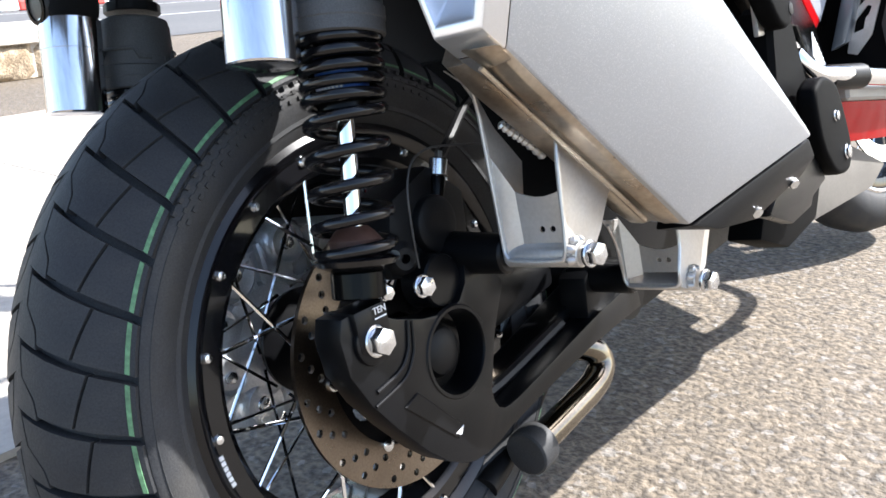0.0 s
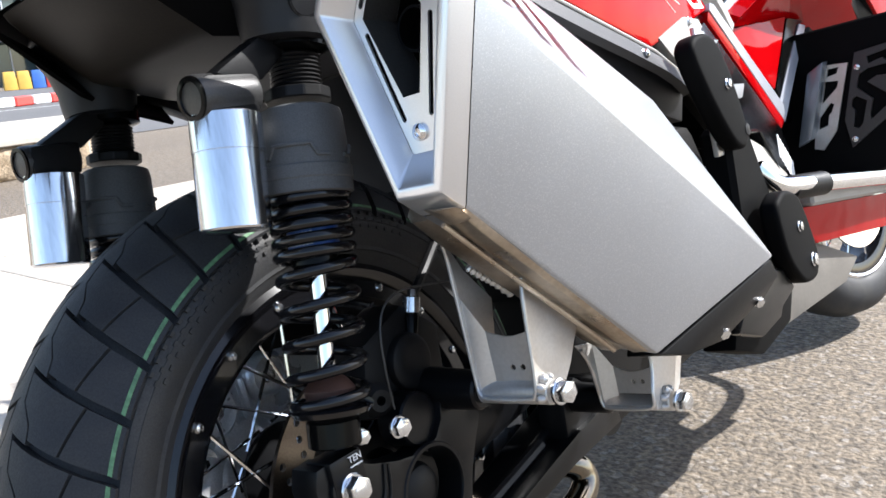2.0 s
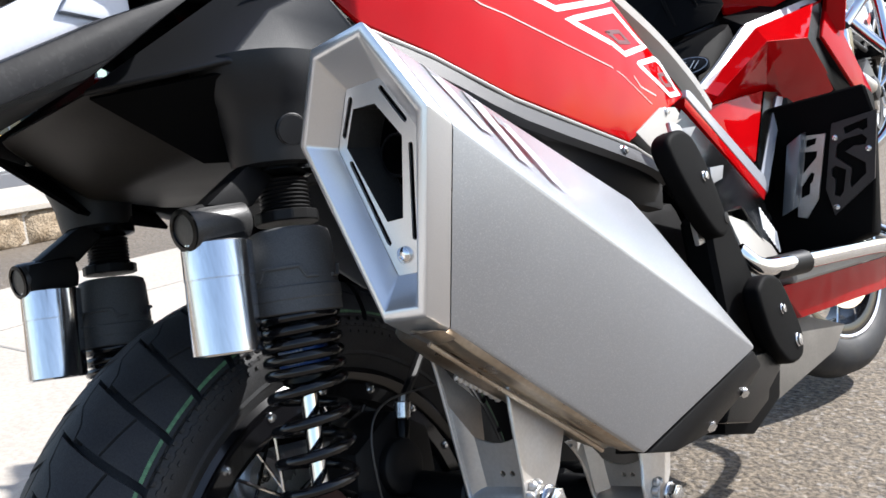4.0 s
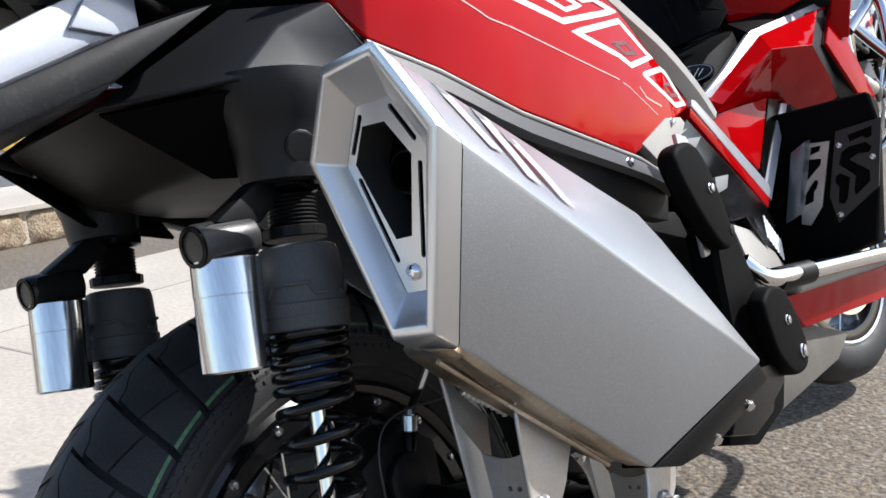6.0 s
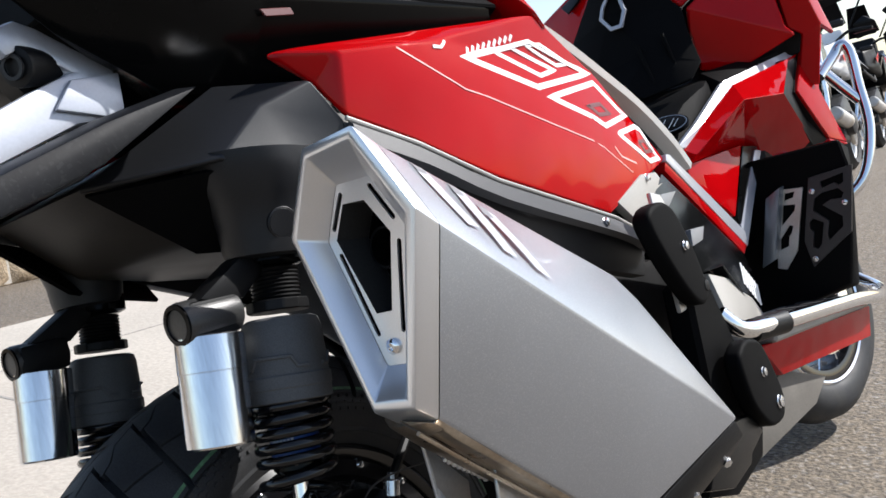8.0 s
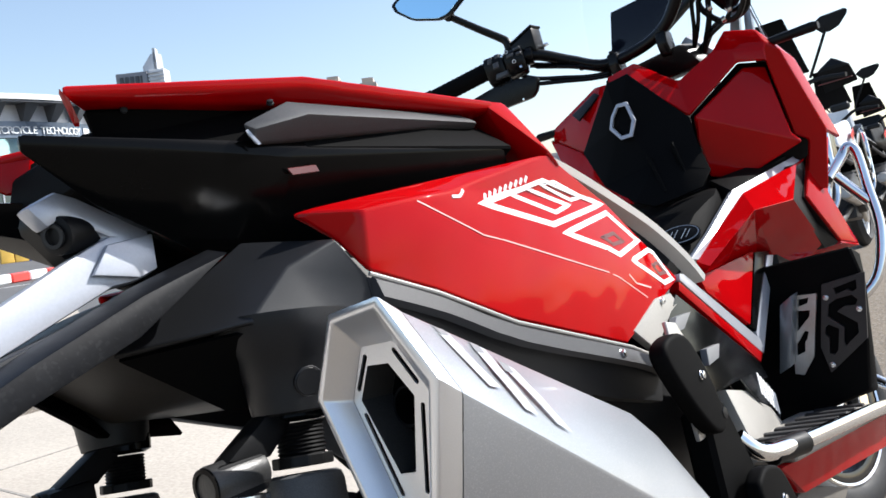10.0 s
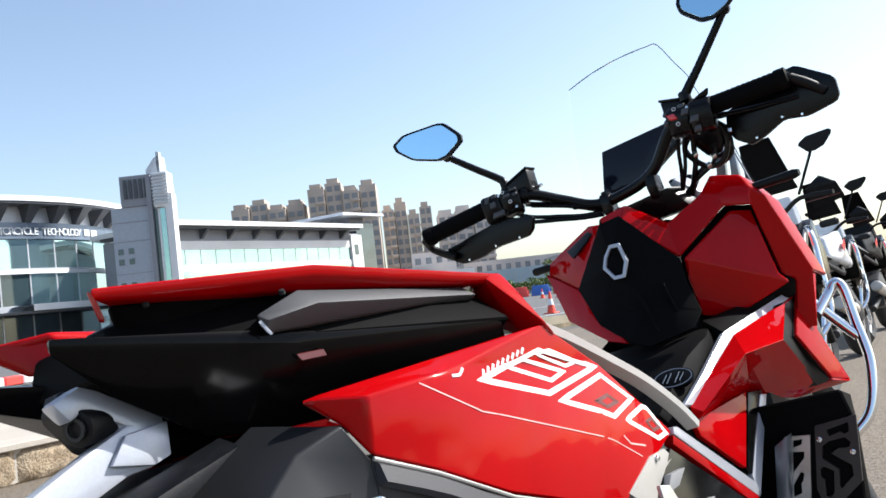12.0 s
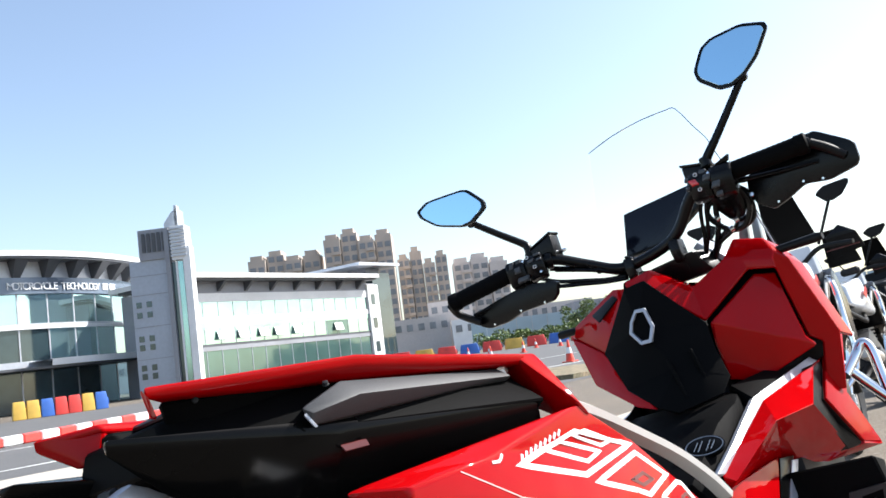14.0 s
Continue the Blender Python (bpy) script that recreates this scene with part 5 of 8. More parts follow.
both(lambda: slab([(0.200, 0.70, 0.470), (0.172, 0.90, 0.420), (0.168, 0.985, 0.340), (0.175, 0.90, 0.335), (0.215, 0.70, 0.395)], (-0.02, 0, 0), 0.002), "cover_foot", SEATEDGE, bike, "light grey lower cover")
# folded pillion pegs and their brackets
peg = both(lambda: bevel(plate(eased([(0.270, y, z) for y, z in ((0.342, 0.582), (0.354, 0.598), (0.390, 0.602), (0.416, 0.590), (0.442, 0.545), (0.460, 0.484), (0.440, 0.471), (0.414, 0.480), (0.376, 0.525))], 2, 0.22), (0.022, 0, 0)), 0.006, 3, 40), "peg_bracket", PAD, bike, "black folded pillion peg", 40)
hex_bolt((0.292, 0.418, 0.545), (1, 0, 0), 0.0050, 0.004, peg)
hex_bolt((0.288, 0.452, 0.492), (1, 0, 0), 0.0075, 0.005, peg, mat=BLACK)
part("peg_plate", bevel(plate([(0.262, y, z) for y, z in ((0.420, 0.612), (0.446, 0.606), (0.500, 0.520), (0.478, 0.470), (0.420, 0.470))], (0.006, 0, 0)), 0.002, 2), STEEL, peg, "bright steel peg plate")
low_peg = both(lambda: bevel(plate(eased([(0.286, y, z) for y, z in ((0.448, 0.404), (0.486, 0.417), (0.528, 0.405), (0.546, 0.380), (0.570, 0.322), (0.550, 0.296), (0.500, 0.302), (0.460, 0.342))], 2, 0.2), (0.022, 0, 0)), 0.006, 3, 40), "lower_peg_bracket", PAD, bike, "black lower folding peg", 40)
part("peg_tail", bevel(plate([(0.280, y, z) for y, z in ((0.385, 0.345), (0.470, 0.330), (0.500, 0.300), (0.448, 0.291), (0.440, 0.282), (0.377, 0.279), (0.3134, 0.302))], (0.016, 0, 0)), 0.004, 2), SOOT, low_peg)
hex_bolt((0.308, 0.512, 0.368), (1, 0, 0), 0.0055, 0.004, low_peg)
hex_bolt((0.308, 0.540, 0.322), (1, 0, 0), 0.0075, 0.005, low_peg)
both(lambda: hull([(x, y, z) for x in (0.24, 0.275) for y, z in ((0.44, 0.50), (0.50, 0.50), (0.56, 0.36), (0.50, 0.28), (0.42, 0.33))], 0.006), "peg_carrier", PAD, bike)
# footboard, its bright guard tube and the red strip below
both(lambda: hull([(x, y, z) for x, y in ((0.15, 0.66), (0.285, 0.66), (0.305, 1.12), (0.15, 1.14)) for z in (0.392 - 0.135 * (y - 0.62), 0.372 - 0.135 * (y - 0.62))], 0.004), "footboard", SEATEDGE, bike, "dusty grey footboard")
for k in range(8):
    y = 0.70 + 0.055 * k
    part("footboard_rib", box((0.19, y, 0.391 - 0.135 * (y - 0.62)), (0.275, y + 0.012, 0.396 - 0.135 * (y - 0.62)), 0.001), RUBBER, bike)
both(lambda: tube(smooth_path([(0.262, 0.540, 0.440), (0.280, 0.560, 0.412), (0.300, 0.640, 0.398), (0.318, 0.980, 0.346), (0.318, 1.16, 0.312), (0.29, 1.30, 0.30), (0.22, 1.36, 0.33)]), 0.0115, 14), "guard_tube", CHROME, bike, "bright tubular footboard guard")
both(lambda: rod((0.283, 0.575, 0.405), (0.303, 0.650, 0.396), 0.0155, seg=18, w=0.002), "guard_collar", BLACK, bike)
both(lambda: slab([(0.275, 0.62, 0.372), (0.300, 1.14, 0.300), (0.290, 1.14, 0.245), (0.262, 0.72, 0.305)], (-0.015, 0, 0), 0.002), "lower_skirt", RED, bike, "red lower skirt")
both(lambda: plate([(0.245, y, z) for y, z in ((0.768, 0.299), (0.978, 0.226), (0.890, 0.206), (0.600, 0.226), (0.640, 0.288))], (-0.03, 0, 0), 0.004, seg=2), "belly", BELLY, bike, "dusty grey belly panel")
both(lambda: plate([(0.246, y, z) for y, z in ((0.660, 0.290), (0.610, 0.228), (0.500, 0.220), (0.415, 0.252), (0.450, 0.300), (0.520, 0.330))], (-0.04, 0, 0), 0.004, seg=2), "carrier_foot", PAD, bike, "black foot bracket")
# leg shield with two bare metal plates
part("leg_shield", hull([(sx * x, y, z) for sx in (1, -1) for x, y, z in ((0.173, 1.125, 0.596), (0.322, 1.125, 0.604), (0.330, 1.125, 0.535), (0.285, 1.125, 0.345), (0.120, 1.125, 0.300), (0.318, 1.20, 0.585), (0.173, 1.20, 0.575), (0.28, 1.20, 0.33), (0.1, 1.2, 0.30))], 0.004), PAD, bike, "black leg shield")
SP1 = [(x, 1.118, z) for x, z in ((0.259, 0.549), (0.334, 0.555), (0.307, 0.440), (0.231, 0.389), (0.226, 0.438))]
holes1 = [[(x, 1.118, z) for x, z in loop] for loop in (((0.276, 0.538), (0.317, 0.545), (0.314, 0.529), (0.305, 0.525), (0.299, 0.531), (0.277, 0.526)),
                                                      ((0.260, 0.511), (0.274, 0.518), (0.303, 0.520), (0.310, 0.510), (0.304, 0.501), (0.286, 0.503), (0.271, 0.496), (0.299, 0.470), (0.296, 0.452), (0.268, 0.432), (0.267, 0.440), (0.275, 0.466), (0.253, 0.490)),
                                                      ((0.243, 0.471), (0.250, 0.476), (0.266, 0.465), (0.254, 0.428), (0.246, 0.420), (0.238, 0.424), (0.245, 0.452), (0.240, 0.459)))]
both(lambda: plate(SP1, (0, 0.006, 0), holes=holes1), "kick_plate", KICK, bike, "dark anodised kick plate with cut-outs")
SP2 = [(0.200, 1.116, 0.540), (0.246, 1.116, 0.535), (0.210, 1.116, 0.423), (0.184, 1.116, 0.393), (0.169, 1.116, 0.398)]
holes2 = [[(x, 1.116, z) for x, z in loop] for loop in (((0.213, 0.531), (0.231, 0.531), (0.226, 0.521), (0.209, 0.518)), ((0.205, 0.511), (0.227, 0.508), (0.223, 0.497), (0.201, 0.479), (0.194, 0.473)), ((0.186, 0.450), (0.208, 0.473), (0.214, 0.470), (0.208, 0.457), (0.203, 0.453), (0.198, 0.435), (0.181, 0.430)))]
both(lambda: plate(SP2, (0, 0.006, 0), holes=holes2), "inner_kick_plate", STEEL, bike, "bare metal kick plate with cut-outs")
for p in ((0.259, 1.118, 0.524), (0.308, 1.118, 0.493), (0.237, 1.118, 0.403)):
    hex_bolt(p, (0, -1, 0), 0.0045, 0.003, bike, name="plate_screw")
both(lambda: slab([(0.188, 1.082, 0.531), (0.216, 1.082, 0.546), (0.176, 1.082, 0.418), (0.152, 1.082, 0.408)], (0, 0.035, 0), 0.002), "pedal_cover", SLATEBLUE, bike, "smooth blue-grey metal cover")
# red inner panel, black and pale strips beside the tunnel
both(lambda: slab([(0.142, 0.872, 0.628), (0.162, 1.112, 0.638), (0.162, 0.984, 0.520), (0.142, 0.885, 0.600)], (-0.01, 0, 0), 0.002), "inner_panel", RED, bike, "red inner panel")
both(lambda: slab([(0.164, 1.112, 0.635), (0.168, 1.182, 0.628), (0.157, 1.022, 0.497), (0.160, 0.994, 0.518)], (-0.01, 0, 0), 0.001), "inner_strip", GLOSS, bike)
both(lambda: slab([(0.169, 1.160, 0.622), (0.171, 1.190, 0.618), (0.160, 1.012, 0.462), (0.158, 1.011, 0.500)], (-0.01, 0, 0), 0.001), "pale_strip", TRIM, bike, "pale metal strip")
# tank: black pad with a six-sided outline emblem, red frame and pocket facets
PADV = [(-0.040, 1.152, 1.046), (0.012, 1.140, 1.047), (0.101, 1.160, 0.921), (0.112, 1.130, 0.867), (0.129, 1.110, 0.806), (0.114, 1.080, 0.777), (0.036, 1.030, 0.765), (0.001, 1.030, 0.783), (-0.070, 1.070, 0.835), (-0.145, 1.172, 0.928), (-0.020, 1.108, 0.950), (0.040, 1.085, 0.850)]
part("tank_pad", shell(PADV, [(0, 1, 10), (1, 2, 10), (2, 3, 10), (3, 11, 10), (3, 4, 11), (4, 5, 11), (5, 6, 11), (6, 7, 11), (7, 8, 11), (8, 9, 10, 11), (9, 0, 10)], 0.006, 0.002, 2), PAD, bike, "matt black tank pad")
for pts in (((0.03, 1.076, 0.872), (0.055, 1.050, 0.790)), ((0.075, 1.098, 0.880), (0.092, 1.085, 0.800))):
    part("pad_rib", tube(pts, 0.0035, 8), PAD, bike)
HEXO = [(-0.034, 0.972), (-0.017, 0.993), (0.007, 0.990), (0.021, 0.947), (0.009, 0.916), (-0.017, 0.918), (-0.041, 0.948)]
hc = Vector((sum(p[0] for p in HEXO) / 7, sum(p[1] for p in HEXO) / 7))
inn = [(hc.x + (a - hc.x) * 0.76, hc.y + (b - hc.y) * 0.80) for a, b in HEXO]
part("emblem", bevel(plate([(a, 1.094 + 0.34 * (b - 0.95) - 0.15 * (a + 0.02), b) for a, b in HEXO], (0, 0.008, 0), holes=[[(a, 1.094 + 0.34 * (b - 0.95) - 0.15 * (a + 0.02), b) for a, b in inn]]), 0.0008, 1, 60), TRIM, bike, "plain silver six-sided emblem ring")
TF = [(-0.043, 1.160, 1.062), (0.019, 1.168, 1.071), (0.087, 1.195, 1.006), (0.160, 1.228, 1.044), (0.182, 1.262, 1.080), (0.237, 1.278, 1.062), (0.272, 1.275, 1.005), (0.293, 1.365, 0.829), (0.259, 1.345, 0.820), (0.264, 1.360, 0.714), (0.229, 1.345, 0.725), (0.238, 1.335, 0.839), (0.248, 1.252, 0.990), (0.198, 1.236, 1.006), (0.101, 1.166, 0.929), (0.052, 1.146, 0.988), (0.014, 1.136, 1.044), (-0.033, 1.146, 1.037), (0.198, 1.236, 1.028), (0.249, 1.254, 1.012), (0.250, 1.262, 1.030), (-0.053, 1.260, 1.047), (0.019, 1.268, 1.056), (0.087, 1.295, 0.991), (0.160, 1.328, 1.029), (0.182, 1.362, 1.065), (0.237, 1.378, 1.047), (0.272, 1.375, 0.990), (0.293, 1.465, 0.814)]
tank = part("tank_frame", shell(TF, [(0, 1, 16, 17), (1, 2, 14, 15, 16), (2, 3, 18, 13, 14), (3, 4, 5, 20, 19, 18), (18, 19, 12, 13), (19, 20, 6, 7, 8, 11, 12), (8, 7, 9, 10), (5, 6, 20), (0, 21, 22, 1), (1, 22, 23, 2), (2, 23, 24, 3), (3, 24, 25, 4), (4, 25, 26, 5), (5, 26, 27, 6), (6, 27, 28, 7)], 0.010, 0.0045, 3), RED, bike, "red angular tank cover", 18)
part("tank_left", join(
    shell([(-0.243, 1.252, 1.019), (-0.253, 1.252, 0.993), (-0.147, 1.171, 0.926), (-0.041, 1.158, 1.049), (-0.102, 1.222, 1.066), (-0.18, 1.40, 1.07), (-0.26, 1.42, 1.00)], [(0, 1, 2, 3, 4), (0, 4, 5), (1, 0, 6)], 0.006, 0.003, 2),
    shell([(-0.253, 1.252, 0.996), (-0.147, 1.171, 0.930), (0.000, 1.026, 0.783), (-0.052, 1.052, 0.798), (-0.180, 1.160, 0.868), (-0.20, 1.35, 0.86)], [(0, 1, 4), (1, 2, 3, 4), (0, 4, 5)], 0.006, 0.003, 2)), RED, bike, "red tank cover", 25)
part("tank_slot", slab([(-0.165, 1.205, 1.022), (-0.095, 1.195, 1.048), (-0.075, 1.175, 1.035), (-0.140, 1.180, 1.000)], (0, -0.004, 0.002), 0.001), BLACK, bike)
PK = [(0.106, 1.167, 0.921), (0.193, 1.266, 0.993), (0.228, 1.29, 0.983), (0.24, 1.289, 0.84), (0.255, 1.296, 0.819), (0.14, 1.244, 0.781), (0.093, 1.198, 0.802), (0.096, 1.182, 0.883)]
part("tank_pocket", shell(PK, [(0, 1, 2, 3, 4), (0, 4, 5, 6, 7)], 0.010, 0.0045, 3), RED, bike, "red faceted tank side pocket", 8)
part("tank_core", hull([(-0.19, 1.30, 0.97), (0.05, 1.29, 1.03), (0.13, 1.33, 0.96), (0.16, 1.47, 0.82), (0.06, 1.27, 0.81), (-0.13, 1.26, 0.92), (-0.20, 1.5, 1.0), (0.18, 1.55, 0.98), (-0.15, 1.5, 0.7), (0.16, 1.55, 0.7), (0.0, 1.18, 0.72), (0.03, 1.12, 0.75), (0.17, 1.37, 0.65), (-0.2, 1.37, 0.65)], 0.006), BLACK, bike, "black inner frame cover")
part("pocket_backing", hull([(0.083, 1.213, 0.932), (0.184, 1.284, 1.011), (0.235, 1.300, 0.995), (0.225, 1.383, 0.839), (0.247, 1.393, 0.820), (0.216, 1.393, 0.723), (0.132, 1.269, 0.779), (0.084, 1.222, 0.802), (0.081, 1.222, 0.885), (0.074, 1.293, 0.932), (0.174, 1.364, 1.011), (0.225, 1.380, 0.995), (0.215, 1.463, 0.839), (0.237, 1.473, 0.820), (0.206, 1.473, 0.723), (0.122, 1.349, 0.780), (0.075, 1.302, 0.802), (0.072, 1.302, 0.885)], 0.003), PAD, bike, "black backing of the tank pocket")
# front cowl with the pale trim, air vent and outer strip; mirrored on the far side
both(lambda: slab([(0.147, 0.846, 0.661), (0.153, 0.950, 0.698), (0.170, 1.078, 0.758), (0.228, 1.442, 0.809), (0.231, 1.411, 0.790), (0.180, 1.088, 0.747), (0.151, 0.868, 0.656)], (-0.012, 0, -0.004), 0.001), "cowl_trim", TRIM, bike, "pale metal trim line")
CW = [(0.148, 0.862, 0.654), (0.181, 1.088, 0.747), (0.230, 1.398, 0.790), (0.232, 1.300, 0.777), (0.234, 1.200, 0.711), (0.220, 1.000, 0.711), (0.166, 0.868, 0.641), (0.230, 1.345, 0.600), (0.178, 1.345, 0.582), (0.152, 1.248, 0.605), (0.152, 1.158, 0.630), (0.143, 1.015, 0.633), (0.150, 0.878, 0.630), (0.256, 1.362, 0.600), (0.268, 1.450, 0.582)]
both(lambda: shell(CW, [(0, 1, 5, 6), (1, 2, 3, 4, 5), (4, 7, 8, 9, 5), (5, 9, 10), (5, 10, 11, 6), (6, 11, 12), (7, 13, 14, 8)], 0.010, 0.0045, 3), "front_cowl", RED, bike, "red front side cowl", 20)
both(lambda: slab([(0.226, 1.300, 0.779), (0.228, 1.384, 0.783), (0.236, 1.270, 0.710), (0.252, 1.364, 0.600), (0.231, 1.330, 0.599), (0.229, 1.200, 0.712)], (-0.02, 0, 0), 0.002), "cowl_vent", BLACK, bike, "black air vent slot")
both(lambda: shell([(0.238, 1.428, 0.820), (0.255, 1.542, 0.827), (0.257, 1.380, 0.707), (0.269, 1.452, 0.585), (0.257, 1.362, 0.604), (0.241, 1.272, 0.711), (0.240, 1.373, 0.781)], [(0, 1, 2, 5, 6), (5, 2, 3, 4)], 0.010, 0.0045, 3), "cowl_strip", RED, bike, "red outer cowl strip", 15)
both(lambda: slab([(0.115, 1.130, 0.790), (0.222, 1.412, 0.815), (0.228, 1.440, 0.800), (0.170, 1.085, 0.752)], (-0.01, 0, -0.02), 0.002), "trim_backing", PAD, bike)
both(lambda: hull([(x, y, z) for x in (0.05, 0.165) for y, z in ((1.22, 0.72), (1.50, 0.78), (1.54, 0.60), (1.46, 0.45), (1.22, 0.45))], 0.01), "front_inner", BLACK, bike)
# indicator stalks
for sx, p, q in ((1, (0.245, 1.285, 1.027), (0.352, 1.272, 1.021)), (-1, (-0.235, 1.262, 1.010), (-0.292, 1.250, 1.012))):
    stalk = part("indicator_stalk", tube([p, Vector(p).lerp(Vector(q), 0.9), q], [0.0085, 0.0100, 0.007], 14), BLACK, bike, "black rubber indicator stalk")
    part("stalk_base", bevel(spun([(0, 0.0115), (0.008, 0.0115)], p, Vector(q) - Vector(p), 6), 0.001, 1, 30), BLACK, stalk)
# handlebar with switches, grips, guards, levers and mirrors
BARP = [(-0.431, 1.057, 1.151), (-0.290, 1.110, 1.172), (-0.235, 1.130, 1.176), (-0.183, 1.160, 1.170), (-0.132, 1.200, 1.139), (-0.068, 1.230, 1.106), (0.024, 1.240, 1.112), (0.087, 1.230, 1.135), (0.144, 1.215, 1.190), (0.193, 1.210, 1.215), (0.262, 1.220, 1.204), (0.398, 1.240, 1.204)]
bar = part("handlebar", tube(smooth_path(BARP), 0.0125, 16), SOOT, bike, "black tapered handlebar")


def grip(a, b):
    a, b = Vector(a), Vector(b)
    d = b - a
    L = d.length
    prof = [(0, 0.0180), (0.004, 0.0225)]
    prof += [(0.004 + (L - 0.03) * k / 24, 0.0192 + 0.0009 * (k % 2)) for k in range(25)]
    prof += [(L - 0.024, 0.0200), (L - 0.022, 0.0218), (L - 0.003, 0.0218), (L, 0.018)]
    g = part("grip", spun(prof, a, d, 24), PAD, bar, "black ribbed rubber grip", 50)
    part("bar_end", spun([(0, 0.009), (0.004, 0.009), (0.004, 0.003), (0.001, 0.002)], b, d, 16), GREY, g)


def switch_block(c, ax, halves, keys, symbols, red_at=-1):
    """A handlebar switch pod: two clamped half housings with raised rubber keys."""
    c, ax = Vector(c), Vector(ax).normalized()
    side = Vector((0.30, -0.95, 0.10))
    side = (side - ax * side.dot(ax)).normalized()
    up = ax.cross(side)
    if up.z < 0:
        up = -up
    section = ((0.028, -0.014), (0.031, 0.010), (0.022, 0.027), (-0.010, 0.031), (-0.022, 0.014), (-0.022, -0.018), (-0.006, -0.034), (0.018, -0.031))
    pods = [part("switch_pod", hull([c + ax * a + side * s * k + up * u * k for a, k in ((a0, f * 0.92), (a0 + 0.006, f), (a1 - 0.006, f), (a1, f * 0.92)) for s, u in section], 0.003, 2), SOOT, bar, "black switch pod with grey keys") for a0, a1, f in halves]
    pod = pods[0]
    for k, (a, u, w, h, lean) in enumerate(keys):
        o = c + ax * a + up * u + side * (0.0300 - 7.0 * max(u - 0.010, 0) ** 1.6 - 6.0 * max(-u - 0.012, 0) ** 1.6)
        part("switch_key", hull([o + ax * (i * w * e + j * h * lean) + up * (j * h * e) + side * d for i in (-1, 1) for j in (-1, 1) for d, e in ((-0.006, 1.0), (0.0015, 1.0), (0.0042, 0.78))], 0.0008), CLEARRED if k == red_at else KEYGREY, pod)
    for a, u in symbols:
        part("key_symbol", ring([(0, 0.0042), (0.0012, 0.0042), (0.0012, 0.0030), (0, 0.0030)], c + ax * a + up * u + side * (0.0312 - 4.0 * max(u - 0.010, 0) ** 1.6), side, 14), WHITE, pod)
    for a, u in ((halves[0][1], 0.018), (halves[-1][1] - 0.012, -0.020)):
        part("pod_screw", spun([(-0.004, 0.0030), (0.0005, 0.0030), (0.0008, 0.0012)], c + ax * a + up * u + side * 0.026, side, 8), ZINC, pod)


grip((-0.275, 1.115, 1.173), (-0.435, 1.055, 1.150))
grip((0.245, 1.218, 1.207), (0.400, 1.241, 1.204))
switch_block((-0.243, 1.127, 1.166), (0.93, 0.36, 0.03), ((-0.048, -0.004, 1.0), (-0.002, 0.042, 0.94)),
             [(-0.032, 0.015, 0.005, 0.008, 0.3), (-0.015, 0.021, 0.006, 0.005, 0.2), (-0.021, 0.000, 0.007, 0.007, 0.1), (-0.014, -0.023, 0.014, 0.006, 0.3), (0.014, 0.010, 0.008, 0.004, 0.3), (0.032, 0.022, 0.008, 0.003, 0.2), (0.034, 0.008, 0.006, 0.003, 0.2)],
             [(0.008, 0.022), (0.020, -0.006)])
switch_block((0.210, 1.210, 1.196), (0.98, 0.12, -0.1), ((-0.052, -0.008, 1.02), (-0.006, 0.040, 1.10)),
             [(-0.020, 0.025, 0.007, 0.005, 0.3), (-0.012, 0.008, 0.008, 0.007, 0.3), (0.004, -0.012, 0.009, 0.007, 0.3), (0.006, -0.030, 0.007, 0.006, 0.3), (-0.040, 0.004, 0.008, 0.007, -0.5), (-0.054, 0.014, 0.004, 0.004, 0.2), (-0.054, -0.006, 0.004, 0.004, 0.2)],
             [(-0.034, 0.021), (-0.030, -0.014)], 4)
both_m = [(-0.205, 1.165, 1.205, -1), (0.175, 1.24, 1.235, 1)]
for x, y, z, sx in both_m:
    pot = part("fluid_reservoir", hull([(x + a, y + b, z + c + 0.3 * a * -sx) for a in (-0.031, 0.031) for b in (-0.018, 0.022) for c in (-0.036, 0.016)], 0.005, 2), SOOT, bar, "black brake fluid reservoir")
    part("reservoir_lid", hull([(x + a, y + b, z + c + 0.3 * a * -sx) for a in (-0.033, 0.033) for b in (-0.020, 0.024) for c in (0.016, 0.022)], 0.002), SOOT, pot)
    part("pivot_bolt", spun([(0, 0.008), (0.004, 0.008), (0.006, 0.005)], (x + 0.04, y + 0.01, z - 0.02), (0, -0.5, 1), 6), ZINC, pot)


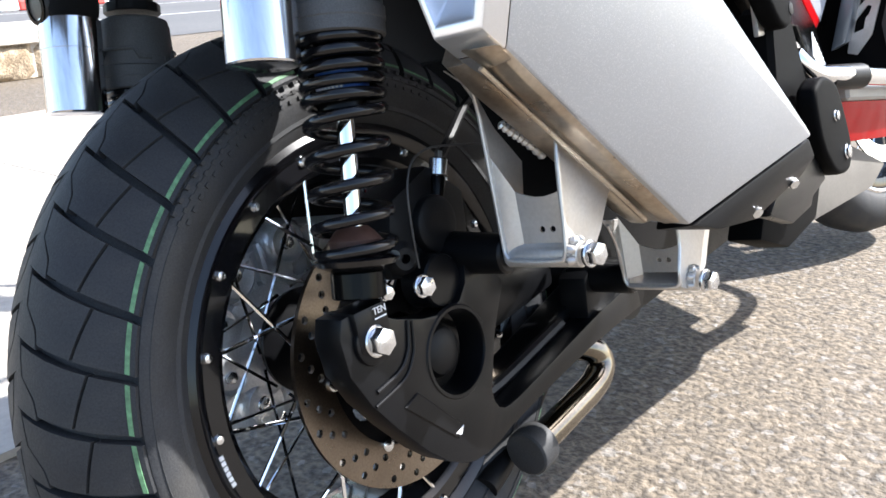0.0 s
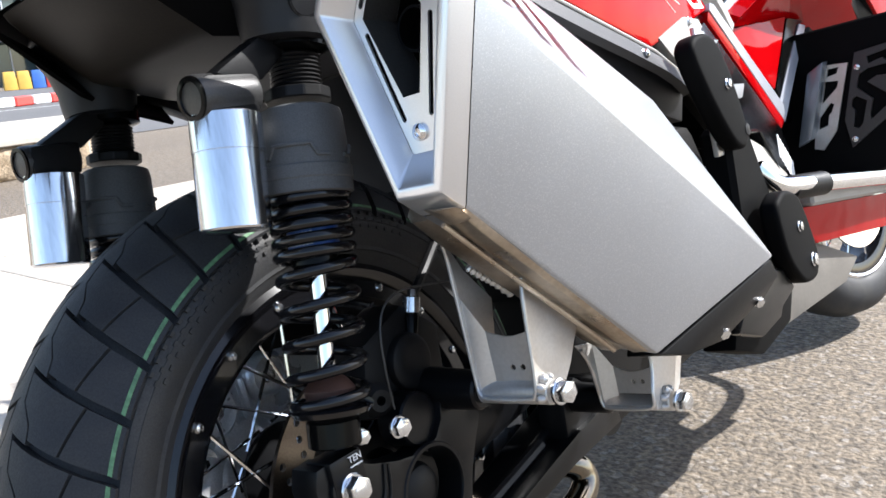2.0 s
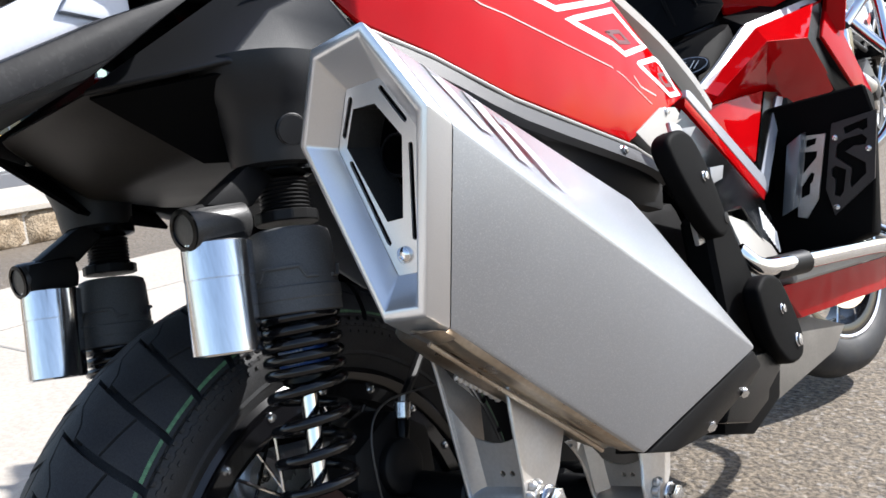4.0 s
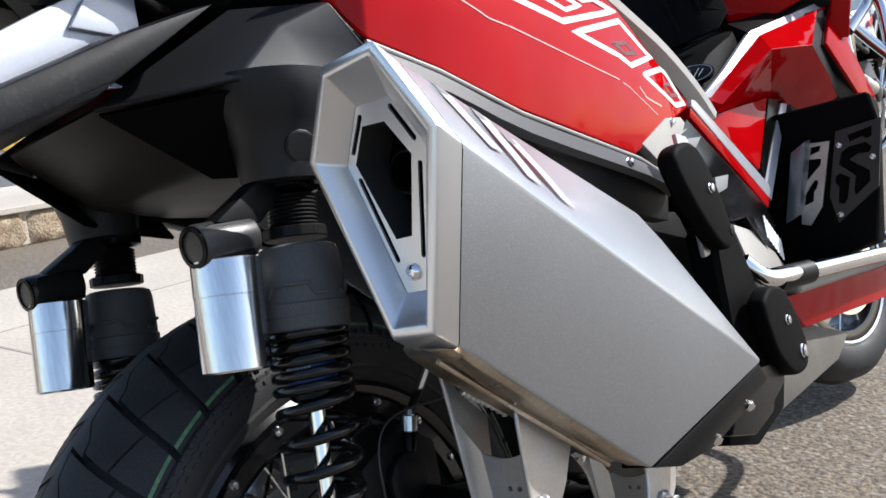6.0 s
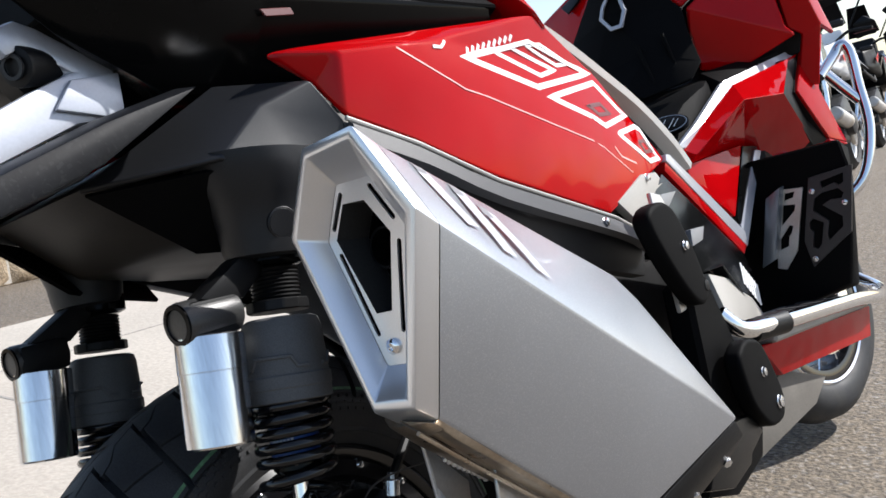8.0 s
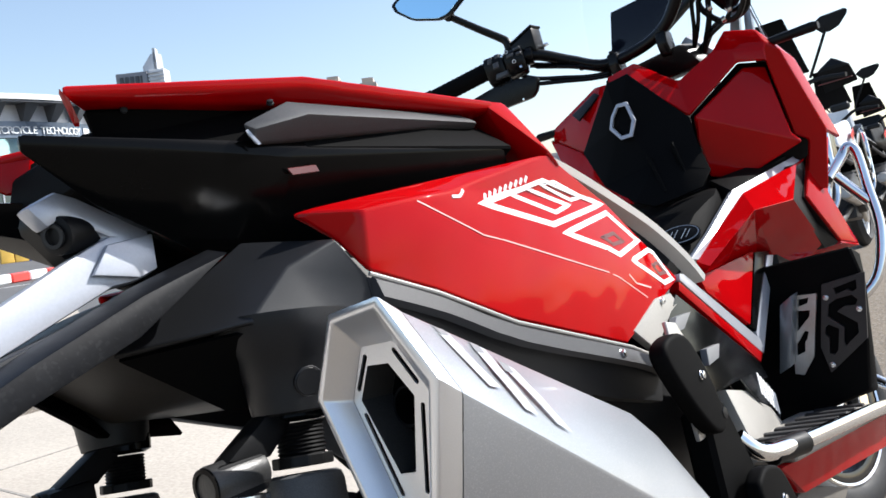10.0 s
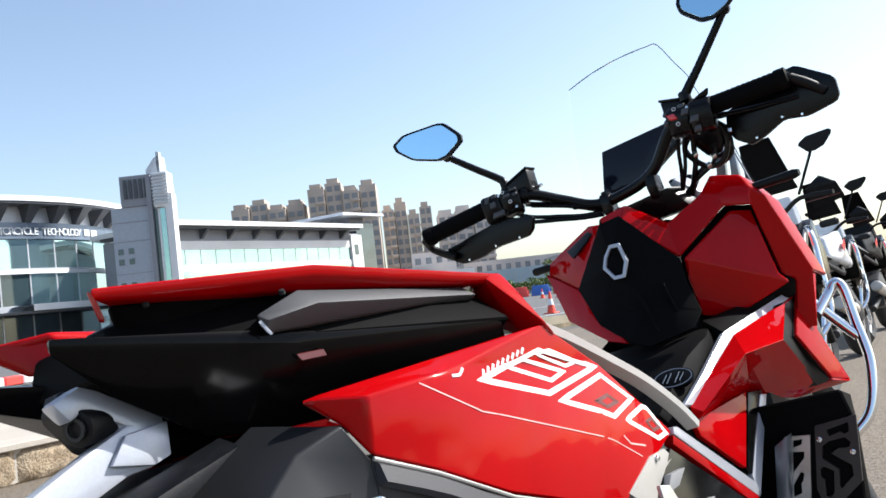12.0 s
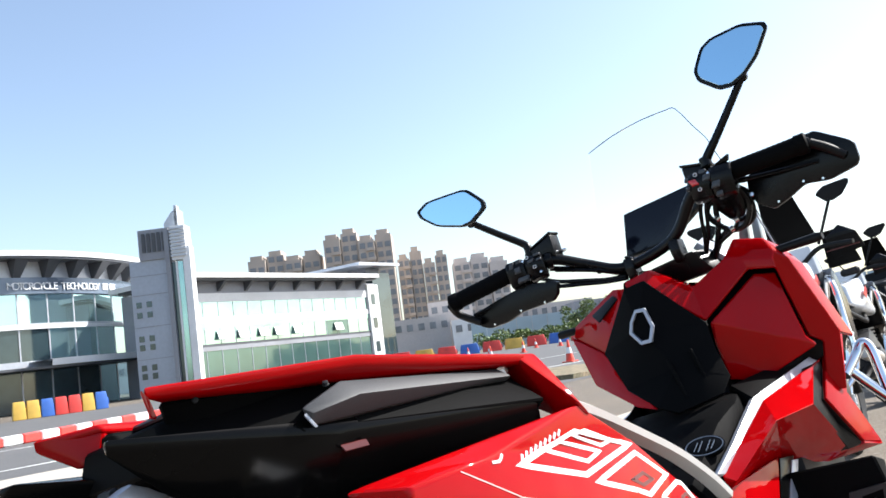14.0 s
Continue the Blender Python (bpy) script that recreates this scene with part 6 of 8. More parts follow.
GR = [(x, 1.270, z) for x, z in ((0.246, 1.160), (0.255, 1.132), (0.284, 1.108), (0.318, 1.117), (0.359, 1.133), (0.405, 1.121), (0.462, 1.128), (0.472, 1.140), (0.474, 1.176), (0.413, 1.228), (0.390, 1.228), (0.300, 1.205), (0.255, 1.195))]
GL = [(x, 1.112, z) for x, z in ((-0.416, 1.118), (-0.411, 1.084), (-0.385, 1.070), (-0.330, 1.069), (-0.284, 1.079), (-0.200, 1.076), (-0.183, 1.088), (-0.172, 1.116), (-0.255, 1.136), (-0.342, 1.128))]
for pts, lv, end in ((GR, ((0.215, 1.25, 1.195), (0.30, 1.262, 1.180), (0.40, 1.27, 1.165)), ((0.402, 1.241, 1.201), (0.425, 1.252, 1.182), (0.450, 1.266, 1.155))), (GL, ((-0.22, 1.165, 1.155), (-0.30, 1.14, 1.128), (-0.41, 1.10, 1.112)), ((-0.437, 1.056, 1.148), (-0.440, 1.085, 1.125), (-0.40, 1.105, 1.092)))):
    c = sum((Vector(p) for p in pts), Vector()) / len(pts)
    guard = part("hand_guard", bevel(plate(eased(pts, 2), (0, 0.014, 0)), 0.003, 2, 60), SOOT, bar, "black plastic hand guard")
    for k in (2, 4, 5):
        q = Vector(pts[k]).lerp(c, 0.2)
        part("guard_screw", spun([(0, 0.0032), (0.002, 0.0025)], q, (0, -1, 0), 10), ZINC, guard)
    part("guard_arm", tube(smooth_path(end), 0.0095, 12), BLACK, guard, "stout guard stay at the bar end")
    part("lever", tube(smooth_path(lv), [0.007] * 4 + [0.0058] * 5 + [0.005] * 4, 10), SOOT, bar, "black brake lever")


def mirror(outline, y, stalk, tilt):
    """A faceted mirror: shell, bright blue glass and the bent stalk."""
    outline = eased(outline, 2)
    c = Vector((sum(p[0] for p in outline) / len(outline), y, sum(p[1] for p in outline) / len(outline)))
    m = Matrix.Translation(c) @ tilt @ Matrix.Translation(-c)
    front = [m @ Vector((a, y, b)) for a, b in outline]
    bk = (m.to_3x3() @ Vector((0, 1, 0))).normalized()
    rows = [front, [p + bk * 0.008 for p in front], [c + (p - c) * 0.55 + bk * 0.024 for p in front]]
    shell_ob = part("mirror_shell", bevel(loft(rows), 0.003, 2, 30), SOOT, bar, "black mirror housing")
    glass = [c + (p - c) * 0.895 - bk * 0.0012 for p in front]
    part("mirror_glass", plate(glass, bk * 0.002, 0.0005), MIRROR, shell_ob, "blue-tinted mirror glass")
    st = part("mirror_stalk", tube(smooth_path(stalk, 4), [0.0078 + 0.0030 * k / (4 * len(stalk) - 4) for k in range(4 * len(stalk) - 3)], 12), SOOT, bar, "bent black mirror stalk")
    part("stalk_foot", bevel(spun([(-0.012, 0.0135), (0.010, 0.0125)], stalk[-1], (0, 0, 1), 12), 0.002, 1, 40), SOOT, st)
    part("stalk_joint", bevel(spun([(-0.008, 0.0115), (0.010, 0.0115)], stalk[0], (0, 1, 0.3), 14), 0.003, 1, 40), SOOT, st)


ML = [(-0.475, 1.407), (-0.440, 1.421), (-0.322, 1.407), (-0.281, 1.357), (-0.283, 1.340), (-0.326, 1.319), (-0.356, 1.319), (-0.428, 1.349), (-0.469, 1.387)]
MR = [(0.251, 1.435), (0.280, 1.478), (0.305, 1.490), (0.371, 1.491), (0.416, 1.472), (0.419, 1.459), (0.381, 1.410), (0.344, 1.382), (0.312, 1.370), (0.286, 1.375), (0.252, 1.412)]
mirror(ML, 1.085, [(-0.343, 1.105, 1.325), (-0.300, 1.138, 1.280), (-0.262, 1.166, 1.242), (-0.253, 1.170, 1.228), (-0.252, 1.170, 1.205)], pose(0, 0, 0, -4, 0, 4))
mirror(MR, 1.210, [(0.334, 1.222, 1.384), (0.250, 1.216, 1.296), (0.222, 1.213, 1.268), (0.203, 1.212, 1.248)], pose(0, 0, 0, -4, 0, 10))
HOSE_A = [(-0.243, 1.140, 1.150), (-0.201, 1.160, 1.123), (-0.144, 1.185, 1.104), (-0.101, 1.210, 1.091), (-0.066, 1.235, 1.087)]
HOSE_B = [(-0.257, 1.140, 1.134), (-0.205, 1.160, 1.112), (-0.147, 1.185, 1.097), (-0.103, 1.210, 1.086), (-0.065, 1.240, 1.081)]
# dashboard screen, clamps, fork crown, cables, key area
dash = part("dashboard", slab([(-0.103, 1.422, 1.263), (0.096, 1.422, 1.266), (0.092, 1.422, 1.210), (-0.012, 1.402, 1.150), (-0.125, 1.402, 1.150)], (0, 0.022, -0.004), 0.004, 2), SOOT, bike, "dark display panel")
part("display_glass", slab([(-0.098, 1.420, 1.258), (0.091, 1.420, 1.261), (0.087, 1.420, 1.214), (-0.012, 1.400, 1.156), (-0.118, 1.400, 1.156)], (0, 0.002, 0), 0.0005), GLASSDARK, dash)
for x, z in ((-0.045, 1.108), (0.070, 1.122)):
    part("bar_clamp", hull([(x + a, y, zz) for a in (-0.012, 0.012) for y, zz in ((1.216, 1.095), (1.260, 1.095), (1.258, 1.122), (1.220, 1.122), (1.225, 1.07), (1.26, 1.07))], 0.006, 3), SOOT, bar)
    for dy in (1.224, 1.254):
        part("clamp_bolt", spun([(0, 0.0055), (0.005, 0.0055), (0.006, 0.003)], (x, dy, 1.121), (0, 0, 1), 6), SOOT, bar)
part("top_yoke", hull([(-0.10, 1.25, 1.03), (0.13, 1.25, 1.03), (0.15, 1.36, 1.04), (-0.12, 1.36, 1.04), (-0.08, 1.23, 1.075), (0.10, 1.23, 1.085), (0.12, 1.34, 1.09), (-0.1, 1.34, 1.08)], 0.01, 2), SOOT, bike, "black fork yoke cover")
part("yoke_plate", slab([(0.096, 1.292, 1.106), (0.143, 1.300, 1.058), (0.134, 1.300, 1.046), (0.082, 1.292, 1.096)], (0.0, 0.05, 0.015), 0.002), TRIM, bike, "pale metal strip by the ignition")
for k, pts in enumerate((((-0.20, 1.17, 1.150), (-0.12, 1.20, 1.120), (-0.06, 1.235, 1.092), (0.0, 1.27, 1.07)), ((-0.21, 1.165, 1.158), (-0.13, 1.205, 1.126), (-0.05, 1.245, 1.085), (0.02, 1.28, 1.06)),
                         ((0.178, 1.230, 1.190), (0.160, 1.240, 1.160), (0.140, 1.255, 1.110), (0.095, 1.29, 1.05)), ((0.190, 1.235, 1.185), (0.175, 1.25, 1.150), (0.160, 1.265, 1.110), (0.11, 1.30, 1.04)),
                         ((0.215, 1.235, 1.185), (0.222, 1.255, 1.150), (0.200, 1.265, 1.105), (0.150, 1.28, 1.085), (0.10, 1.30, 1.06)), ((0.235, 1.23, 1.185), (0.245, 1.255, 1.140), (0.215, 1.27, 1.098), (0.165, 1.28, 1.10), (0.12, 1.30, 1.06)),
                         ((0.225, 1.24, 1.180), (0.190, 1.26, 1.150), (0.205, 1.275, 1.115), (0.235, 1.27, 1.125), (0.215, 1.25, 1.165)), ((0.20, 1.24, 1.185), (0.155, 1.25, 1.15), (0.185, 1.27, 1.10), (0.235, 1.28, 1.11), (0.25, 1.26, 1.16)),
                         ((0.165, 1.225, 1.195), (0.142, 1.245, 1.150), (0.128, 1.26, 1.105), (0.10, 1.29, 1.05)))):
    part("cable", tube(smooth_path(pts), 0.0062 if k % 2 else 0.0045, 8), SOOT, bar)
part("switch_lower_body", hull([(0.165, 1.222, 1.190), (0.245, 1.222, 1.182), (0.175, 1.250, 1.150), (0.240, 1.255, 1.140), (0.19, 1.27, 1.12), (0.225, 1.265, 1.115), (0.20, 1.29, 1.18), (0.25, 1.28, 1.17)], 0.006, 2), SOOT, bar, "black lever perch below the switch pod")
for p in ((0.172, 1.238, 1.128), (0.205, 1.245, 1.112), (0.188, 1.250, 1.098)):
    part("cable_clip", spun([(0, 0.0065), (0.009, 0.0065)], p, (1, 0.4, 0.3), 10), ZINC, bar)
for pts in (HOSE_A, HOSE_B):
    part("brake_hose", tube(smooth_path(pts), 0.0048, 10), SOOT, bar, "black rubber hose")
for (c, ax) in (((-0.196, 1.150, 1.173), (0.9, 0.4, -0.1)), ((-0.282, 1.112, 1.172), (0.93, 0.36, 0.05)), ((0.160, 1.213, 1.200), (0.9, -0.1, 0.45)), ((0.244, 1.216, 1.206), (0.98, 0.1, -0.1))):
    part("bar_collar", bevel(spun([(-0.007, 0.0200), (0.007, 0.0200)], c, ax, 24), 0.002, 2, 40), SOOT, bar)
part("thumb_lever", hull([(0.222, 1.190, 1.230), (0.250, 1.195, 1.232), (0.262, 1.196, 1.244), (0.255, 1.198, 1.226), (0.225, 1.205, 1.218)], 0.003, 2), SOOT, bar)
part("perch_screw", spun([(0, 0.0045), (0.003, 0.0040), (0.003, 0.002)], (0.262, 1.236, 1.148), (0, -1, 0.1), 12), ZINC, bar)
part("tie", spun([(0, 0.008), (0.008, 0.008)], (-0.115, 1.205, 1.118), (1, 0.4, -0.4), 10), SOOT, bar)
# clear windscreen with its dark edge line
WS = [(-0.180, 1.520, 1.481), (-0.105, 1.520, 1.495), (-0.017, 1.520, 1.499), (0.060, 1.520, 1.4925), (0.085, 1.520, 1.484), (0.111, 1.520, 1.424), (0.132, 1.520, 1.378), (0.140, 1.518, 1.340), (0.192, 1.455, 1.190), (0.205, 1.450, 1.122), (0.217, 1.450, 1.054)]
screen = part("windscreen", slab(WS + [(0.12, 1.50, 1.05), (-0.15, 1.50, 1.05), (-0.21, 1.46, 1.10), (-0.205, 1.49, 1.30)], (0, 0.003, 0), 0.0), SCREEN, bike, "clear plastic windscreen")
part("screen_edge", tube(smooth_path(WS, 3), 0.0011, 6), BLACK, screen)
for pts in (((0.130, 1.47, 1.095), (0.155, 1.47, 1.180), (0.170, 1.48, 1.175), (0.150, 1.48, 1.090)), ((0.165, 1.46, 1.075), (0.182, 1.46, 1.160), (0.192, 1.47, 1.150), (0.182, 1.47, 1.070))):
    part("screen_stay", slab(pts, (0.0, 0.018, 0.0), 0.003), SLATEBLUE, screen, "blue-grey stay behind the clear screen")
part("screen_rim", tube(smooth_path([(0.186, 1.456, 1.202), (0.196, 1.454, 1.140), (0.211, 1.452, 1.057)]), 0.0022, 8), TRIM, screen, "bright lower edge of the clear screen")
# front crash bars and the front wheel
for pts in (((0.235, 1.500, 0.735), (0.262, 1.548, 0.772), (0.280, 1.562, 0.793), (0.293, 1.562, 0.775), (0.296, 1.552, 0.700), (0.300, 1.530, 0.600), (0.270, 1.50, 0.50), (0.2, 1.46, 0.45)), ((0.225, 1.52, 0.770), (0.262, 1.535, 0.710), (0.292, 1.545, 0.665))):
    both(lambda: tube(smooth_path(pts), 0.0115, 12), "crash_bar", CHROME, bike, "bright tubular crash bar")
fw = new("front_wheel")
fw.parent = bike
fw.matrix_local = pose(0.075, 1.455, 0.272, 0, -6, -13)
prof = [(-0.045, 0.19), (-0.058, 0.21), (-0.056, 0.24), (-0.035, 0.266), (0, 0.275), (0.035, 0.266), (0.056, 0.24), (0.058, 0.21), (0.045, 0.19), (0.03, 0.183), (-0.03, 0.183)]
part("tyre", ring(prof, (0, 0, 0), (1, 0, 0), 72), RUBBER, fw, "black front tyre", 50)
part("rim_lip", ring([(0.0500, 0.196), (0.0525, 0.192), (0.0500, 0.187)], (0, 0, 0), (1, 0, 0), 64), CHROME, fw, "bright rim lip")
part("rim", ring([(-0.046, 0.196), (-0.049, 0.188), (-0.045, 0.165), (0, 0.155), (0.045, 0.165), (0.049, 0.188), (0.046, 0.196), (0.03, 0.18), (-0.03, 0.18)], (0, 0, 0), (1, 0, 0), 64), COIL, fw, "black front rim")
part("brake_disc", ring([(0.056, 0.132), (0.060, 0.132), (0.060, 0.098), (0.056, 0.098)], (0, 0, 0), (1, 0, 0), 56), CHROME, fw)
part("hub", spun([(-0.06, 0.03), (-0.045, 0.045), (0.05, 0.045), (0.062, 0.03)], (0, 0, 0), (1, 0, 0), 28), ALLOY, fw)
for k in range(24):
    a = radians(15 * k)
    part("spoke", tube([(0.03 * (1 if k % 2 else -1), 0.162 * math.cos(a), 0.162 * math.sin(a)), (0.04 * (1 if k % 2 else -1), 0.042 * math.cos(a + 1), 0.042 * math.sin(a + 1))], 0.0018, 6), CHROME, fw)
both(lambda: tube([(0.085, 1.44, 0.276), (0.085, 1.40, 0.62)], 0.024, 16), "fork_leg", BLACK, bike)
part("front_mudguard", loft([[(x, 1.44 + r * math.cos(a), AXLE + r * math.sin(a)) for a in [radians(35 + 14 * k) for k in range(10)]] + [(x, 1.44 + (r + 0.004) * math.cos(a), AXLE + (r + 0.004) * math.sin(a)) for a in [radians(161 - 14 * k) for k in range(10)]] for x, r in ((-0.065, 0.30), (-0.05, 0.312), (0.05, 0.312), (0.075, 0.30))]), BLACK, bike, "black front mudguard")
side_stand = part("side_stand", tube([(-0.14, 0.55, 0.25), (-0.27, 0.62, 0.055)], 0.011, 10), BLACK, bike, "black side stand")
part("stand_foot", box((-0.31, 0.60, 0.052), (-0.25, 0.65, 0.062), 0.002), BLACK, side_stand)

# ---- ground: asphalt, pale paving, strips and road ----
ASPHALT = material("asphalt", (0.212, 0.170, 0.123), 0.85, grain=0.64, grain_size=95, blotch=0.16, blotch_size=0.9, bump=1.0, tint=(0.135, 0.110, 0.084), tint_size=34, fleck=0.09)
PAVING = material("pale_concrete", (0.45, 0.405, 0.345), 0.8, grain=0.14, grain_size=60, blotch=0.12, blotch_size=1.2, bump=0.3, tint=(0.39, 0.345, 0.29), tint_size=0.7)
STONE = material("split_sandstone", (0.44, 0.345, 0.235), 0.9, grain=0.4, grain_size=60, blotch=0.35, blotch_size=7, bump=0.8, tint=(0.27, 0.20, 0.125), tint_size=12)
ROAD = material("road_asphalt", (0.115, 0.113, 0.112), 0.85, grain=0.3, grain_size=30, blotch=0.14, blotch_size=0.5)
VERGE = material("dry_verge", (0.30, 0.235, 0.15), 0.9, grain=0.55, grain_size=22, blotch=0.35, blotch_size=3, bump=0.9, tint=(0.20, 0.19, 0.11), tint_size=5)
LINE = material("road_paint", (0.62, 0.62, 0.60), 0.7, grain=0.2, grain_size=30, blotch=0.2, blotch_size=2)


def sheet(name, pts, z, mat, label, category, thick=0.0):
    bm = bmesh.new()
    if thick:
        bm.free()
        bm = plate([(x, y, z) for x, y in pts], (0, 0, -thick))
    else:
        bm.faces.new([bm.verts.new((x, y, z)) for x, y in pts])
    return solo(name, bm, mat, label, category, kind="structure")


sheet("ground", [(-2500, -2500), (2500, -2500), (2500, 2500), (-2500, 2500)], 0.0, ASPHALT, "grey weathered asphalt parking ground", "ground")
sheet("pavement", [(-0.62, -14), (-0.62, 3.4), (-2.2, 9.4), (-3.66, 9.4), (-3.66, -14)], 0.012, PAVING, "pale sunlit concrete paving", "pavement", 0.05)
sheet("platform", [(-5.22, -14), (-5.22, 2.72), (-7.6, 3.9), (-7.6, -14)], 0.27, PAVING, "raised pale concrete platform with rough stone sides", "platform", 0.26)
sheet("traffic_island", [(-8.0, 14.5), (-7.8, 16.0), (-8.8, 18.2), (-10.2, 18.6), (-11.2, 17.6), (-10.6, 15.2), (-9.2, 14.2)], 0.10, VERGE, "small dry kerbed traffic island", "island", 0.11)
sheet("road", [(-7.62, -60), (-7.62, 300), (-44, 300), (-44, -60)], 0.006, ROAD, "dark asphalt road", "road")
sheet("road_line", [(-12.25, -40), (-12.25, 160), (-12.1, 160), (-12.1, -40)], 0.011, LINE, "white road edge line", "road line")
sheet("road_line_2", [(-17.6, -40), (-17.6, 160), (-17.45, 160), (-17.45, -40)], 0.011, LINE, "white road lane line", "road line")
# joints between the paving slabs
JOINT = material("paving_joint", (0.30, 0.28, 0.25), 0.9, grain=0.3, grain_size=60)
paving = bpy.data.objects["pavement"]
for k in range(7):
    part("joint", box((-3.66, -3.2 + 2.0 * k, 0.010), (-0.62 - max(0, (-3.2 + 2.0 * k - 3.4)) * 0.22, -3.188 + 2.0 * k, 0.0135)), JOINT, paving)
part("joint", box((-2.76, -8, 0.010), (-2.748, 10.6, 0.0135)), JOINT, paving)
# rough stone blocks along the platform's sides
rng = np.random.default_rng(21)
platform = bpy.data.objects["platform"]


def rough_stone(length, height, seed):
    """A split-faced block: a lumpy front with chipped edges."""
    bm = bmesh.new()
    nu, nv = 9, 6
    rows = []
    for i in range(nv + 1):
        row = []
        for j in range(nu + 1):
            u, v = j / nu, i / nv
            edge = min(u, 1 - u, v, 1 - v)
            lump = noise.noise(Vector((u * length * 9, v * height * 14, seed * 3.7))) + 0.5 * noise.noise(Vector((u * length * 24, v * height * 34, seed * 1.9)))
            out_by = (0.016 + 0.016 * lump) * min(1.0, edge * 8) - (0.006 if edge == 0 else 0.0)
            row.append(bm.verts.new((out_by, u * length, v * height)))
        rows.append(row)
    for i in range(nv):
        for j in range(nu):
            bm.faces.new((rows[i][j], rows[i][j + 1], rows[i + 1][j + 1], rows[i + 1][j]))
    rim = [e for e in bm.edges if len(e.link_faces) == 1]
    got = bmesh.ops.extrude_edge_only(bm, edges=rim)
    bmesh.ops.translate(bm, vec=(-0.06, 0, 0), verts=[g for g in got["geom"] if isinstance(g, bmesh.types.BMVert)])
    return bm


stones = [mesh_of("stone", rough_stone(0.44, 0.225, k), STONE, 60) for k in range(7)]
caps = mesh_of("coping", box((-0.30, 0.004, 0), (0.035, 0.896, 0.045), 0.006), PAVING)
for k in range(24):
    ob = new("stone", stones[k % 7])
    ob.parent = platform
    ob.matrix_world = Matrix.Translation((-5.215, 2.27 - 0.45 * k, 0.004))
    if k % 2:
        ob = new("coping", caps)
        ob.parent = platform
        ob.matrix_world = Matrix.Translation((-5.21, 2.27 - 0.45 * k, 0.229))
end_dir = Vector((-7.6, 3.9, 0)) - Vector((-5.22, 2.72, 0))
for k in range(5):
    ob = new("stone", stones[(k + 3) % 7])
    ob.parent = platform
    ob.matrix_world = Matrix.Translation(Vector((-5.23, 2.73, 0.004)) + end_dir.normalized() * 0.455 * k) @ Matrix.Rotation(math.atan2(end_dir.y, end_dir.x) - math.pi / 2, 4, "Z")

# ---- buildings across the road, in a frame with x to the right, y straight away from the viewer ----
CITY = pose(0.57, -0.53, 0, 0, 0, 38.0)
CLAD = material("pale_metal_cladding", (0.56, 0.58, 0.62), 0.4, 0.3, grain=0.08, grain_size=4, blotch=0.08, blotch_size=0.3)
TOWERCLAD = material("blue_grey_cladding", (0.40, 0.43, 0.49), 0.45, 0.3, grain=0.08, grain_size=4, blotch=0.08, blotch_size=0.3)
WHITEWALL = material("white_render", (0.78, 0.785, 0.79), 0.6, grain=0.06, grain_size=6, blotch=0.08, blotch_size=0.4)
GREYWALL = material("grey_render", (0.28, 0.29, 0.32), 0.6, grain=0.08, grain_size=6, blotch=0.1, blotch_size=0.4)
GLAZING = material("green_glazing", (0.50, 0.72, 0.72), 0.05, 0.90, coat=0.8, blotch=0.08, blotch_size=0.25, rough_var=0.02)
# blotches in the next two glass colours stand in for uneven reflections
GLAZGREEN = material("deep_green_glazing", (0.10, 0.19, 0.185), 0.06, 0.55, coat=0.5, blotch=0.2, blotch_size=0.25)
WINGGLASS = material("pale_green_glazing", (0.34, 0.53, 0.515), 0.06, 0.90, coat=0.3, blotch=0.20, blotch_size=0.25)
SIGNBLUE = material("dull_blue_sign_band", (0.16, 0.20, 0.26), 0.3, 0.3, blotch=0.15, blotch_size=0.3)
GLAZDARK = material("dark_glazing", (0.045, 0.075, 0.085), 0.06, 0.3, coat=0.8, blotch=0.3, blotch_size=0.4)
# dark trim tone; on soffits and eave it puts the overhang's shade into colour
SOFFIT = material("dark_trim_and_shade", (0.07, 0.075, 0.085), 0.5, blotch=0.15, blotch_size=0.5)
BEIGE = material("beige_apartment_wall", (0.50, 0.43, 0.37), 0.75, grain=0.08, grain_size=3, blotch=0.12, blotch_size=0.1)
PALEAPT = material("pale_apartment_wall", (0.58, 0.53, 0.50), 0.75, grain=0.08, grain_size=3, blotch=0.12, blotch_size=0.1)
APTWIN = material("apartment_window", (0.21, 0.22, 0.24), 0.2, blotch=0.3, blotch_size=0.5)
LETTER = material("white_sign_letters", (0.8, 0.82, 0.84), 0.5)

# round exhibition hall
HC, HR, HH = Vector((-46.5, 78.0, 0)), 20.0, 12.5
hall = thing("exhibition_hall", CITY, "round glass exhibition hall with a white overhanging roof", "building")


def arc(r, a0, a1, n, z):
    return [Vector((HC.x + r * math.cos(a0 + (a1 - a0) * k / n), HC.y + r * math.sin(a0 + (a1 - a0) * k / n), z)) for k in range(n + 1)]


def drum(r0, r1, z0, z1, a0=radians(195), a1=radians(395), n=64):
    bm = bmesh.new()
    rows = [[bm.verts.new(p) for p in arc(r, a0, a1, n, z)] for r, z in ((r0, z0), (r1, z0), (r1, z1), (r0, z1))]
    for i in range(4):
        for k in range(n):
            bm.faces.new((rows[i][k], rows[i][k + 1], rows[(i + 1) % 4][k + 1], rows[(i + 1) % 4][k]))
    return bm


